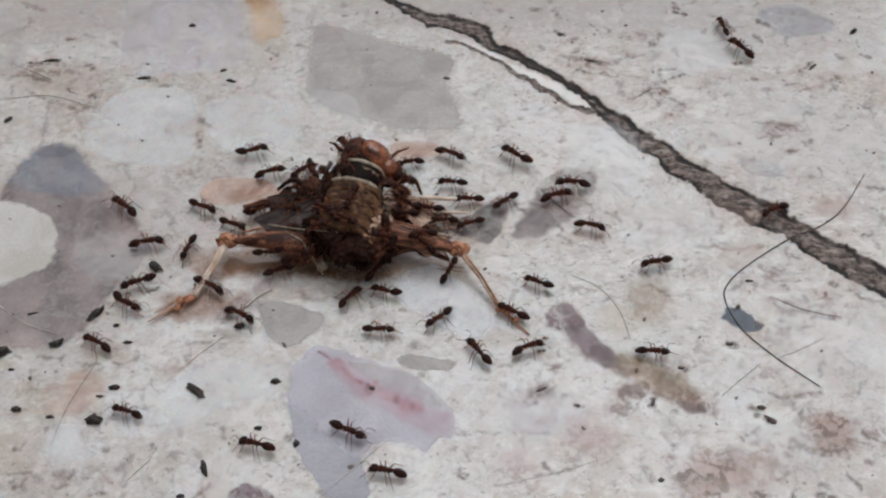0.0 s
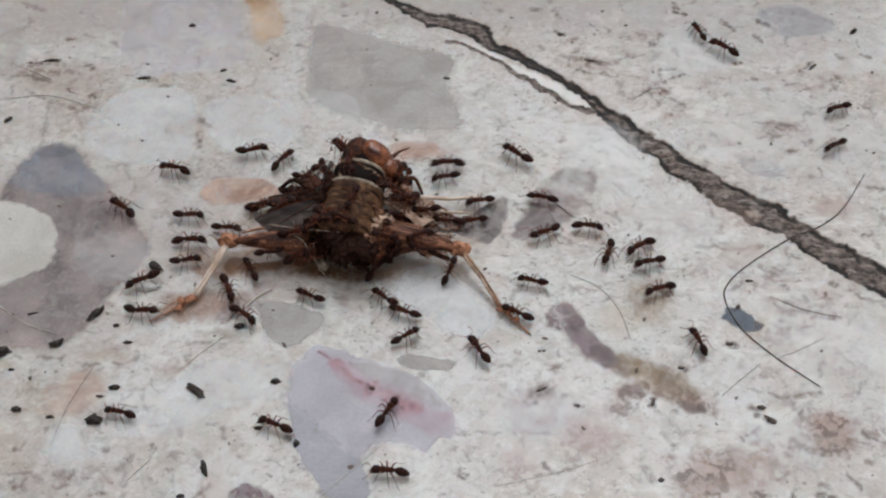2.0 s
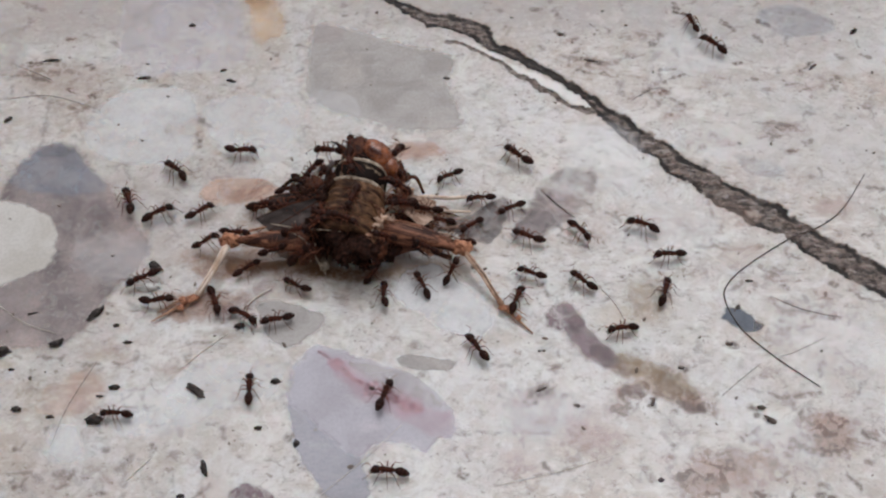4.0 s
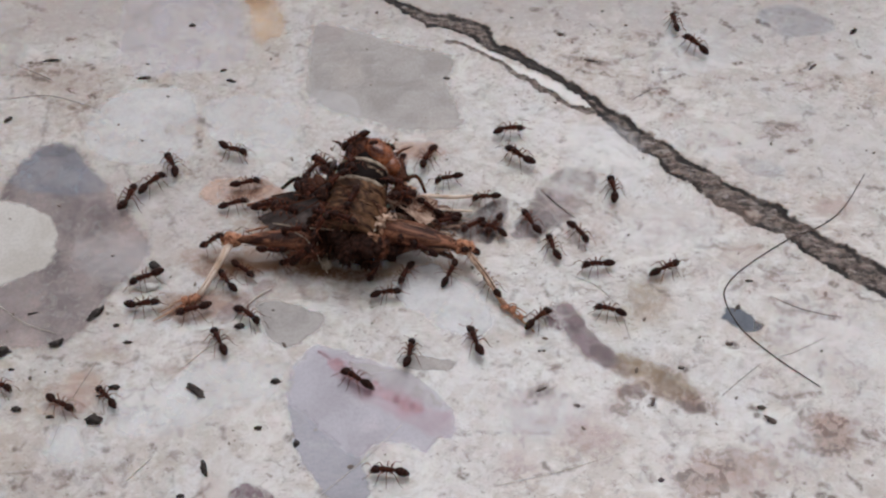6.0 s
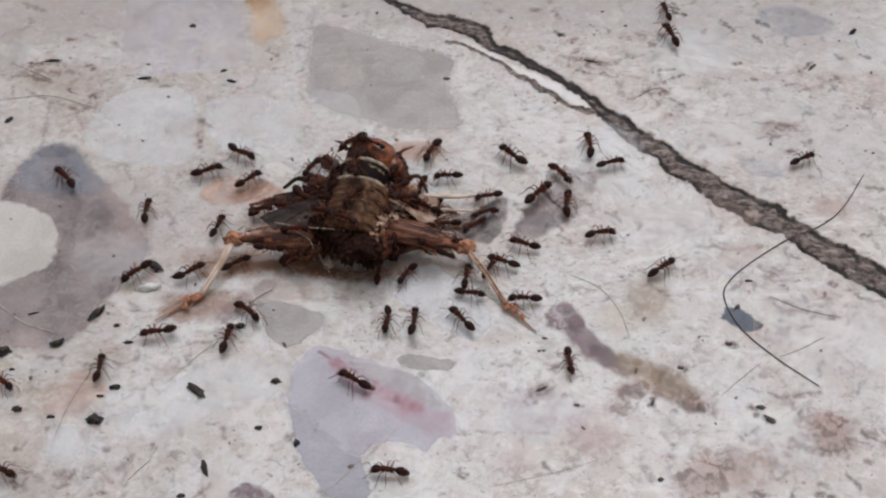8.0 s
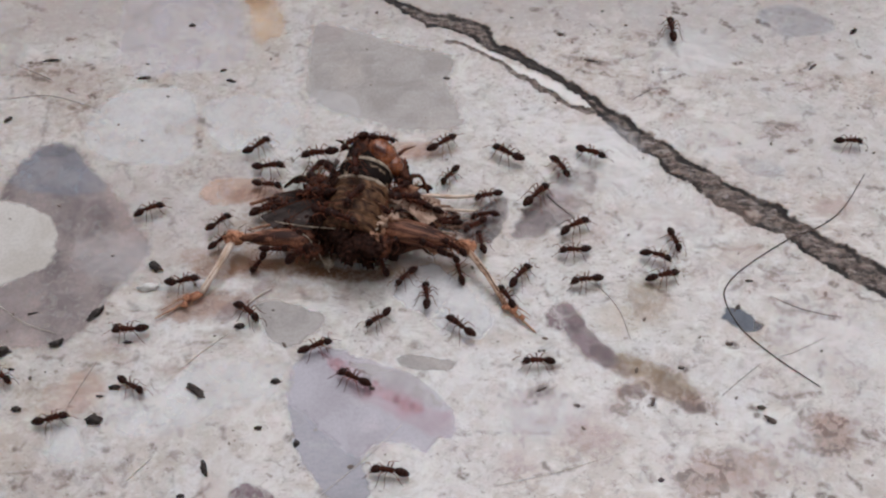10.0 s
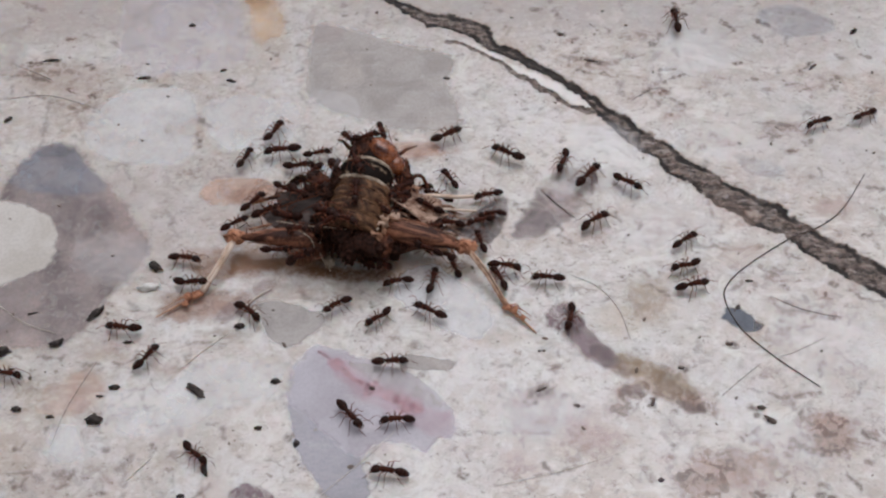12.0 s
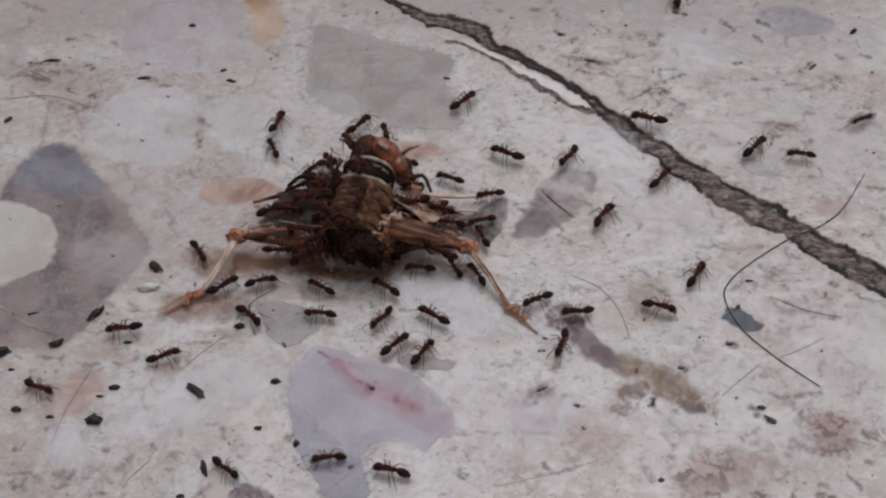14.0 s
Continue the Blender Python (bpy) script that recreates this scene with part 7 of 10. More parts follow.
    march(0.92, (0, 25.9, -2.4, -166), (0.5, 25.9, -2.5, -167), (1, 25.8, -2.5, -167), (1.5, 25.8, -2.5, -165), (2, 25.1, -2.4, -165), (2.5, 27.4, -1.9, -145), (3, 28.0, -1.9, -154), (5.5, 22.6, -0.1, -188), (6, 18.8, -2.8, -173), (6.5, 18.7, -6.0, -140), (7, 14.3, -4.2, -194), (7.5, 10.3, -5.2, -184), (8, 9.7, -7.9, -180), (10.5, 20.3, -4.7, -168), (11, 22.3, -4.5, -172), (11.5, 20.1, -2.7, -165), (12, 12.6, -4.8, -182), (12.5, 12.2, -4.1, -121), (12.73, 11.9, -3.9, -81), (13, 11.5, -3.8, -40), (13.5, 12.4, -7.9, -62), (13.73, 11.8, -8.0, -108), (14, 11.2, -8.0, -155))
    march(0.88, (0, 24.0, -15.3, -6), (0.5, 27.6, -14.8, -0), (1, 34.1, -15.9, -10), (1.5, 32.7, -14.8, 16), (1.73, 31.1, -14.3, 64), (2, 29.5, -13.9, 111), (2.5, 27.2, -12.6, 137), (3, 24.4, -12.4, 159), (5.5, 20.0, -10.3, 206), (6, 19.7, -9.5, 167), (6.5, 16.4, -9.4, 171), (7, 13.0, -11.5, 222), (7.5, 13.6, -13.4, 222), (8, 14.4, -16.5, 275), (9.27, 11.7, -16.6, 223), (10.5, 8.9, -16.6, 172), (11, 2.2, -19.6, 201), (11.5, -2.2, -23.2, 205), (12, -5.0, -24.2, 186), (12.5, -4.3, -23.5, 203), (13, -2.7, -23.3, 214), (13.5, -5.7, -27.2, 208), (14, -12.3, -28.9, 189))
    march(0.95, (0, 1.0, 15.4, -31), (0.5, 2.8, 13.6, -40), (0.67, -4.9, 6.5, -89, 1.1, 0, 0), (0.8, -12.7, -0.6, -138, 2.3, 0, 0), (2.23, -12.8, -0.6, -197, 2.3, 0, 0), (3.7, -12.9, -0.5, -256, 2.3, 0, 0), (5.13, -13.0, -0.5, -315, 2.3, 0, 0), (5.5, 5.2, 18.1, -352), (6, 8.7, 19.7, -357), (6.5, 17.7, 19.9, -337), (7, 15.2, 18.5, -370), (7.27, 13.2, 17.6, -422), (7.5, 11.2, 16.7, -473), (8, 15.2, 12.0, -418), (10.5, 15.3, 13.3, -428), (11, 15.4, 13.3, -435), (11.5, 15.3, 13.8, -469), (12, 15.7, 14.1, -474), (12.5, 16.0, 14.5, -484), (13, 16.0, 15.0, -475), (13.5, 16.3, 15.2, -485), (14, 16.5, 14.9, -492))
    march(0.86, (0, 1.2, 10.4, 175), (0.5, 0.5, 10.4, 157), (1, 0.6, 11.0, 187), (1.5, 0.7, 11.0, 180), (2, 0.3, 11.3, 195), (2.5, 0.9, 10.6, 164), (3, 0.9, 11.6, 212), (5.5, 0.7, 11.2, 200), (6, 0.7, 11.1, 198), (6.5, 0.7, 11.1, 190), (7, 0.7, 11.3, 155), (7.5, 1.2, 11.1, 170), (8, 0.6, 11.5, 185), (10.5, 0.9, 11.6, 239), (10.73, 0.8, 11.4, 190), (11, 0.7, 11.3, 142), (11.5, 0.9, 11.8, 180), (12, 0.9, 11.0, 122), (12.5, 0.5, 12.1, 191), (13, 1.1, 11.2, 242), (13.5, 1.3, 11.1, 209), (14, 0.9, 11.1, 160))
    march(0.86, (0, 3.3, 7.6, -180), (0.5, 4.2, 7.6, -162), (1, 4.5, 7.1, -177), (1.5, 4.6, 7.2, -169), (2, 4.7, 7.3, -168), (2.5, 4.8, 7.7, -171), (3, 4.8, 7.8, -174), (5.5, 5.0, 7.7, -173), (6, 5.5, 7.9, -172), (6.5, 5.7, 7.8, -169), (7, 5.6, 7.7, -164), (7.5, 5.6, 7.9, -167), (8, 5.8, 8.1, -165), (10.5, 5.8, 8.2, -164), (11, 5.8, 8.2, -164), (11.5, 5.9, 8.2, -163), (12, 5.8, 8.3, -166), (12.5, 5.8, 8.3, -166), (13, 5.7, 8.2, -163), (13.5, 5.9, 8.4, -170), (14, 6.0, 8.4, -170))
    march(0.90, (0, 7.9, 7.3, -142), (0.5, 9.8, 7.8, -113), (1, 9.7, 7.9, -168), (1.5, 9.4, 8.5, -191), (2, 12.6, 7.8, -192), (2.5, 11.7, 7.6, -180), (3, 10.6, 6.7, -144), (5.5, 6.6, 5.5, -165), (6, 6.4, 3.5, -121), (6.5, 5.2, 2.5, -164), (7, 0.4, 5.7, -128), (7.5, -0.8, 6.4, -113, 0.8, -19, -18), (8, -0.6, 6.2, -99), (9.27, -0.1, 5.3, -145, 0.2, -3, -22), (10.5, 0.5, 4.3, -192, 0.4, -7, -45), (11, 1.9, 4.0, -235, 0.5, -13, 18), (11.5, 0.6, 6.4, -247), (12, -0.6, 8.1, -204), (12.5, 2.0, 5.0, -178, 0.7, -14, -16), (13, 0.5, 5.0, -182, 1.0, -22, -7), (13.5, -0.1, 4.9, -174, 0.9, -22, -24), (14, -0.7, 5.2, -174, 1.2, -27, -12))
    march(1.07, (0, 9.5, 15.0, 141), (0.5, 9.6, 15.1, 138), (1, 9.6, 15.1, 138), (1.5, 9.6, 15.2, 139), (2, 9.6, 15.2, 138), (2.5, 9.6, 15.2, 138), (3, 9.6, 15.1, 135), (5.5, 9.9, 14.9, 135), (6, 9.9, 14.9, 138), (6.5, 9.6, 14.9, 143), (7, 9.2, 15.2, 140), (7.5, 9.2, 15.2, 142), (8, 9.0, 15.0, 133), (10.5, 8.4, 15.3, 149), (11, 8.4, 15.2, 151), (11.5, 8.3, 15.3, 148), (12, 8.4, 15.3, 149), (12.5, 8.3, 15.3, 150), (13, 8.4, 15.1, 149), (13.5, 8.4, 15.2, 150), (14, 8.3, 15.2, 153))
    march(0.98, (0, 14.3, 8.2, 13), (0.5, 14.1, 7.7, -39), (1, 14.7, 5.6, -76), (1.5, 13.7, 3.8, -122), (2, 12.7, 2.2, -158), (2.5, 11.9, 1.4, -152), (3, 11.3, 1.1, -170), (5.5, 10.1, 3.2, -230), (6, 10.9, 3.8, -245), (6.5, 12.0, 3.6, -292), (7, 13.1, 4.1, -313), (7.5, 14.6, 5.7, -302), (8, 15.6, 6.9, -281), (10.5, 16.7, 2.8, -339), (11, 17.6, 4.0, -305), (11.5, 18.3, 3.9, -323), (12, 18.8, 4.1, -329), (12.5, 19.0, 4.6, -304), (13, 19.3, 5.0, -299), (13.5, 19.9, 5.1, -304), (14, 20.0, 5.0, -311))
    march(1.02, (0, 16.6, 10.3, 180), (0.5, 10.7, 10.7, 174), (1, 8.3, 11.4, 166), (1.27, 7.6, 11.8, 211), (1.5, 6.9, 12.3, 256), (2, 0.6, 13.7, 188), (2.3, -12.3, -0.4, 228, 2.3, 0, 0), (3.27, -12.2, -0.4, 171, 2.3, 0, 0), (4.23, -12.1, -0.4, 114, 2.3, 0, 0), (5.2, -12.0, -0.4, 57, 2.3, 0, 0), (5.3, -8.8, 4.6, -0, 1.5, 0, 0), (5.4, -5.5, 9.6, -57, 0.8, 0, 0), (5.5, -2.2, 14.6, -114), (6, -2.0, 14.9, -110), (6.5, -2.5, 13.5, -83), (7, -2.4, 15.1, -84), (7.5, -1.9, 15.2, -113), (8, -1.5, 16.0, -112), (8.83, -0.9, 16.5, -53), (9.67, -0.4, 16.9, 7), (10.5, 0.2, 17.4, 66), (11, -0.1, 17.6, 65), (11.5, -0.1, 17.7, 66), (12, 0.5, 18.6, 31), (12.5, 2.5, 22.4, 63), (13, 3.4, 25.1, 75), (13.5, 2.9, 25.0, 48), (14, 2.8, 24.9, 46))
    march(0.86, (0, 0.8, -3.8, 49, 1.2, -39, 21), (0.5, 0.8, -4.0, 58, 1.2, -36, 16), (1, 0.8, -4.0, 58, 1.2, -36, 16), (1.5, 0.8, -4.0, 58, 1.2, -36, 16), (2, 0.8, -4.0, 58, 1.2, -36, 16), (2.5, 1.0, -4.0, 60, 1.2, -37, 15), (3, 1.2, -4.0, 56, 1.4, -40, 14), (5.5, 0.7, -4.1, 59, 0.8, -27, 20), (6, 0.7, -4.1, 59, 0.8, -27, 20), (6.5, 1.2, -4.0, 57, 1.2, -36, 16), (7, 1.6, -4.0, 63, 1.2, -38, 12), (7.5, 2.4, -4.0, 111, 1.2, -39, -18), (8, 2.8, -4.5, 80), (10.5, 1.9, -3.7, 115, 1.3, -44, -21), (11, 1.9, -3.7, 115, 1.3, -44, -21), (11.5, 1.7, -3.5, 110, 1.0, -41, -22), (12, 1.3, -2.9, 138, 1.5, -62, -38), (12.5, -0.7, -4.8, 152), (13, -1.6, -3.4, 157), (13.5, -2.1, -3.5, 156), (14, -2.8, -3.3, 177))
    march(0.87, (0, 40.1, 40.1, 102), (0.5, 38.8, 38.1, 108), (1, 37.6, 38.5, 112), (1.5, 37.5, 39.8, 106), (2, 36.5, 39.0, 110), (2.5, 36.0, 38.9, 108), (3, 36.1, 39.6, 105), (5.5, 34.2, 41.2, 105), (6, 33.3, 41.0, 94), (6.5, 32.7, 42.2, 96), (7, 33.0, 43.0, 97), (7.5, 32.6, 43.4, 98), (8, 32.4, 43.4, 100), (9.73, 35.0, 64.1, 83), (14, 35.0, 64.1, 83))
    march(1.05, (0, 42.0, 35.4, 128), (0.5, 41.8, 34.8, 142), (1, 41.0, 35.5, 144), (1.5, 40.3, 35.6, 135), (2, 39.6, 35.5, 142), (2.5, 38.8, 35.5, 143), (3, 38.7, 35.8, 142), (5.5, 36.4, 36.3, 126), (6, 35.7, 36.2, 129), (6.5, 35.0, 37.1, 116), (7, 34.1, 37.7, 116), (7.5, 33.5, 38.1, 116), (8, 32.5, 38.3, 108), (10.5, 32.7, 40.0, 91), (11, 32.3, 40.5, 92), (11.5, 33.4, 40.5, 90), (12, 33.5, 41.3, 93), (12.5, 34.3, 42.7, 76), (13, 33.9, 43.7, 86), (13.5, 33.6, 45.2, 90), (14, 34.2, 46.6, 88))
    march(0.95, (0, 41.7, 5.9, -151), (0.5, 35.2, 5.2, -169), (1, 31.7, 1.3, -151), (1.5, 30.6, -1.2, -142), (2, 25.9, -6.4, -158), (2.27, 26.0, -7.9, -207), (2.5, 26.1, -9.4, -255), (3, 26.2, -8.8, -258), (4.27, 26.5, -6.2, -298), (5.5, 26.8, -3.5, -338), (6, 26.8, -3.4, -333), (6.5, 26.7, -3.2, -328), (7, 26.7, -3.3, -326), (7.5, 26.7, -3.3, -326), (8, 26.5, -3.3, -324), (10.5, 26.4, -5.1, -349), (11, 28.6, -5.5, -346), (11.5, 29.3, -5.4, -348), (12, 29.8, -5.9, -347), (12.5, 30.8, -5.3, -335), (13, 31.1, -4.6, -324), (13.5, 30.7, -4.0, -303), (14, 30.5, -4.3, -302))
    march(0.87, (0, -22.9, 5.9, 30), (0.5, -24.0, 5.7, 17), (1, -23.9, 5.7, 32), (1.5, -22.9, 6.0, 31), (2, -22.5, 6.3, 23), (2.5, -22.5, 6.3, 23), (3, -22.1, 5.0, -15, 1.2, -28, -6), (5.5, -22.3, 6.2, 23), (6, -20.9, 4.9, -10, 1.5, -32, -14), (6.5, -20.9, 4.7, -28, 1.5, -31, 14), (6.8, -12.5, 0.5, -26, 2.3, 0, 0), (11.7, -12.2, -0.5, -92, 2.3, 0, 0), (12, -12.5, -8.7, -143), (12.5, -13.0, -9.4, -168), (13, -12.8, -9.5, -148), (13.5, -13.9, -9.0, -200), (14, -14.4, -10.0, -180))
    march(0.86, (0, -18.7, 9.5, 19), (0.5, -18.7, 9.3, 10), (1, -18.7, 9.3, 10), (1.5, -18.7, 9.5, 19), (2, -18.8, 9.0, -0), (2.5, -18.8, 9.0, -0), (3, -19.3, 8.8, 8), (5.5, -18.8, 4.3, 10, 2.8, -19, -23), (5.8, -12.6, 0.0, -35, 2.3, 0, 0), (8.5, -12.1, -0.2, -97, 2.3, 0, 0), (11.2, -11.6, -0.4, -158, 2.3, 0, 0), (11.3, -13.1, -1.0, -100, 2.8, -10, 6), (11.4, -14.7, -1.6, -41, 3.4, -21, 12), (11.5, -16.2, -2.3, 18, 3.9, -31, 19), (11.8, -12.6, 0.2, 35, 2.3, 0, 0), (12.1, -12.7, 0.0, 93, 2.3, 0, 0), (12.4, -12.9, -0.2, 151, 2.3, 0, 0), (12.7, -13.0, -0.4, 209, 2.3, 0, 0), (12.8, -14.1, -1.0, 266, 2.8, -10, 6), (12.9, -15.1, -1.6, 322, 3.4, -21, 12), (13, -16.2, -2.3, 378, 3.9, -31, 19), (13.5, -16.2, -2.3, 378, 3.9, -31, 19), (14, -16.2, -2.3, 378, 3.9, -31, 19))
    march(0.86, (0, -16.9, 12.6, -63), (0.5, -16.9, 12.9, -58), (1, -16.8, 13.1, -43), (1.5, -16.8, 13.1, -43), (2, -14.7, 10.1, -68, 3.1, -15, 22), (2.5, -14.4, 9.8, -69, 3.4, -15, 18), (3, -14.4, 9.8, -69, 3.4, -15, 18), (3.83, -14.2, 9.7, -123, 3.5, -4, 9), (4.67, -14.0, 9.5, -178, 3.6, 6, 0), (5.5, -13.9, 9.4, -232, 3.8, 17, -9), (5.73, -13.2, 6.9, -183, 5.5, 15, 5), (6, -12.5, 4.5, -133, 7.3, 14, 19), (6.5, -13.8, 1.8, -132, 6.5, 34, 34), (7, -13.7, 1.4, -123, 6.7, 25, 33), (7.13, -12.9, 0.7, -82, 4.5, 13, 17), (7.3, -12.1, 0.0, -41, 2.3, 0, 0), (9.27, -12.3, 0.0, 13, 2.3, 0, 0), (11.2, -12.5, 0.1, 66, 2.3, 0, 0), (11.5, -8.2, 9.5, 41, 7.0, 24, 27), (12, -9.5, 11.4, 21, 7.3, -1, -5), (12.13, -11.7, 5.8, -45, 4.8, -1, -2), (12.3, -13.9, 0.2, -112, 2.3, 0, 0), (14, -13.9, 0.2, -112, 2.3, 0, 0))
    march(1.12, (0, -11.9, 12.8, 116, 3.8, 18, -7), (0.5, -10.8, 10.0, 144, 6.9, 26, -15), (1, -11.7, 12.9, 116, 3.8, 15, -3), (1.5, -12.7, 13.2, 128, 3.7, 17, -8), (2, -12.3, 12.7, 130, 3.8, 16, -3), (2.5, -13.3, 12.3, 131, 3.6, 18, -10), (3, -13.7, 13.5, 132, 3.2, 19, -16), (4.27, -14.4, 14.1, 176, 1.6, 10, -8), (5.5, -15.2, 14.6, 220), (5.73, -14.9, 12.6, 177, 1.7, 9, -6), (6, -14.6, 10.5, 133, 3.4, 17, -13), (6.5, -13.8, 10.8, 120, 3.4, 20, -17), (7, -13.5, 11.0, 130, 3.5, 55, -20), (7.5, -13.8, 10.1, 118, 3.5, 19, -15), (8, -13.5, 9.9, 123, 3.7, 18, -10), (9.27, -15.1, 12.7, 163, 1.9, 9, -5), (10.5, -16.8, 15.5, 202), (11, -17.8, 14.9, 208), (11.5, -18.6, 14.8, 191), (12, -21.0, 15.8, 190), (12.5, -22.1, 11.8, 246), (13, -22.8, 13.6, 208), (13.13, -17.9, 6.2, 256, 1.1, 0, 0), (13.3, -13.0, -1.1, 304, 2.3, 0, 0), (14, -13.0, -1.1, 304, 2.3, 0, 0))
    march(0.86, (0, -4.3, 13.9, -161), (0.5, -5.5, 11.2, -117, 3.0, -15, -28), (1, -5.5, 10.6, -118, 3.0, -15, -28), (1.5, -5.7, 10.8, -112, 2.8, -16, -33), (2, -5.6, 10.5, -119, 2.7, -48, -42), (2.5, -2.7, 13.6, -163), (3, -4.7, 13.2, -133, 3.2, -16, -21), (5.5, -7.0, 9.7, -106, 6.0, -19, -63), (6, -6.0, 12.0, -97, 2.5, -12, -40), (6.5, -3.4, 11.4, -37), (7, -3.2, 10.9, -103), (7.5, -3.0, 10.0, -119), (8, -2.9, 9.9, -102), (10.5, -3.3, 9.3, -168), (11, -3.1, 9.3, -164), (11.5, -2.7, 9.3, -164), (12, -3.1, 9.3, -149), (12.27, -2.7, 10.0, -195), (12.5, -2.3, 10.7, -241), (12.73, -3.9, 11.0, -197, 1.5, -30, -12), (13, -5.5, 11.3, -152, 3.0, -60, -25), (13.5, -5.3, 11.3, -155, 3.0, -58, -22), (14, -5.1, 11.1, -145, 3.1, -22, -20))
    march(1.01, (0, -5.6, 8.4, -147, 3.2, -54, -25), (0.5, -5.4, 8.5, -139, 2.1, -48, -36), (1, -5.5, 8.6, -133, 2.1, -48, -39), (1.5, -5.8, 8.5, -126, 2.1, -49, -44), (2, -5.8, 8.7, -125, 2.4, -53, -44), (2.5, -5.8, 9.2, -120, 2.5, -51, -45), (3, -5.8, 9.4, -120, 2.6, -53, -45), (5.5, -6.3, 8.0, -119, 3.2, -54, -39), (6, -6.3, 7.6, -114, 3.1, -49, -40), (6.5, -6.5, 8.2, -111, 3.2, -53, -41), (7, -7.0, 8.7, -103, 5.8, -16, -66), (7.5, -7.0, 8.7, -103, 5.8, -16, -66), (8, -6.9, 9.0, -103, 5.7, -16, -68), (9.27, -11.1, 6.1, -158, 5.5, 11, -36), (10.5, -15.2, 3.2, -214, 5.3, 38, -3), (11, -15.3, 3.2, -215, 5.2, 38, 3), (11.5, -17.4, 10.1, -155), (12, -17.5, 10.7, -149), (12.13, -14.9, 5.4, -107, 1.1, 0, 0), (12.3, -12.4, 0.1, -64, 2.3, 0, 0), (14, -12.4, 0.1, -64, 2.3, 0, 0))
    march(0.86, (0, -5.1, 3.8, -146, 2.9, -41, -102), (0.5, -6.2, 2.4, -136, 3.9, -13, -77), (1, -5.9, 2.6, -137, 2.9, -46, -28), (1.5, -5.6, 3.6, -143, 3.2, -41, -93), (2, -5.6, 3.6, -146, 3.3, -40, -84), (2.5, -5.6, 3.6, -146, 3.3, -40, -84), (3, -5.6, 3.1, -140, 2.1, -43, -31), (5.5, -4.7, 4.5, -168, 2.5, -38, -86), (6, -4.4, 4.7, -179, 2.5, -32, -78), (6.5, -6.5, 3.2, -122, 3.5, -30, -95), (7, -3.8, 4.9, -191, 2.5, -35, -49), (7.5, -7.5, 1.7, -154, 4.8, -68, -35), (8, -7.5, 1.7, -154, 4.8, -68, -35), (10.5, -7.5, 1.7, -154, 4.8, -68, -35), (11, -7.5, 1.7, -154, 4.8, -68, -35), (11.5, -7.5, 1.7, -154, 4.8, -68, -35), (12, -7.5, 1.7, -154, 4.8, -68, -35), (12.5, -7.5, 1.7, -154, 4.8, -68, -35), (13, -7.5, 1.7, -154, 4.8, -68, -35), (13.5, -7.5, 1.7, -154, 4.8, -68, -35), (14, -7.5, 1.7, -154, 4.8, -68, -35))
    march(0.86, (0, -2.6, -1.2, -157, 3.7, -11, 10), (0.5, -2.6, -1.2, -147, 3.6, -15, 12), (1, -2.7, -1.3, -154, 3.7, -10, 7), (1.5, -2.8, -1.3, -152, 3.7, -10, 6), (2, -2.9, -1.3, -150, 3.7, -9, 5), (2.5, -2.9, -1.3, -150, 3.7, -9, 5), (3, -4.2, -1.1, -191, 3.9, -6, 4), (5.5, -4.7, -3.4, -148), (6, -4.5, -4.0, -111), (6.27, -3.9, -4.3, -73), (6.5, -3.3, -4.6, -35), (7, -3.6, -4.2, -15), (7.5, -4.3, -4.9, -63), (8, -4.4, -4.2, -120), (10.5, -4.6, -4.8, -131), (11, -5.7, -5.0, -164), (11.5, -5.4, -4.4, -191), (12, -5.4, -5.3, -163), (12.5, -5.6, -2.6, -156, 1.3, 54, -42), (12.8, -12.7, -0.8, -195, 2.3, 0, 0), (14, -12.7, -0.8, -195, 2.3, 0, 0))
    march(0.86, (0, -11.7, -1.2, -27, 7.1, 2, 5), (0.5, -11.7, -1.2, -27, 7.1, 2, 5), (1, -11.7, -1.2, -27, 7.1, 2, 5), (1.5, -11.7, -1.2, -27, 7.1, 2, 5), (2, -11.7, -1.2, -27, 7.1, 2, 5), (2.5, -11.7, -1.2, -27, 7.1, 2, 5), (3, -11.7, -1.2, -27, 7.1, 2, 5), (5.5, -11.7, -1.2, -27, 7.1, 2, 5), (6, -11.7, -1.2, -27, 7.1, 2, 5), (6.5, -11.7, -1.2, -27, 7.1, 2, 5), (7, -11.7, -1.2, -27, 7.1, 2, 5), (7.5, -11.7, -1.2, -27, 7.1, 2, 5), (8, -11.7, -1.2, -27, 7.1, 2, 5), (10.5, -11.7, -1.2, -27, 7.1, 2, 5), (11, -11.7, -1.2, -27, 7.1, 2, 5), (11.5, -11.7, -1.2, -27, 7.1, 2, 5), (12, -11.7, -1.2, -27, 7.1, 2, 5), (12.5, -11.7, -1.2, -27, 7.1, 2, 5), (13, -11.7, -1.2, -27, 7.1, 2, 5), (13.5, -11.7, -1.2, -27, 7.1, 2, 5), (14, -11.7, -1.2, -27, 7.1, 2, 5))
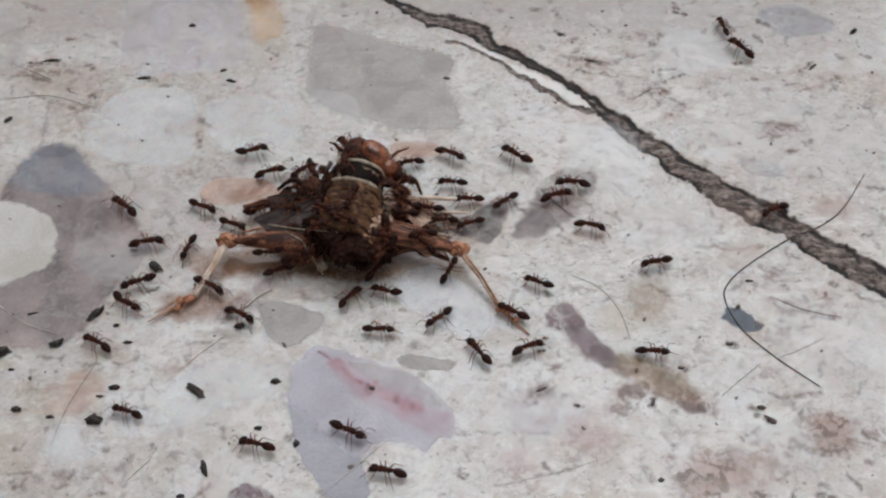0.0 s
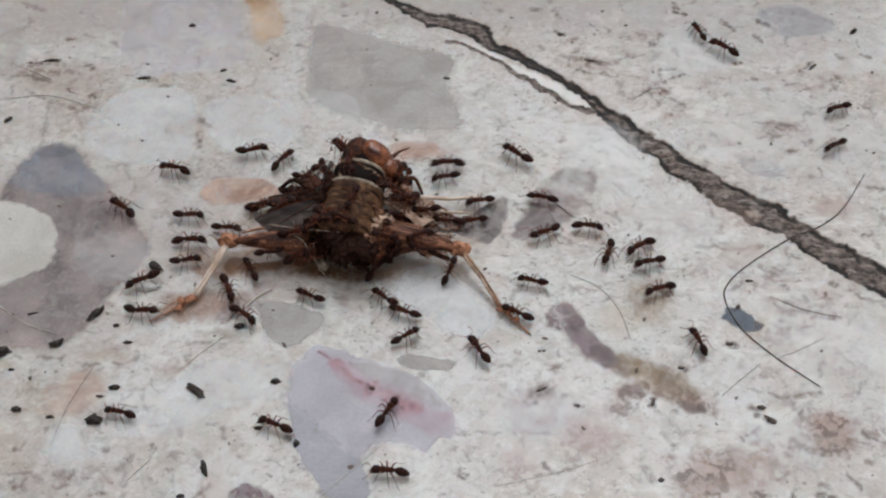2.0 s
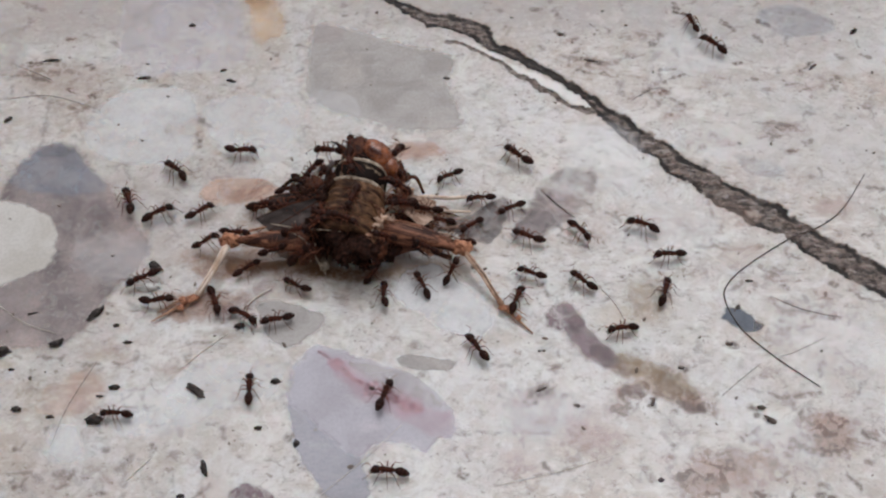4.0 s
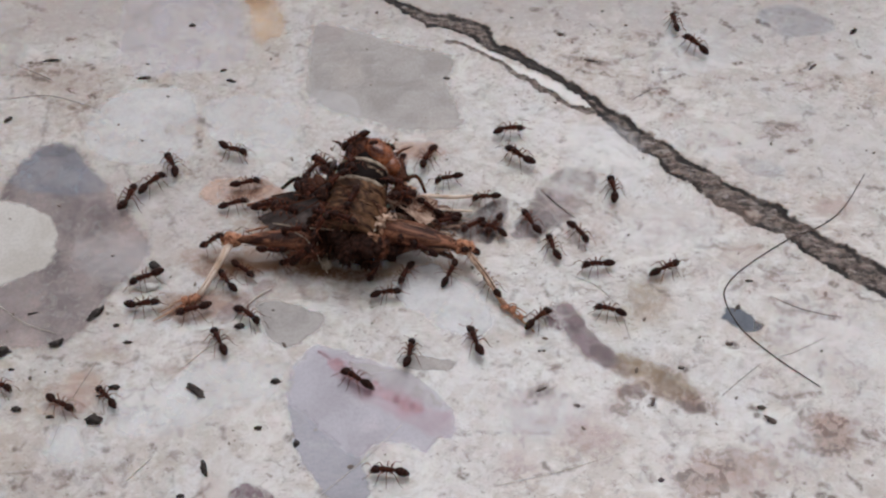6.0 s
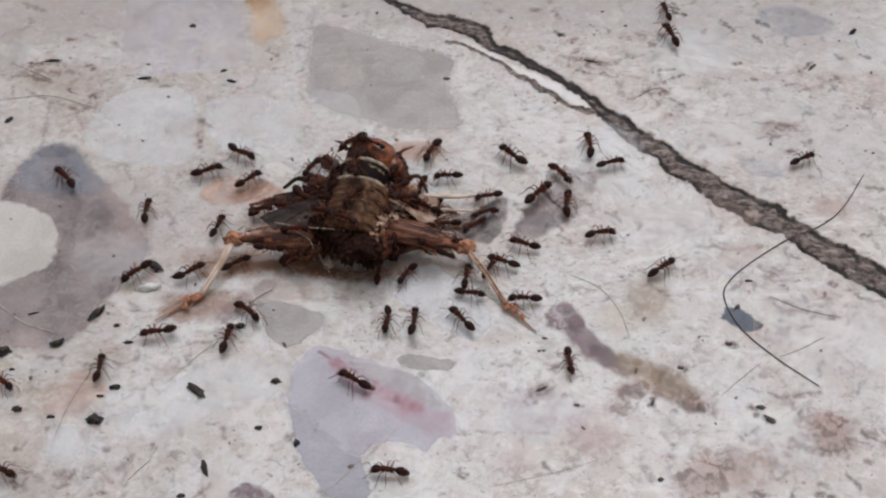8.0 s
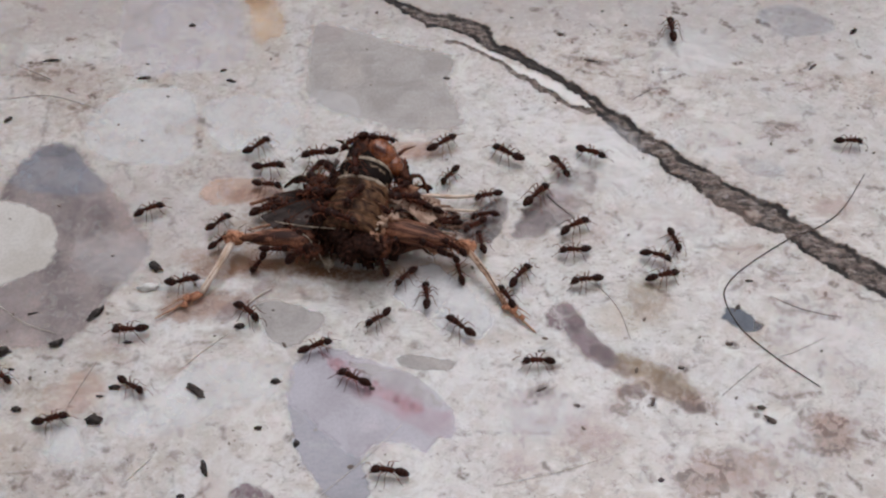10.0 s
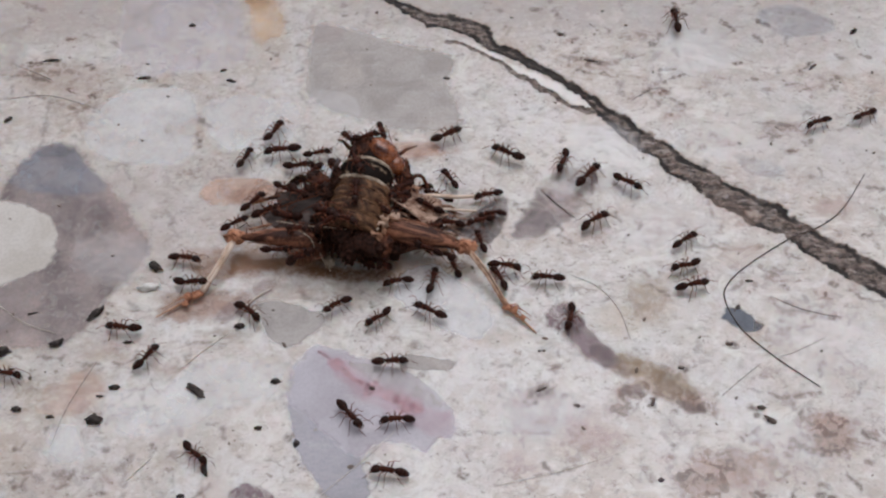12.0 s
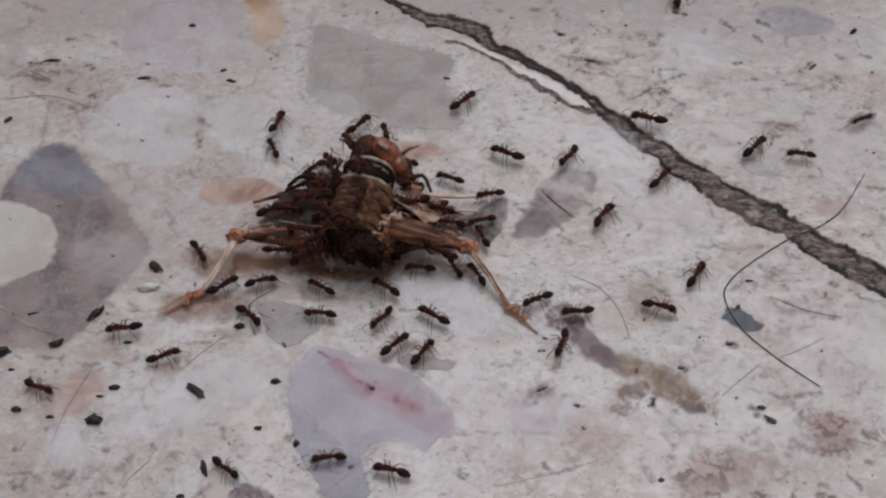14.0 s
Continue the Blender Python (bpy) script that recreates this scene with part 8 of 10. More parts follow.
    march(0.86, (0, -19.8, -3.7, 18), (0.5, -19.9, -3.1, 32), (1, -19.8, -2.5, 18), (1.5, -19.6, -2.7, 13, 1.3, -42, 47), (1.73, -21.4, -3.1, 66, 0.6, -21, 24), (2, -23.2, -3.5, 119), (2.5, -24.5, -3.7, 159), (2.73, -23.8, -3.6, 118), (3, -23.2, -3.4, 78), (4.27, -23.9, -3.4, 36), (5.5, -24.6, -3.5, -5), (6, -24.2, -3.5, -40), (6.5, -24.0, -3.8, -36), (7, -24.2, -3.6, -37), (7.5, -24.0, -3.4, -30), (8, -25.1, -2.6, 31), (10.5, -27.3, 1.2, 50), (11, -25.3, 1.3, 64, 1.6, 30, -19), (11.5, -25.7, 3.3, 33), (12, -25.9, 3.6, 32), (12.5, -24.1, 4.2, 5, 0.8, -17, 3), (13, -23.1, 4.1, 4, 1.0, -22, 4), (13.5, -22.4, 4.5, 22, 0.9, -25, -22), (13.8, -12.5, -0.3, -26, 2.3, 0, 0), (14, -12.5, -0.3, -26, 2.3, 0, 0))
    march(0.86, (0, -8.1, -3.6, 53), (0.5, -8.2, -3.7, 53), (1, -8.2, -3.7, 53), (1.5, -8.2, -3.7, 53), (2, -8.2, -3.6, 57), (2.5, -8.9, -3.6, 34, 1.2, -41, 74), (3, -9.0, -3.7, 40, 1.2, -39, 70), (5.5, -8.8, -3.9, 32, 2.2, -68, 89), (6, -8.8, -3.9, 32, 2.2, -68, 89), (6.5, -8.7, -3.7, 43, 2.0, -58, 76), (6.73, -8.2, -4.1, 83, 1.5, -46, 51), (7, -7.8, -4.6, 122, 0.9, -33, 25), (7.5, -8.0, -4.7, 124, 0.7, -28, 23), (8, -7.8, -3.8, 85), (9.27, -7.9, -3.6, 138, 1.1, -35, -14), (10.5, -8.0, -3.4, 191, 2.1, -70, -28), (11, -6.3, -2.5, 181, 1.5, 46, -48), (12, -7.9, -3.6, 218, 1.9, -54, -48), (12.5, -7.4, -3.0, 209, 0.8, -22, -45), (13, -7.2, -3.3, 197, 1.6, -47, -29), (13.5, -7.4, -3.3, 199, 1.7, -51, -32), (14, -7.6, -3.4, 208, 2.2, -54, -38))
    march(0.86, (0, -18.4, 10.5, -50), (0.5, -18.4, 10.5, -53), (1, -18.4, 10.5, -50), (1.5, -18.4, 10.5, -50), (2, -17.7, 11.2, -12), (2.5, -17.9, 10.9, -20), (3, -17.9, 10.9, -20), (5.5, -17.6, 10.1, -15), (6, -16.4, 7.8, -55, 3.0, -13, 17), (6.5, -16.4, 8.3, -49, 2.7, -14, 20), (7, -16.2, 7.9, -58, 2.9, -14, 18), (7.5, -16.2, 7.5, -54, 3.3, -14, 15), (8, -15.9, 7.1, -53, 3.5, -15, 14), (9.27, -16.8, 8.9, -13, 1.7, -7, 7), (10.5, -17.7, 10.7, 27), (11, -16.8, 11.4, 64), (11.27, -16.7, 14.1, 19), (11.5, -16.5, 16.8, -25), (12, -16.4, 15.4, 13), (12.5, -15.4, 10.9, -43, 2.8, -16, 17), (12.73, -15.2, 12.7, 8, 1.4, -8, 8), (13, -15.0, 14.5, 58), (13.5, -15.0, 14.1, 62), (13.73, -14.4, 12.8, 5, 1.6, -11, 9), (14, -13.9, 11.5, -52, 3.2, -22, 18))
    march(0.86, (0, -7.4, -1.9, -169, 4.9, -32, -24), (0.5, -7.4, -1.9, -169, 4.9, -32, -24), (1, -7.4, -1.9, -169, 4.9, -32, -24), (1.5, -7.4, -1.9, -169, 4.9, -32, -24), (2, -7.4, -1.9, -169, 4.9, -32, -24), (2.5, -7.4, -1.9, -169, 4.9, -32, -24), (3, -7.4, -1.9, -169, 4.9, -32, -24), (5.5, -7.8, -1.9, -166, 5.0, -40, -27), (5.8, -11.8, 0.1, -207, 2.3, 0, 0), (7.93, -12.0, 0.2, -159, 2.3, 0, 0), (10.07, -12.2, 0.2, -111, 2.3, 0, 0), (12.2, -12.4, 0.3, -63, 2.3, 0, 0), (12.33, -10.7, -3.2, -123, 1.1, 0, 0), (12.5, -9.0, -6.6, -182), (13, -10.0, -5.6, -185, 0.9, -18, -55), (13.5, -10.3, -6.6, -212), (14, -14.6, -6.2, -211))
    march(0.86, (0, -4.7, 5.1, 167, 3.0, -27, -22), (0.5, -5.5, 4.6, 190, 3.9, -39, -33), (1, -5.5, 4.6, 192, 3.9, -37, -32), (1.5, -5.5, 4.6, 195, 4.0, -36, -30), (2, -5.5, 4.6, 195, 4.0, -36, -30), (2.5, -5.5, 4.6, 195, 4.0, -36, -30), (3, -5.5, 4.6, 195, 4.0, -36, -30), (5.5, -5.7, 4.6, 195, 4.0, -39, -32), (6.5, -6.1, 4.6, 208, 4.2, -38, -31), (7, -6.3, 4.6, 211, 4.3, -41, -35), (7.5, -6.4, 7.6, 250, 3.1, -50, -42), (7.73, -5.7, 6.3, 207, 3.1, -39, -32), (8, -4.9, 5.1, 164, 3.1, -28, -22), (10.5, -2.7, 5.1, 176, 2.3, -23, -20), (11, -2.0, 4.9, 183, 1.7, -23, -80), (11.5, -6.0, 4.7, 233, 4.0, -31, -23), (12, -6.0, 4.9, 227, 4.1, -34, -24), (12.5, -6.0, 4.5, 224, 4.2, -32, -28), (13, -6.0, 4.5, 224, 4.2, -32, -28), (13.5, -2.6, 4.8, 183, 1.8, -28, -87), (14, -2.5, 4.3, 175, 0.9, -15, -51))
    march(0.99, (0, -12.6, -0.7, 144, 2.3, 0, 0), (0.7, -12.6, -0.7, 144, 2.3, 0, 0), (1, -25.0, 8.2, 186), (1.27, -26.1, 10.2, 146), (1.5, -27.1, 12.2, 106), (2, -34.6, 12.8, 171), (2.5, -34.7, 13.0, 160), (3, -34.5, 12.5, 159), (5.5, -34.3, 12.5, 114), (6, -35.0, 13.5, 121), (6.5, -34.9, 14.0, 111), (7, -34.9, 14.4, 110), (7.5, -33.6, 12.1, 65), (8, -30.4, 12.3, 24), (10.5, -22.2, 13.1, 7), (11, -21.7, 13.2, 12), (11.5, -19.2, 13.3, 2), (12, -18.6, 13.1, 6), (12.5, -16.9, 12.9, 14), (13, -16.4, 12.9, 19), (13.5, -16.3, 18.0, 33), (14, -11.1, 20.5, 51))
    march(0.98, (0, -12.2, 0.0, 15, 2.3, 0, 0), (0.53, -12.2, 0.0, 15, 2.3, 0, 0), (0.77, 3.1, 4.2, -46, 1.1, 0, 0), (1, 18.4, 8.4, -107), (1.5, 23.5, 3.2, -108), (2, 24.2, 0.1, -145), (2.5, 23.9, 2.8, -120), (3, 26.1, 2.2, -154), (4.27, 24.5, 3.7, -205), (5.5, 23.0, 5.3, -255), (6, 21.7, 9.3, -262), (6.5, 21.6, 13.1, -255), (7, 21.4, 14.3, -256), (7.5, 19.0, 18.6, -234), (8, 19.3, 17.0, -263), (8.83, 19.3, 16.3, -315), (9.67, 19.3, 15.6, -368), (10.5, 19.2, 14.9, -421), (11, 19.2, 11.2, -475), (11.5, 21.5, 11.7, -423), (12, 23.5, 10.4, -394), (12.5, 25.3, 8.9, -377), (13, 26.6, 9.4, -345), (13.5, 27.9, 10.8, -316), (14, 28.0, 11.1, -309))
    march(0.87, (0, 72.7, 33.8, -175), (1.2, 72.7, 33.8, -175), (1.5, 62.7, 32.9, -188), (1.6, 66.0, 33.2, -243), (1.7, 69.4, 33.5, -299), (1.8, 72.7, 33.8, -355), (3.6, 71.9, 30.8, -295), (5.4, 71.1, 27.9, -235), (7.2, 70.3, 24.9, -175), (7.5, 60.6, 24.0, -166), (7.6, 63.9, 24.3, -109), (7.7, 67.1, 24.6, -52), (7.8, 70.3, 24.9, 5), (8.93, 70.7, 26.2, 65), (10.07, 71.0, 27.5, 125), (11.2, 71.3, 28.7, 185), (11.5, 60.7, 27.9, 183), (12, 56.7, 22.5, 208), (12.1, 61.1, 22.7, 260), (12.2, 65.5, 23.0, 312), (12.3, 69.9, 23.3, 364), (12.77, 69.8, 23.0, 424), (13.23, 69.7, 22.7, 484), (13.7, 69.7, 22.4, 543), (14, 56.1, 21.6, 565))
    march(0.86, (0, 70.2, 24.6, -177), (1.7, 70.2, 24.6, -177), (2, 53.3, 23.8, -155), (2.1, 58.9, 24.1, -103), (2.2, 64.6, 24.3, -50), (2.3, 70.2, 24.6, 3), (5.43, 70.0, 23.7, 63), (8.57, 69.8, 22.8, 123), (11.7, 69.5, 21.9, 182), (12, 50.1, 21.1, 207), (12.5, 51.0, 17.9, 220), (13, 48.1, 14.5, 231), (13.5, 47.5, 15.5, 183), (14, 46.7, 15.3, 177))
    march(0.86, (0, 68.4, 17.7, -177), (1.7, 68.4, 17.7, -177), (2, 51.5, 16.9, -148), (2.5, 47.2, 14.6, -121), (3, 40.3, 7.1, -166), (3.13, 48.8, 7.4, -110), (3.23, 57.3, 7.6, -54), (3.37, 65.7, 7.9, 2), (4.8, 66.4, 10.3, -58), (6.27, 67.1, 12.8, -118), (7.7, 67.7, 15.2, -178), (7.8, 60.8, 15.0, -230), (7.9, 53.8, 14.7, -282), (8, 46.9, 14.5, -334), (10.5, 59.7, 19.3, -364), (10.8, 69.0, 20.1, -355), (14, 69.0, 20.1, -355))
    march(1.04, (0, 67.6, 14.9, -178), (2.1, 67.6, 14.9, -178), (2.5, 39.4, 14.1, -199), (3, 34.3, 12.8, -167), (3.37, 37.9, 38.4, -223), (3.73, 41.5, 64.1, -278), (6.43, 42.6, 64.1, -218), (9.13, 43.7, 64.1, -158), (11.83, 44.8, 64.1, -99), (12.17, 41.3, 41.1, -54), (12.5, 37.8, 18.2, -10), (13, 34.4, 12.1, 26), (13.5, 38.1, 13.9, 31), (14, 40.9, 16.5, 45))
    march(0.86, (0, -12.6, -0.7, -2, 2.3, 0, 0), (2.7, -12.6, -0.7, -2, 2.3, 0, 0), (2.87, -5.0, -1.0, -56, 2.0, -17, -3), (3, 2.6, -1.3, -110, 1.6, -34, -7), (4.27, 2.0, 0.4, -152, 0.8, -17, -3), (5.5, 1.5, 2.1, -194), (6, 2.7, -1.9, -137, 1.7, -41, -20), (6.27, 3.0, -0.3, -185, 0.9, -20, -10), (6.5, 3.2, 1.2, -232), (7, 2.2, 1.2, -207), (7.5, 5.7, 4.9, -161), (8, 5.2, 5.4, -152), (10.5, 5.3, 5.0, -171), (11, 5.9, 5.3, -187), (11.5, 6.4, 5.3, -171), (12, 6.1, 5.2, -163), (12.5, 8.0, -0.4, -176), (13, 6.4, -2.6, -241), (13.27, 6.1, -1.9, -185), (13.5, 5.8, -1.2, -129), (13.73, 3.5, -2.1, -79, 0.7, 28, 22), (14, 1.2, -3.0, -29, 1.5, 55, 45))
    march(0.86, (0, -58.5, -19.2, -4), (4.83, -58.5, -19.2, -4), (5.5, -50.5, -19.7, -23), (6, -50.0, -19.7, -24), (6.5, -50.0, -19.7, -35), (7, -49.7, -19.6, -26), (7.5, -49.7, -19.3, -38), (8, -49.8, -19.2, -38), (10.5, -50.5, -18.2, -29), (11, -50.8, -18.1, -22), (11.5, -49.7, -18.8, -26), (12, -49.4, -18.3, -11), (12.5, -47.4, -18.0, 28), (13, -47.5, -17.3, 20), (13.5, -47.4, -17.4, 16), (14, -45.4, -20.1, -20))
    march(0.92, (0, -12.4, -1.5, -58, 2.3, 0, 0), (4.1, -12.4, -1.5, -58, 2.3, 0, 0), (4.8, -8.0, -8.7, 8, 1.1, 0, 0), (5.5, -3.6, -15.8, 73), (6, -3.8, -15.5, 82), (6.5, -3.4, -14.0, 85), (7, -2.8, -14.0, 74), (7.5, -3.4, -13.5, 80), (8, -3.4, -11.1, 85), (10.5, -1.5, -7.0, 101), (11, -1.3, -6.4, 106), (11.5, -1.3, -6.0, 105), (12, -1.2, -5.2, 80), (12.5, -2.3, -7.0, 123), (13, -4.8, -6.3, 140), (13.5, -5.9, -6.3, 140), (14, -6.8, -6.2, 148))
    march(0.87, (0, -12.2, -0.0, 2, 2.3, 0, 0), (3.9, -12.2, -0.0, 2, 2.3, 0, 0), (4.7, -2.7, 0.3, 57, 1.1, 0, 0), (5.5, 6.8, 0.5, 112), (6, 6.3, 2.8, 157), (6.5, 5.7, 5.0, 201), (6.8, -13.3, -0.2, 195, 2.3, 0, 0), (14, -13.3, -0.2, 195, 2.3, 0, 0))
    march(0.86, (0, -13.0, 0.1, 65, 2.3, 0, 0), (4.5, -13.0, 0.1, 65, 2.3, 0, 0), (5.5, -8.1, 10.9, 20, 6.8, 29, 14), (6, -8.0, 10.9, 16, 6.6, 34, 14), (6.5, -8.1, 11.0, 5, 6.8, 30, 8), (7, -8.2, 11.4, -1, 7.0, 26, -2), (7.5, -9.4, 11.3, -10, 7.2, -0, 1), (8, -8.8, 10.7, -27, 7.1, 12, -0), (10.5, -8.0, 11.6, 17, 7.0, 29, 4), (11, -8.0, 11.6, 17, 7.0, 29, 4), (11.27, -8.2, 13.6, -31, 5.2, 8, -6), (11.5, -8.3, 15.6, -80, 3.5, -12, -17), (12, -8.2, 16.1, -78, 3.4, -12, -20), (12.5, -8.3, 12.4, -25, 6.9, 12, -29), (13, -8.0, 16.1, -76, 3.2, -12, -24), (13.5, -8.0, 16.2, -77, 3.2, -11, -24), (14, -7.8, 16.0, -81, 3.3, -11, -22))
    march(0.86, (0, -13.6, -0.5, 22, 2.3, 0, 0), (4.23, -13.6, -0.5, 22, 2.3, 0, 0), (4.67, -8.9, 1.4, 82, 1.7, -5, -12), (5.07, -4.2, 3.2, 141, 1.1, -10, -24), (5.5, 0.4, 5.1, 201, 0.6, -14, -36), (6, 0.4, 5.2, 198, 0.5, -5, -47), (6.5, -0.9, 4.9, 184, 0.6, -5, -57), (7, 0.1, 5.0, 181, 1.0, -26, -14), (7.5, 1.3, 5.2, 198, 0.4, -4, -42), (8, 2.0, -1.2, 193, 1.9, -39, 5), (10.5, 0.4, -2.1, 158, 3.3, -15, -30), (10.8, -13.5, -0.7, 174, 2.3, 0, 0), (11.1, -13.1, -0.4, 118, 2.3, 0, 0), (11.4, -12.6, -0.0, 62, 2.3, 0, 0), (11.7, -12.2, 0.3, 6, 2.3, 0, 0), (11.87, -6.7, 0.9, -61, 2.1, -17, 5), (12, -1.3, 1.4, -127, 1.8, -33, 10), (12.5, -1.0, 3.2, -189), (13, -0.8, 3.2, -173), (13.5, -0.8, 2.8, -187), (13.8, -12.4, -0.6, -164, 2.3, 0, 0), (14, -12.4, -0.6, -164, 2.3, 0, 0))
    march(1.12, (0, -11.7, -0.9, 22, 2.3, 0, 0), (6.17, -11.7, -0.9, 22, 2.3, 0, 0), (6.5, 10.0, 8.1, 40), (7, 11.9, 7.9, 43), (7.5, 12.5, 8.1, 42), (8, 12.1, 8.5, 44), (10.5, 11.8, 8.1, 47), (11, 13.3, 8.8, 36), (11.5, 14.9, 9.6, 47), (12, 18.6, 11.5, 49), (12.5, 25.2, 12.6, 27), (12.73, 28.3, 16.3, 84), (13, 31.3, 19.9, 142), (13.5, 29.3, 21.4, 143), (14, 27.4, 21.5, 163))
    march(0.87, (0, -12.3, -0.8, 28, 2.3, 0, 0), (6.57, -12.3, -0.8, 28, 2.3, 0, 0), (7, 15.3, 13.6, 58), (7.5, 17.7, 13.5, 29), (8, 21.8, 13.8, 14), (9.27, 26.3, 5.9, -53), (10.5, 30.9, -2.0, -121), (10.73, 32.4, -3.7, -170), (11, 33.9, -5.4, -219), (11.5, 33.2, -3.5, -248), (11.73, 31.5, -1.2, -287), (12, 29.8, 1.0, -326), (12.5, 36.4, 5.6, -336), (13, 41.2, 13.3, -313), (13.5, 45.0, 19.0, -316), (13.83, 69.0, 19.8, -358), (14, 69.0, 19.8, -358))
    march(1.12, (0, -68.2, 16.9, -2), (7.2, -68.2, 16.9, -2), (7.5, -49.5, 16.1, -36), (7.6, -55.7, 16.4, -85), (7.7, -61.9, 16.6, -134), (7.8, -68.2, 16.9, -182), (14, -68.2, 16.9, -182))
    march(1.06, (0, -11.8, -0.3, 70, 2.3, 0, 0), (7.2, -11.8, -0.3, 70, 2.3, 0, 0), (7.5, -8.2, 9.8, 48, 7.0, 19, 27), (8, -6.2, 7.9, 68, 3.1, 47, 39), (10.5, -6.0, 8.9, 66, 2.4, 50, 49), (11, -6.0, 9.1, 66, 2.5, 53, 49), (11.5, -5.8, 9.1, 58, 2.5, 53, 45), (12, -5.8, 8.7, 55, 2.4, 53, 44), (12.5, -5.4, 8.8, 45, 2.3, 48, 37), (13, -4.8, 7.9, 11, 2.0, 44, 15), (13.5, -4.3, 9.0, -28), (14, -4.8, 8.5, 31, 2.0, 41, 29))
    march(0.92, (0, -18.1, 12.5, -135), (0.5, -18.0, 12.5, -135), (1, -17.3, 12.0, -129), (1.5, -17.2, 12.0, -129), (2, -17.2, 11.8, -116), (2.5, -17.2, 11.8, -116), (3, -17.0, 12.7, -116), (5.5, -16.8, 12.7, -116), (6, -16.8, 12.7, -116), (6.5, -17.1, 12.4, -139), (7, -17.1, 13.1, -117), (7.5, -17.1, 13.1, -117), (8, -17.0, 13.1, -117), (10.5, -16.5, 12.6, -116), (11, -17.2, 13.4, -94), (11.5, -17.1, 13.0, -99), (12, -16.8, 12.1, -115), (12.5, -16.8, 12.8, -129), (13, -16.8, 12.8, -129), (13.5, -16.7, 12.8, -129), (14, -16.7, 12.8, -129))
    march(1.12, (0, -15.6, 5.9, -45, 3.6, -18, 12), (0.5, -15.6, 5.9, -45, 3.6, -18, 12), (1, -16.0, 6.5, -43, 3.4, -18, 10), (1.27, -16.3, 8.3, 3, 1.7, -9, 5), (1.5, -16.6, 10.1, 48), (1.73, -16.1, 8.2, 3, 1.7, -10, 4), (2, -15.6, 6.3, -42, 3.5, -19, 8), (2.5, -15.6, 6.3, -42, 3.5, -19, 8), (3, -15.6, 6.3, -42, 3.5, -19, 8), (5.5, -15.3, 6.1, -47, 3.7, -17, 11), (6, -16.0, 6.0, -46, 3.5, -16, 14), (6.5, -15.5, 6.2, -39, 3.5, -21, 7), (7, -15.4, 6.2, -40, 3.5, -22, 7), (7.5, -15.3, 6.8, -50, 3.7, -16, 9), (8, -15.2, 6.8, -50, 3.7, -16, 9), (10.5, -15.2, 7.1, -48, 3.7, -17, 6), (11, -15.1, 7.1, -48, 3.7, -17, 6), (11.5, -15.3, 6.9, -47, 3.7, -17, 7), (12, -15.2, 6.9, -47, 3.7, -17, 7), (12.5, -15.2, 6.9, -47, 3.7, -17, 7), (13, -15.2, 6.8, -47, 3.7, -17, 7), (13.5, -15.0, 7.0, -46, 3.7, -18, 4), (14, -15.0, 7.0, -46, 3.7, -18, 4))
    march(1.12, (0, -18.1, 8.1, 11), (0.5, -17.3, 5.6, -44, 2.7, -13, 19), (1, -17.3, 5.6, -44, 2.8, -13, 19), (1.5, -17.2, 5.6, -45, 2.8, -13, 18), (2, -17.2, 5.5, -45, 2.8, -13, 18), (2.5, -17.1, 5.5, -45, 2.9, -14, 18), (3, -17.1, 5.4, -46, 2.9, -14, 18), (5.5, -16.9, 5.3, -47, 3.1, -14, 17), (6, -16.6, 5.7, -46, 3.2, -15, 15), (6.5, -16.6, 5.2, -43, 3.2, -16, 14), (7, -16.9, 4.3, -11, 3.9, -31, -15), (7.5, -16.9, 4.2, -12, 4.0, -32, -12), (8, -16.7, 5.2, -45, 3.2, -15, 15), (10.5, -15.9, 3.8, -22, 4.9, -39, -8), (11, -15.9, 3.7, -21, 4.9, -39, -8), (11.5, -17.9, 8.4, 15), (12, -17.2, 6.3, -35, 2.6, -15, 13), (12.5, -17.1, 6.2, -37, 2.7, -15, 14), (13, -17.1, 6.1, -37, 2.8, -15, 15), (13.5, -17.0, 6.1, -38, 2.8, -15, 15), (14, -15.8, 3.2, -24, 5.1, -36, 4))
    march(1.12, (0, -13.6, 1.0, -45, 6.0, -27, 14), (0.5, -13.9, 0.1, -54, 5.8, -26, 27), (1, -13.4, 0.7, -49, 6.0, -26, 11), (1.5, -13.4, 0.7, -49, 6.0, -26, 10), (2, -13.6, 0.1, -54, 5.8, -25, 19), (2.5, -13.8, 0.7, -42, 5.8, -30, 29), (3, -13.8, 0.6, -42, 5.8, -30, 29), (5.5, -13.6, 0.6, -42, 5.8, -30, 29), (6, -13.6, 0.6, -42, 5.8, -30, 29), (6.5, -13.6, 0.6, -42, 5.8, -30, 29), (7, -13.5, 0.6, -42, 5.8, -30, 29), (7.5, -13.5, 0.7, -45, 5.9, -28, 21), (8, -13.7, 0.9, -41, 5.9, -30, 25), (10.5, -13.6, 0.8, -40, 5.9, -30, 25), (11, -13.5, 0.8, -40, 5.9, -30, 25), (11.5, -13.5, 0.8, -40, 5.9, -30, 24), (12, -13.5, 0.8, -40, 5.9, -30, 24), (12.5, -13.4, 0.8, -40, 5.9, -30, 24), (13, -13.4, 0.8, -40, 5.9, -30, 23), (13.5, -13.4, 0.8, -40, 5.9, -30, 23), (14, -13.3, 0.8, -40, 5.9, -30, 23))
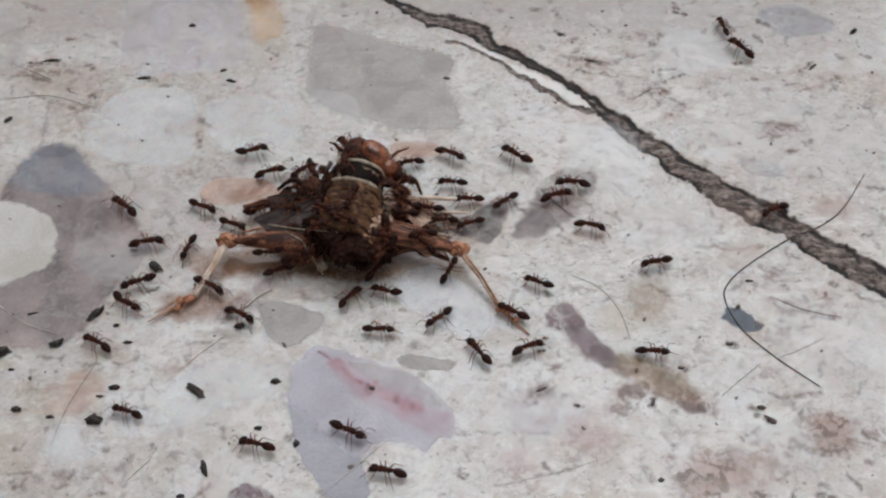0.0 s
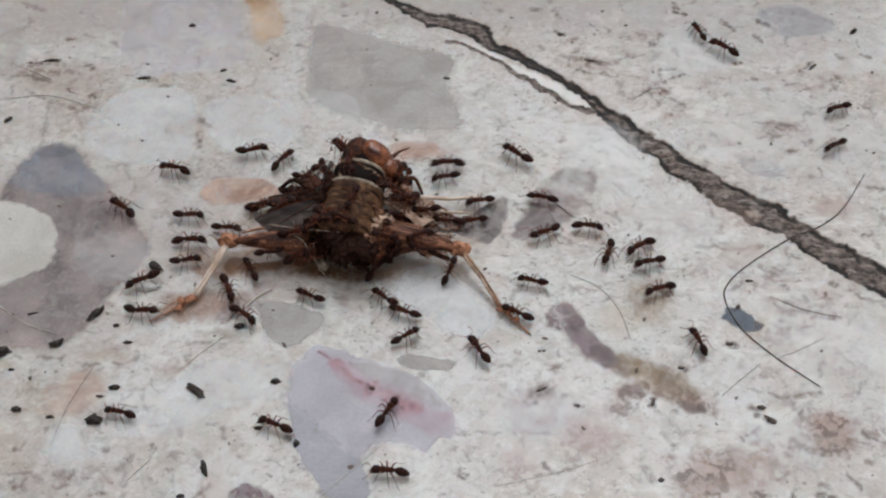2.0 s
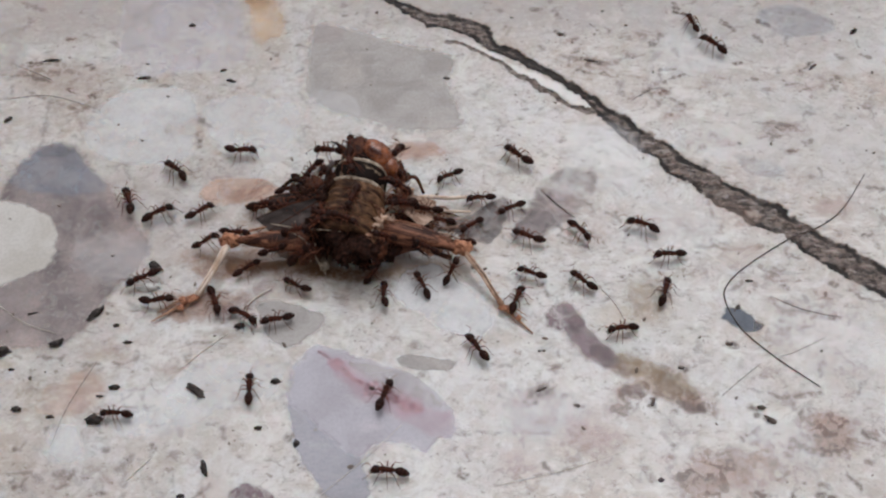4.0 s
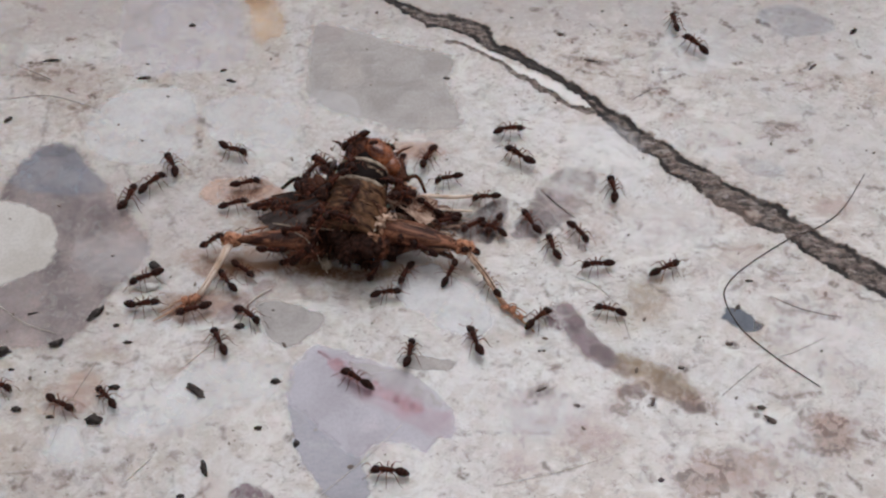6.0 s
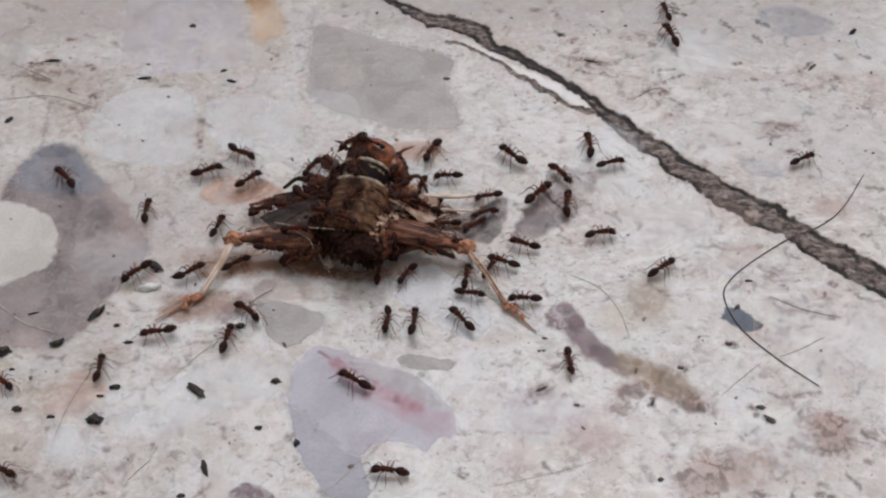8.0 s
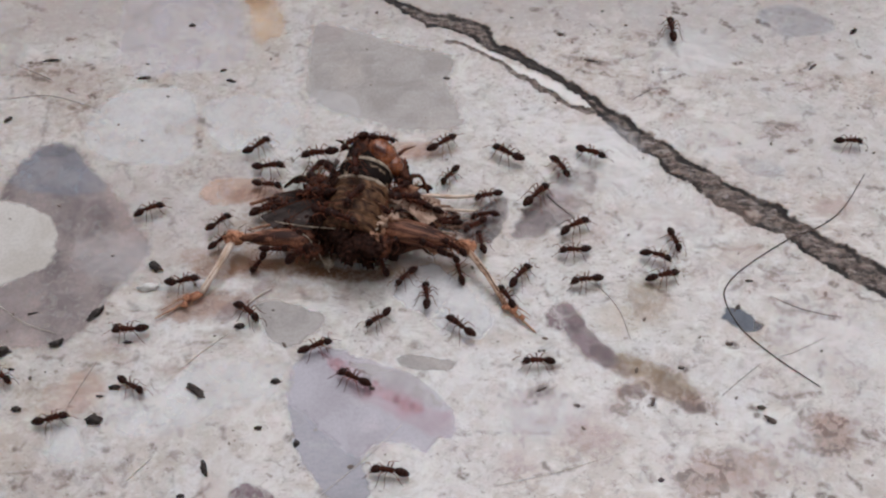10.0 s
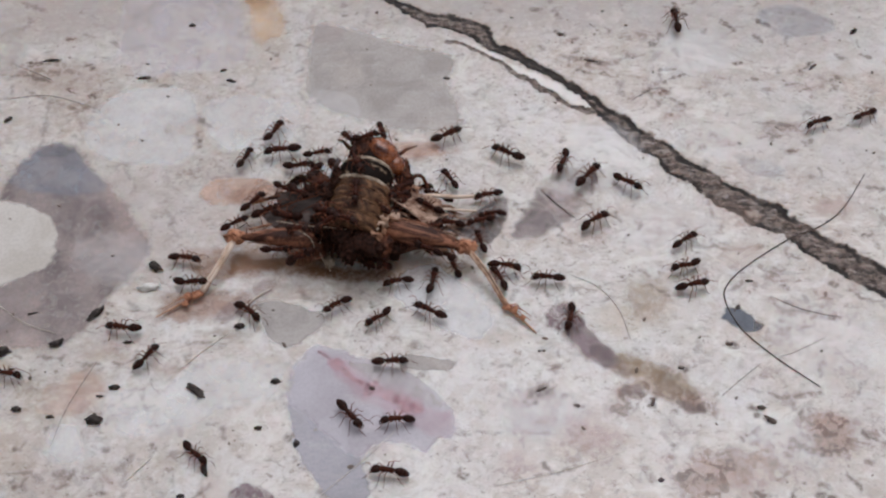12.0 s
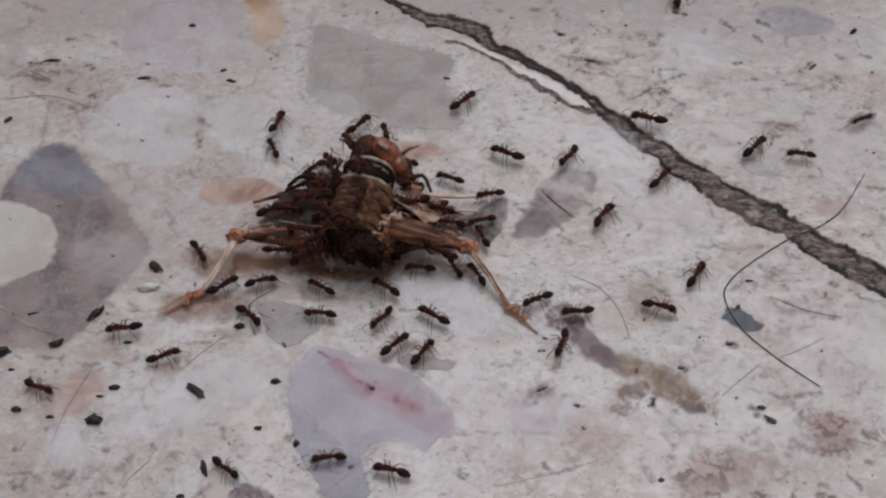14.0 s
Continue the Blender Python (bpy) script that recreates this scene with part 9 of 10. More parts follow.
    march(0.90, (0, -14.5, -1.5, -4, 5.7, -39, 4), (0.5, -13.9, -1.5, 34, 6.2, -36, -17), (1, -14.8, -0.9, -1, 5.6, -40, -6), (1.5, -14.7, -0.9, -2, 5.7, -40, -6), (2, -14.7, -1.0, -2, 5.7, -40, -6), (2.5, -14.7, -1.0, -2, 5.7, -40, -6), (3, -14.6, -1.0, -2, 5.7, -40, -5), (5.5, -14.4, -1.0, -3, 5.7, -41, -5), (6, -13.9, -1.8, 49, 6.3, -31, -23), (6.5, -13.9, -1.8, 50, 6.3, -30, -22), (7, -13.8, -1.8, 50, 6.3, -30, -22), (7.27, -14.5, -0.3, 4, 4.9, -25, -7), (7.5, -15.2, 1.1, -42, 3.6, -19, 8), (8, -15.2, 1.1, -42, 3.6, -19, 8), (10.5, -15.0, 1.1, -43, 3.6, -19, 7), (11, -14.0, -1.6, 15, 5.9, -42, -9), (11.5, -13.9, -1.6, 17, 6.0, -41, -9), (12, -13.2, -1.4, 11, 6.5, -28, -3), (12.5, -13.2, -1.4, 12, 6.5, -28, -3), (13, -13.8, -1.0, 7, 5.9, -43, -7), (13.5, -13.3, -2.1, 46, 6.6, -26, -12), (14, -13.3, -2.1, 46, 6.6, -26, -11))
    march(1.12, (0, -6.6, 4.9, -149, 5.0, -45, -1), (0.5, -6.5, 4.9, -148, 4.9, -45, 0), (1, -6.7, 5.1, -171, 5.1, -49, -10), (1.5, -6.6, 5.2, -171, 5.1, -48, -9), (2, -7.0, 4.6, -155, 5.3, -45, -5), (2.5, -6.9, 4.6, -155, 5.3, -45, -5), (3, -6.4, 5.4, -164, 4.9, -48, 1), (5.5, -6.2, 5.5, -164, 4.7, -48, 4), (6, -6.2, 5.5, -163, 4.7, -48, 5), (6.5, -6.1, 5.5, -163, 4.7, -48, 6), (7, -6.0, 6.9, -136, 3.2, -23, -21), (7.5, -6.2, 6.6, -129, 3.4, -19, -20), (8, -6.2, 6.6, -129, 3.4, -19, -20), (10.5, -6.0, 6.2, -127, 3.3, -18, -18), (11, -6.0, 6.2, -127, 3.3, -18, -18), (11.5, -5.8, 6.8, -135, 3.2, -21, -22), (12, -5.8, 6.8, -135, 3.2, -21, -22), (12.5, -5.8, 6.8, -136, 3.1, -21, -22), (13, -5.7, 6.8, -136, 3.1, -21, -22), (13.5, -5.5, 7.5, -139, 3.1, -49, -28), (14, -5.4, 7.5, -140, 3.1, -49, -28))
    march(1.12, (0, -5.8, 5.1, -115, 2.6, -11, -32), (0.5, -5.7, 5.1, -115, 2.6, -11, -33), (1, -5.0, 4.5, -143, 3.7, -30, -12), (1.5, -5.0, 4.5, -143, 3.6, -30, -11), (2, -4.9, 4.6, -143, 3.5, -30, -10), (2.5, -5.3, 6.1, -119, 2.6, -12, -32), (3, -5.6, 3.7, -141, 4.2, -30, -30), (5.5, -5.4, 4.0, -153, 4.1, -35, -32), (6, -5.3, 4.5, -143, 4.1, -34, -10), (6.5, -5.3, 4.2, -153, 4.1, -34, -27), (7, -5.4, 4.3, -148, 4.2, -34, -18), (7.5, -5.4, 4.3, -148, 4.2, -34, -18), (8, -5.3, 4.4, -149, 4.1, -33, -17), (10.5, -5.1, 4.5, -151, 3.9, -32, -14), (11, -5.1, 4.5, -151, 3.9, -32, -14), (11.5, -5.1, 4.5, -151, 3.8, -32, -13), (12, -5.2, 5.6, -125, 2.6, -13, -31), (12.5, -4.5, 6.1, -139, 1.9, -32, -23), (13, -4.4, 6.1, -139, 1.8, -32, -23), (13.5, -4.4, 6.1, -139, 1.8, -32, -23), (14, -4.0, 5.1, -159, 2.6, -14, -20))
    march(0.91, (0, -5.2, 3.5, -151, 3.6, -33, -59), (0.5, -5.2, 3.5, -151, 3.5, -32, -59), (1, -4.8, 3.8, -156, 2.8, -26, -77), (1.5, -4.7, 3.9, -158, 2.7, -25, -78), (2, -4.6, 4.0, -161, 2.6, -22, -79), (2.5, -4.1, 4.9, -192, 0.7, 13, -43), (3, -4.7, 4.0, -160, 2.7, -30, -77), (5.5, -4.7, 3.9, -159, 2.7, -27, -76), (6, -3.9, 4.9, -183, 2.4, -37, -72), (6.5, -4.5, 4.3, -166, 2.6, -22, -68), (7, -4.3, 4.7, -175, 2.4, -13, -80), (7.5, -4.3, 4.7, -175, 2.4, -13, -80), (8, -4.2, 4.7, -175, 2.4, -13, -80), (10.5, -4.1, 4.7, -175, 2.3, -13, -78), (11, -4.0, 4.7, -175, 2.3, -13, -78), (11.5, -4.2, 4.3, -180, 1.5, -34, -40), (12, -4.2, 4.3, -180, 1.5, -34, -40), (12.5, -4.1, 4.3, -180, 1.5, -34, -40), (13, -4.1, 4.3, -180, 1.5, -33, -40), (13.5, -4.1, 4.3, -180, 1.5, -33, -39), (14, -4.0, 4.3, -180, 1.5, -33, -39))
    march(1.12, (0, -7.1, 9.0, 50, 3.8, 64, 31), (0.5, -7.1, 9.0, 49, 3.8, 64, 31), (1, -6.3, 9.1, 43, 3.6, 58, 28), (1.5, -6.3, 9.1, 43, 3.6, 58, 28), (2, -6.6, 9.0, 51, 3.6, 23, 17), (2.5, -6.6, 9.1, 51, 3.6, 23, 17), (3, -7.3, 9.0, 52, 3.9, 66, 33), (5.5, -7.1, 9.1, 50, 3.8, 66, 33), (6, -7.1, 9.1, 49, 3.8, 66, 34), (6.5, -6.5, 9.7, 47, 3.5, 29, 19), (7, -6.4, 9.7, 47, 3.4, 29, 19), (7.5, -6.6, 9.6, 47, 3.7, 59, 27), (7.67, -6.4, 10.4, -0, 2.5, 39, 18), (7.83, -6.1, 11.3, -47, 1.2, 20, 9), (8, -5.9, 12.1, -94), (9.27, -6.1, 10.2, -26, 1.8, 29, 14), (10.5, -6.4, 8.4, 43, 3.6, 58, 28), (11, -6.4, 8.4, 43, 3.6, 58, 28), (11.27, -6.6, 8.0, -25, 4.3, 33, -24), (11.5, -6.8, 7.7, -93, 5.1, 8, -75), (11.73, -6.6, 8.4, -25, 4.4, 33, -24), (12, -6.3, 9.2, 43, 3.6, 58, 28), (12.5, -6.3, 9.2, 43, 3.6, 58, 28), (13, -6.3, 9.3, 42, 3.5, 58, 28), (13.5, -6.2, 9.3, 42, 3.5, 58, 28), (14, -6.2, 9.3, 41, 3.5, 58, 28))
    march(1.01, (0, -7.0, -0.8, -77, 4.2, 21, -24), (0.5, -6.6, -0.6, -70, 4.1, 13, -23), (1, -6.7, -0.8, -73, 3.9, 13, -26), (1.5, -6.5, -1.0, -67, 3.8, 13, -21), (2, -6.5, -1.0, -68, 3.7, 11, -23), (2.5, -7.4, -0.1, -96, 3.6, -10, -65), (3, -6.6, 0.8, -93, 1.7, -9, 2), (5.5, -6.5, 0.8, -93, 1.7, -9, 2), (6, -6.3, -0.4, -73, 3.5, -8, -48), (6.5, -6.4, -0.7, -58, 4.2, 17, -13), (7, -6.4, -0.7, -58, 4.2, 16, -14), (7.5, -6.3, -0.7, -59, 4.2, 15, -15), (8, -6.9, -0.6, -85, 3.7, 0, -47), (10.5, -6.9, -0.3, -85, 3.4, -10, -65), (11, -6.1, 0.7, -86, 1.7, -8, 5), (11.5, -6.1, 0.7, -86, 1.7, -8, 5), (12, -5.7, 0.3, -87, 1.7, -26, 7), (12.5, -5.7, 0.3, -87, 1.7, -26, 7), (13, -5.6, 0.3, -87, 1.7, -26, 7), (13.5, -5.4, 0.3, -95, 1.7, -26, 1), (14, -5.4, 0.3, -95, 1.7, -26, 1))
    march(0.86, (0, -8.9, -3.6, -120, 3.9, 14, -84), (0.5, -8.8, -3.5, -110, 3.9, 49, -79), (1, -8.9, -3.5, -106, 3.8, 65, -75), (1.5, -8.9, -3.5, -107, 3.7, 67, -77), (2, -8.9, -3.4, -109, 3.7, 69, -80), (2.5, -8.8, -2.9, -141, 3.1, 78, -103), (3, -8.9, -3.7, -115, 3.9, 49, -79), (5.5, -8.7, -3.3, -109, 4.1, 37, -77), (6, -8.7, -3.3, -109, 4.0, 37, -78), (6.5, -8.7, -3.2, -109, 4.0, 37, -79), (7, -8.6, -3.2, -109, 3.9, 37, -80), (7.5, -8.6, -3.2, -109, 3.9, 37, -81), (8, -8.6, -3.1, -102, 4.1, 44, -75), (10.5, -8.5, -2.9, -103, 3.9, 47, -80), (11, -8.5, -2.8, -103, 3.8, 48, -81), (11.5, -8.4, -2.8, -104, 3.7, 49, -83), (12, -8.3, -2.5, -117, 2.6, 68, -79), (12.5, -8.3, -2.5, -115, 2.6, 67, -77), (13, -7.4, -2.2, -115, 2.3, 67, -10), (13.5, -7.3, -2.2, -115, 2.3, 67, -10), (14, -7.3, -2.2, -115, 2.3, 67, -10))
    march(1.11, (0, -17.0, -2.8, -11, 3.7, -34, 69), (0.5, -17.0, -2.7, -8, 3.9, -34, 61), (1, -16.7, -3.0, -17, 4.1, -28, 65), (1.5, -16.6, -3.3, -19, 2.5, -46, 28), (2, -16.8, -2.8, -12, 3.8, -37, 69), (2.5, -16.6, -2.5, -3, 3.7, -48, 60), (3, -16.6, -2.6, -3, 3.8, -49, 61), (5.5, -16.4, -2.7, -5, 3.9, -49, 62), (6, -16.3, -2.7, -6, 3.9, -49, 63), (6.5, -16.2, -2.8, -18, 3.8, -48, 81), (7, -16.2, -2.9, -18, 3.8, -48, 81), (7.5, -16.1, -2.9, -18, 3.8, -48, 81), (8, -17.1, -2.8, -20, 2.3, -43, 26), (10.5, -16.3, -2.9, -10, 4.1, -43, 64), (11, -16.1, -3.2, -19, 4.1, -37, 75), (11.5, -15.8, -3.3, -23, 4.4, -27, 65), (12, -16.5, -2.9, -13, 3.9, -41, 70), (12.5, -15.9, -3.3, -19, 4.3, -34, 70), (13, -15.8, -3.3, -19, 4.3, -35, 70), (13.5, -16.5, -3.1, -19, 3.8, -36, 79), (14, -16.1, -3.0, -13, 4.1, -44, 70))
    march(1.03, (0, -11.4, 7.6, -92, 7.4, -7, 23), (0.5, -11.2, 7.4, -93, 7.5, -6, 20), (1, -11.1, 7.2, -74, 7.3, -12, 19), (1.5, -11.1, 7.2, -74, 7.3, -11, 19), (2, -11.1, 7.2, -74, 7.4, -11, 18), (2.5, -11.0, 7.1, -73, 7.4, -11, 17), (3, -11.0, 7.1, -73, 7.4, -10, 17), (5.5, -11.0, 7.7, -93, 7.5, -6, 17), (6, -10.9, 7.6, -78, 7.4, -9, 17), (6.5, -10.9, 7.6, -78, 7.4, -9, 16), (7, -10.8, 7.6, -78, 7.4, -9, 16), (7.5, -10.6, 6.7, -84, 7.6, -5, 8), (8, -10.6, 6.7, -84, 7.6, -5, 8), (10.5, -10.5, 6.7, -84, 7.7, -4, 6), (11, -10.4, 6.7, -84, 7.7, -4, 5), (11.5, -10.7, 6.7, -56, 7.3, -9, 10), (12, -10.4, 7.4, -69, 7.5, -6, 9), (12.5, -10.5, 7.3, -49, 7.2, -9, 10), (13, -10.5, 7.3, -49, 7.2, -9, 9), (13.5, -10.3, 7.1, -83, 7.6, -4, 4), (14, -10.3, 7.1, -83, 7.6, -3, 4))
    march(1.12, (0, -14.0, 7.8, -60, 3.9, -13, 4), (0.5, -13.9, 7.8, -60, 3.9, -13, 4), (1, -13.9, 7.8, -60, 3.9, -13, 4), (1.5, -13.9, 7.8, -61, 4.0, -13, 4), (2, -13.8, 7.8, -61, 4.0, -13, 4), (2.5, -13.8, 7.8, -61, 4.0, -13, 4), (3, -13.8, 7.8, -61, 4.0, -13, 3), (5.5, -13.9, 7.9, -59, 4.0, -14, 3), (6, -13.8, 7.9, -59, 4.0, -14, 3), (6.5, -13.8, 7.9, -59, 4.0, -14, 2), (7, -13.7, 7.6, -65, 3.9, -13, 5), (7.5, -13.7, 8.7, -58, 3.9, -14, 5), (8, -13.7, 8.7, -58, 3.9, -14, 5), (10.5, -13.5, 8.5, -68, 3.9, -12, 4), (11, -13.4, 8.5, -68, 3.9, -12, 4), (11.5, -13.4, 8.5, -68, 4.0, -12, 4), (12, -13.2, 8.8, -70, 4.0, -12, 3), (12.5, -13.6, 8.5, -70, 3.9, -12, 6), (13, -13.6, 8.5, -70, 3.9, -12, 6), (13.5, -13.6, 8.5, -70, 3.9, -12, 6), (14, -13.5, 8.5, -70, 3.9, -12, 5))
    march(1.11, (0, -18.8, 3.8, -16, 2.9, -25, 21), (0.5, -19.7, 4.5, -32, 1.8, -31, 21), (1, -19.7, 4.5, -32, 1.8, -31, 21), (1.5, -19.5, 4.3, 15, 2.4, -26, -3), (2, -19.4, 4.2, 15, 2.4, -26, -2), (2.5, -19.2, 4.7, -39, 1.9, -30, 25), (3, -18.9, 3.9, -4, 2.9, -29, 22), (5.5, -19.4, 5.2, -44, 1.9, -29, 19), (6, -19.1, 3.9, -25, 2.6, -21, 20), (6.5, -19.2, 4.9, -41, 1.9, -30, 22), (7, -19.2, 4.9, -41, 1.9, -30, 22), (7.5, -19.1, 4.9, -41, 2.0, -30, 22), (8, -19.1, 4.9, -41, 2.0, -30, 22), (10.5, -18.9, 4.8, -42, 2.0, -30, 23), (11, -18.8, 3.6, -22, 2.7, -17, 46), (11.5, -18.8, 3.6, -22, 2.7, -17, 46), (12, -18.7, 3.6, -22, 2.7, -17, 46), (12.5, -19.2, 3.9, -29, 2.5, -20, 20), (13, -18.9, 3.9, -25, 2.7, -22, 18), (13.5, -18.9, 3.8, -25, 2.8, -22, 19), (14, -18.8, 3.8, -25, 2.8, -22, 19))
    march(1.06, (0, -22.3, 4.9, -9, 1.2, -26, -7), (0.5, -22.3, 4.9, -9, 1.2, -26, -7), (1, -22.3, 5.0, -30, 1.2, -22, 18), (1.5, -22.3, 5.3, -14, 1.1, -24, -13), (2, -22.2, 5.2, -14, 1.1, -25, -13), (2.5, -22.2, 5.2, -15, 1.2, -25, -12), (3, -22.1, 5.2, -15, 1.2, -25, -11), (5.5, -21.9, 5.2, -16, 1.3, -27, -9), (6, -21.4, 5.0, -22, 1.5, -29, 1), (6.5, -21.4, 5.0, -22, 1.5, -29, 1), (7, -21.3, 5.0, -22, 1.5, -29, 1), (7.5, -22.4, 6.1, 29), (8, -22.4, 6.1, 29), (10.5, -22.2, 6.1, 28), (11, -22.6, 6.1, 24), (11.5, -22.6, 6.1, 24), (12, -21.2, 4.4, -9, 1.5, -32, 3), (12.5, -21.2, 4.4, -10, 1.5, -32, 3), (13, -21.2, 4.4, -10, 1.5, -33, 3), (13.5, -20.6, 4.4, -16, 1.6, -33, 9), (14, -20.6, 4.4, -17, 1.6, -33, 9))
    march(0.90, (0, -2.1, 5.1, -175, 2.0, -19, -30), (0.5, -1.5, 5.2, -166, 1.7, -17, -21), (1, -1.4, 5.2, -166, 1.7, -17, -21), (1.5, -2.5, 5.0, -166, 2.0, -11, -40), (2, -2.5, 5.0, -166, 2.0, -11, -40), (2.5, -2.4, 5.0, -166, 2.0, -11, -39), (3, -2.4, 5.0, -166, 2.0, -11, -39), (5.5, -1.9, 5.3, -203, 1.8, -30, -21), (6, -1.9, 5.3, -203, 1.8, -30, -20), (6.5, -1.7, 5.7, -146, 1.2, -22, -30), (7, -1.7, 5.7, -146, 1.2, -22, -30), (7.5, -1.7, 5.7, -146, 1.1, -22, -30), (8, -2.3, 5.2, -194, 2.1, -27, -21), (10.5, -2.1, 5.2, -194, 2.0, -26, -19), (11, -2.1, 5.2, -194, 2.0, -26, -19), (11.5, -2.1, 5.2, -194, 2.0, -26, -19), (12, -2.0, 5.2, -194, 2.0, -26, -18), (12.5, -2.0, 5.2, -194, 2.0, -26, -18), (13, -1.6, 5.1, -171, 1.8, -17, -30), (13.5, -1.6, 5.1, -171, 1.8, -17, -30), (14, -1.4, 5.8, -139, 0.9, -17, -34))
    march(0.87, (0, 0.1, 4.1, -175), (0.5, 0.4, 4.6, -182, 0.5, -8, -45), (1, 0.5, 4.6, -182, 0.5, -8, -44), (1.5, 0.5, 4.6, -182, 0.5, -8, -44), (2, 0.5, 4.6, -182, 0.5, -8, -44), (2.5, 0.6, 4.6, -182, 0.5, -8, -44), (3, -0.4, 4.0, -184), (5.5, 0.3, 4.0, -178), (6, 0.4, 4.0, -162), (6.5, 0.4, 4.0, -162), (7, 0.4, 4.0, -162), (7.5, 0.5, 4.0, -162), (8, 0.5, 4.6, -186, 0.4, -0, -57), (10.5, 0.7, 4.6, -186, 0.4, -1, -55), (11, 0.7, 4.6, -185, 0.4, -1, -55), (11.5, 1.7, 4.6, -165), (12, 0.9, 3.7, -185), (12.5, 0.9, 3.7, -185), (13, 1.0, 3.7, -185), (13.5, 1.0, 3.7, -185), (14, 1.0, 3.7, -185))
    march(0.87, (0, -3.4, 3.2, 170), (0.5, -3.3, 3.2, 170), (1, -3.3, 3.2, 165), (1.5, -3.3, 3.2, 165), (2, -3.4, 3.7, 174), (2.5, -3.4, 3.7, 174), (3, -2.9, 3.2, 166), (5.5, -3.0, 3.3, 150), (6, -2.9, 1.2, 124, 1.9, 29, 8), (6.5, -3.0, 1.5, 127, 1.7, 28, 15), (7, -3.1, 2.9, 167), (7.5, -3.0, 2.9, 167), (8, -2.9, 1.2, 219, 2.0, -36, 12), (10.5, -2.5, 3.3, 164), (11, -2.5, 3.3, 164), (11.5, -3.3, 3.1, 166), (12, -1.9, 1.2, 114, 2.6, 24, -52), (12.5, -1.9, 1.2, 114, 2.6, 24, -51), (12.73, -2.4, 1.2, 169, 2.3, -6, -22), (13, -2.9, 1.2, 223, 2.0, -35, 8), (13.5, -2.8, 1.2, 223, 2.0, -35, 8), (14, -2.8, 1.2, 223, 2.0, -35, 9))
    march(0.88, (0, 3.5, 3.7, -159), (0.5, 3.7, 3.8, -167), (1, 3.8, 3.8, -167), (1.5, 3.6, 4.0, -141), (2, 3.8, 4.1, -166), (2.5, 3.8, 4.1, -166), (3, 3.6, 3.4, -142), (5.5, 3.8, 3.4, -142), (6, 3.8, 3.4, -142), (6.5, 3.9, 3.4, -142), (7, 3.9, 3.4, -142), (7.5, 3.9, 3.4, -142), (8, 4.0, 3.4, -142), (10.5, 4.1, 3.4, -142), (11, 4.7, 4.1, -163), (11.5, 4.8, 4.1, -163), (12, 4.8, 4.1, -163), (12.5, 4.8, 4.1, -163), (13, 4.9, 4.1, -163), (13.5, 4.9, 4.1, -163), (14, 4.9, 4.1, -163))
    march(0.86, (0, -10.9, 1.7, -112, 7.6, 6, -5), (0.5, -10.9, 1.7, -112, 7.6, 6, -5), (1, -10.9, 1.7, -112, 7.6, 6, -6), (1.5, -10.8, 1.7, -112, 7.6, 6, -6), (2, -10.8, 1.7, -112, 7.6, 6, -6), (2.5, -10.8, 1.7, -112, 7.6, 5, -7), (3, -10.8, 1.7, -112, 7.6, 5, -7), (5.5, -10.6, 1.7, -112, 7.6, 5, -9), (6, -10.8, 1.6, -113, 7.6, 6, -7), (6.5, -10.6, 1.9, -129, 7.6, 2, -9), (7, -10.6, 1.9, -129, 7.6, 1, -9), (7.5, -10.5, 2.0, -129, 7.6, 1, -9), (8, -10.7, 1.9, -128, 7.6, 3, -7), (10.5, -10.6, 1.9, -128, 7.6, 2, -9), (11, -10.6, 1.4, -146, 7.4, -2, -10), (11.5, -10.6, 1.3, -148, 7.3, -2, -10), (12, -10.5, 2.5, -92, 7.7, 5, -8), (12.5, -10.3, 2.1, -121, 7.6, 1, -12), (13, -10.3, 2.1, -121, 7.5, 1, -12), (13.5, -10.2, 2.1, -121, 7.5, 1, -12), (14, -10.0, 1.9, -107, 7.5, 4, -17))
    march(0.91, (0, -18.1, 1.6, -38, 2.5, -31, 42), (0.5, -17.6, -1.3, -19, 4.2, -13, 3), (1, -17.6, -1.3, -20, 4.3, -14, 4), (1.5, -17.5, -1.4, -20, 4.3, -15, 4), (2, -17.9, -1.1, 8, 3.9, -5, -4), (2.5, -17.8, -1.1, 8, 3.9, -5, -4), (3, -17.7, -1.1, 6, 4.0, -7, -4), (5.5, -17.1, -1.2, -5, 4.6, -21, -3), (6, -17.5, -1.1, -7, 4.3, -14, -5), (6.5, -17.9, -0.8, -2, 3.9, -5, -18), (7, -17.9, -0.8, -2, 3.9, -6, -16), (7.5, -17.8, -0.9, -5, 4.0, -9, -13), (8, -17.7, -0.9, -7, 4.1, -11, -11), (10.5, -17.4, 1.2, -45, 3.4, -11, 75), (11, -17.3, -0.9, -7, 4.4, -18, -11), (11.5, -17.7, -1.2, -6, 4.2, -11, -3), (12, -17.1, -1.2, -24, 4.6, -23, -3), (12.5, -17.1, -1.3, -24, 4.6, -23, -3), (13, -17.0, -1.3, -24, 4.6, -23, -2), (13.5, -17.0, -1.3, -25, 4.7, -24, -2), (14, -17.0, -1.3, -25, 4.7, -24, -2))
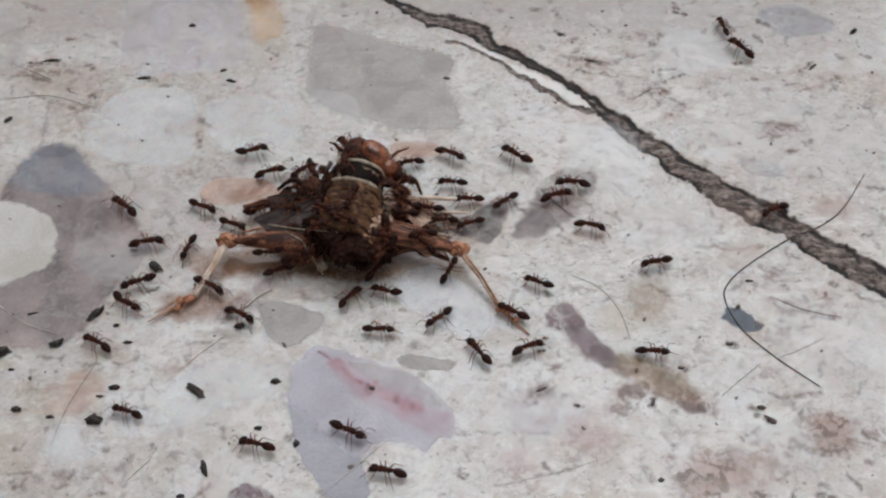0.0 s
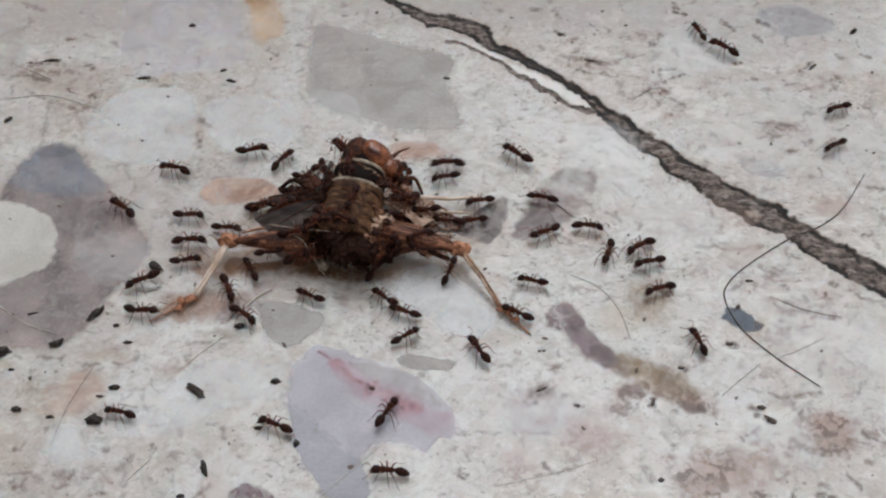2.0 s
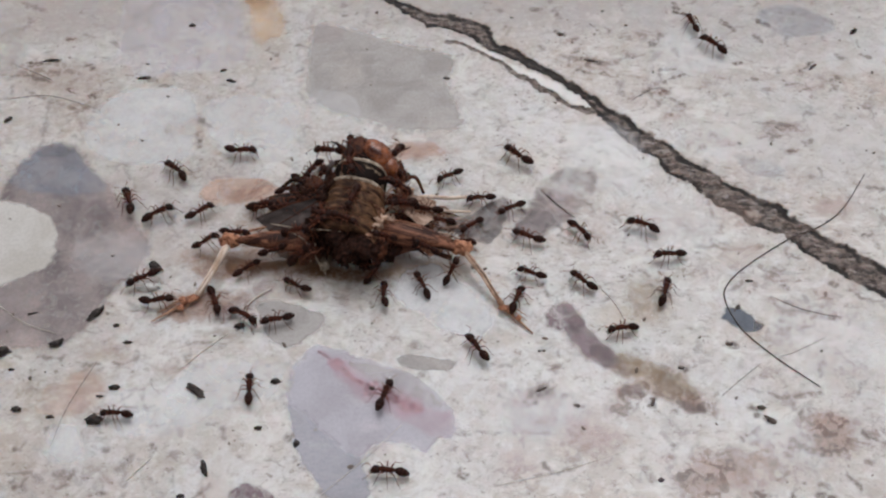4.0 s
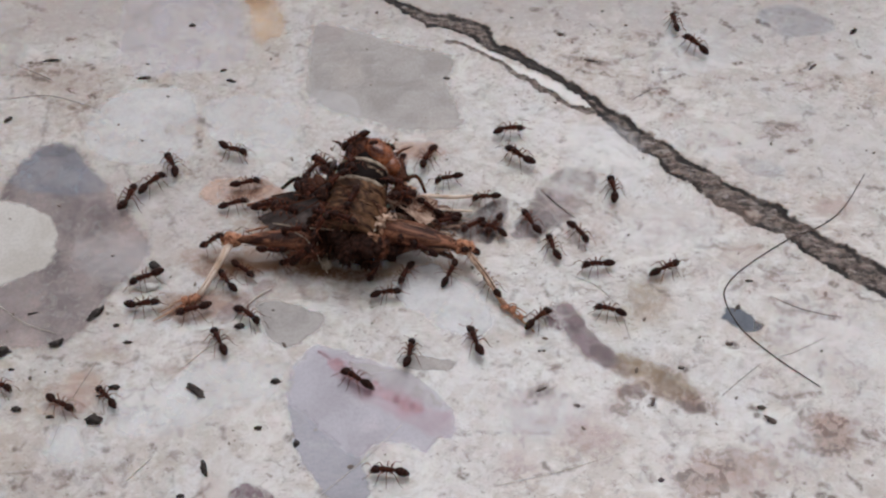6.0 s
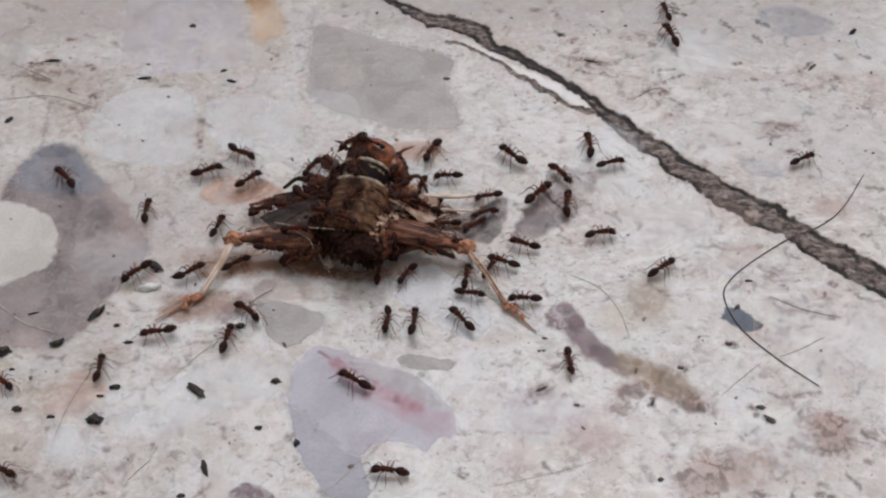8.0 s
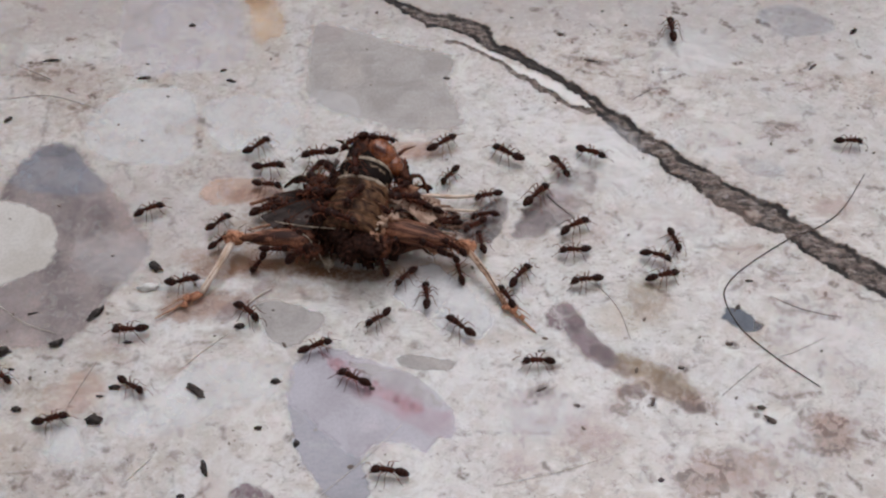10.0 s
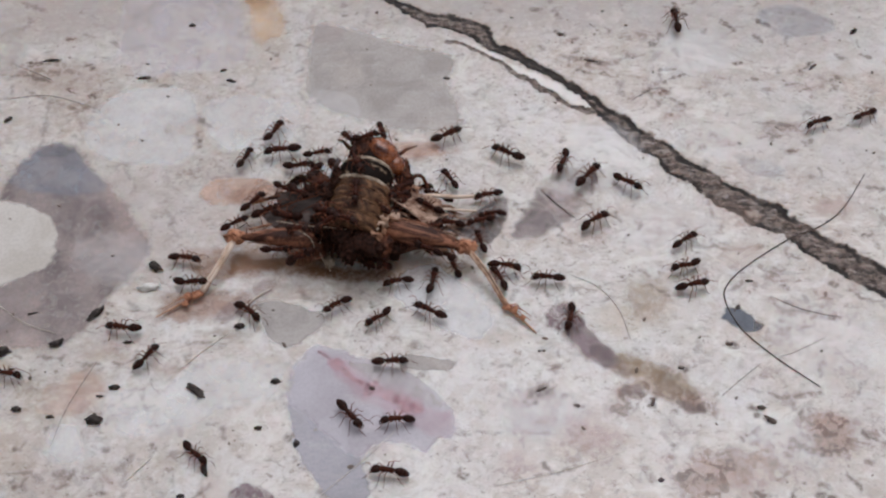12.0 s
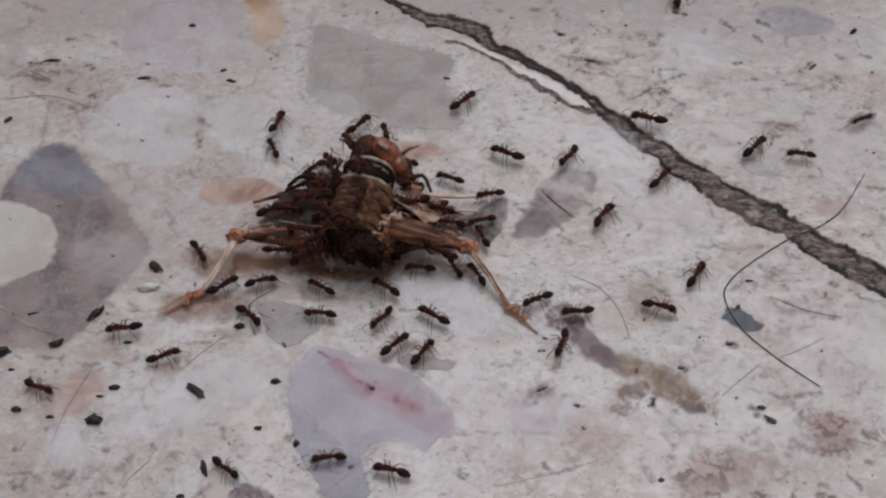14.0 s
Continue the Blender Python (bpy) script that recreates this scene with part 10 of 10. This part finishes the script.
    march(0.86, (0, -2.2, -1.7, 145, 3.4, -17, -21), (0.5, -2.1, -1.9, 162, 3.5, -15, -35), (1, -2.5, -2.1, 170, 3.4, -10, -43), (1.5, -2.4, -2.1, 170, 3.4, -10, -43), (2, -2.4, -2.1, 170, 3.4, -10, -43), (2.5, -2.4, -2.1, 170, 3.4, -10, -43), (3, -1.8, -2.0, 163, 3.5, -13, -34), (5.5, -2.2, -2.1, 163, 3.4, -17, -46), (6, -2.2, -2.1, 163, 3.4, -17, -45), (6.5, -2.2, -2.1, 163, 3.4, -17, -45), (7, -1.5, -2.0, 176, 3.5, -5, -30), (7.5, -1.7, -1.9, 159, 3.5, -14, -28), (8, -1.3, -2.0, 162, 3.4, -15, -38), (10.5, -1.2, -2.0, 161, 3.4, -15, -37), (11, -1.8, -2.1, 166, 3.4, -14, -43), (11.5, -1.7, -2.1, 166, 3.4, -14, -43), (12, -1.7, -2.1, 166, 3.4, -14, -43), (12.5, -1.7, -2.1, 166, 3.4, -14, -43), (13, -1.1, -2.1, 174, 3.4, -6, -35), (13.5, -1.1, -2.1, 187, 3.3, 2, -31), (14, -0.7, -2.1, 161, 3.2, -18, -42))
    march(0.86, (0, -20.8, -1.9, -2, 3.1, -15, 65), (0.5, -20.5, -1.9, -10, 1.9, -39, 29), (1, -20.8, -1.9, -1, 3.1, -17, 66), (1.5, -20.7, -1.9, -1, 3.1, -17, 65), (2, -20.7, -1.9, -1, 3.1, -17, 65), (2.5, -20.7, -1.9, -8, 3.2, -3, 59), (3, -20.3, -1.6, 9, 3.0, -33, 64), (5.5, -20.3, -1.9, -6, 3.2, -6, 58), (6, -20.3, -1.9, -6, 3.2, -6, 58), (6.5, -20.8, -1.8, -7, 3.3, -3, 52), (7, -20.8, -1.8, -7, 3.3, -3, 52), (7.5, -20.8, -1.8, -7, 3.3, -3, 52), (8, -20.7, -1.8, -7, 3.3, -3, 52), (10.5, -19.9, -1.9, -4, 3.3, -9, 55), (11, -19.9, -1.9, -4, 3.3, -9, 54), (11.5, -19.8, -2.0, -4, 3.3, -9, 54), (12, -19.8, -2.0, -4, 3.3, -9, 54), (12.5, -20.0, -1.7, 3, 3.0, -32, 72), (13, -20.0, -1.7, 4, 3.0, -32, 72), (13.5, -19.7, -2.0, -4, 3.3, -8, 54), (14, -19.6, -2.0, -4, 3.3, -8, 54))


motions()
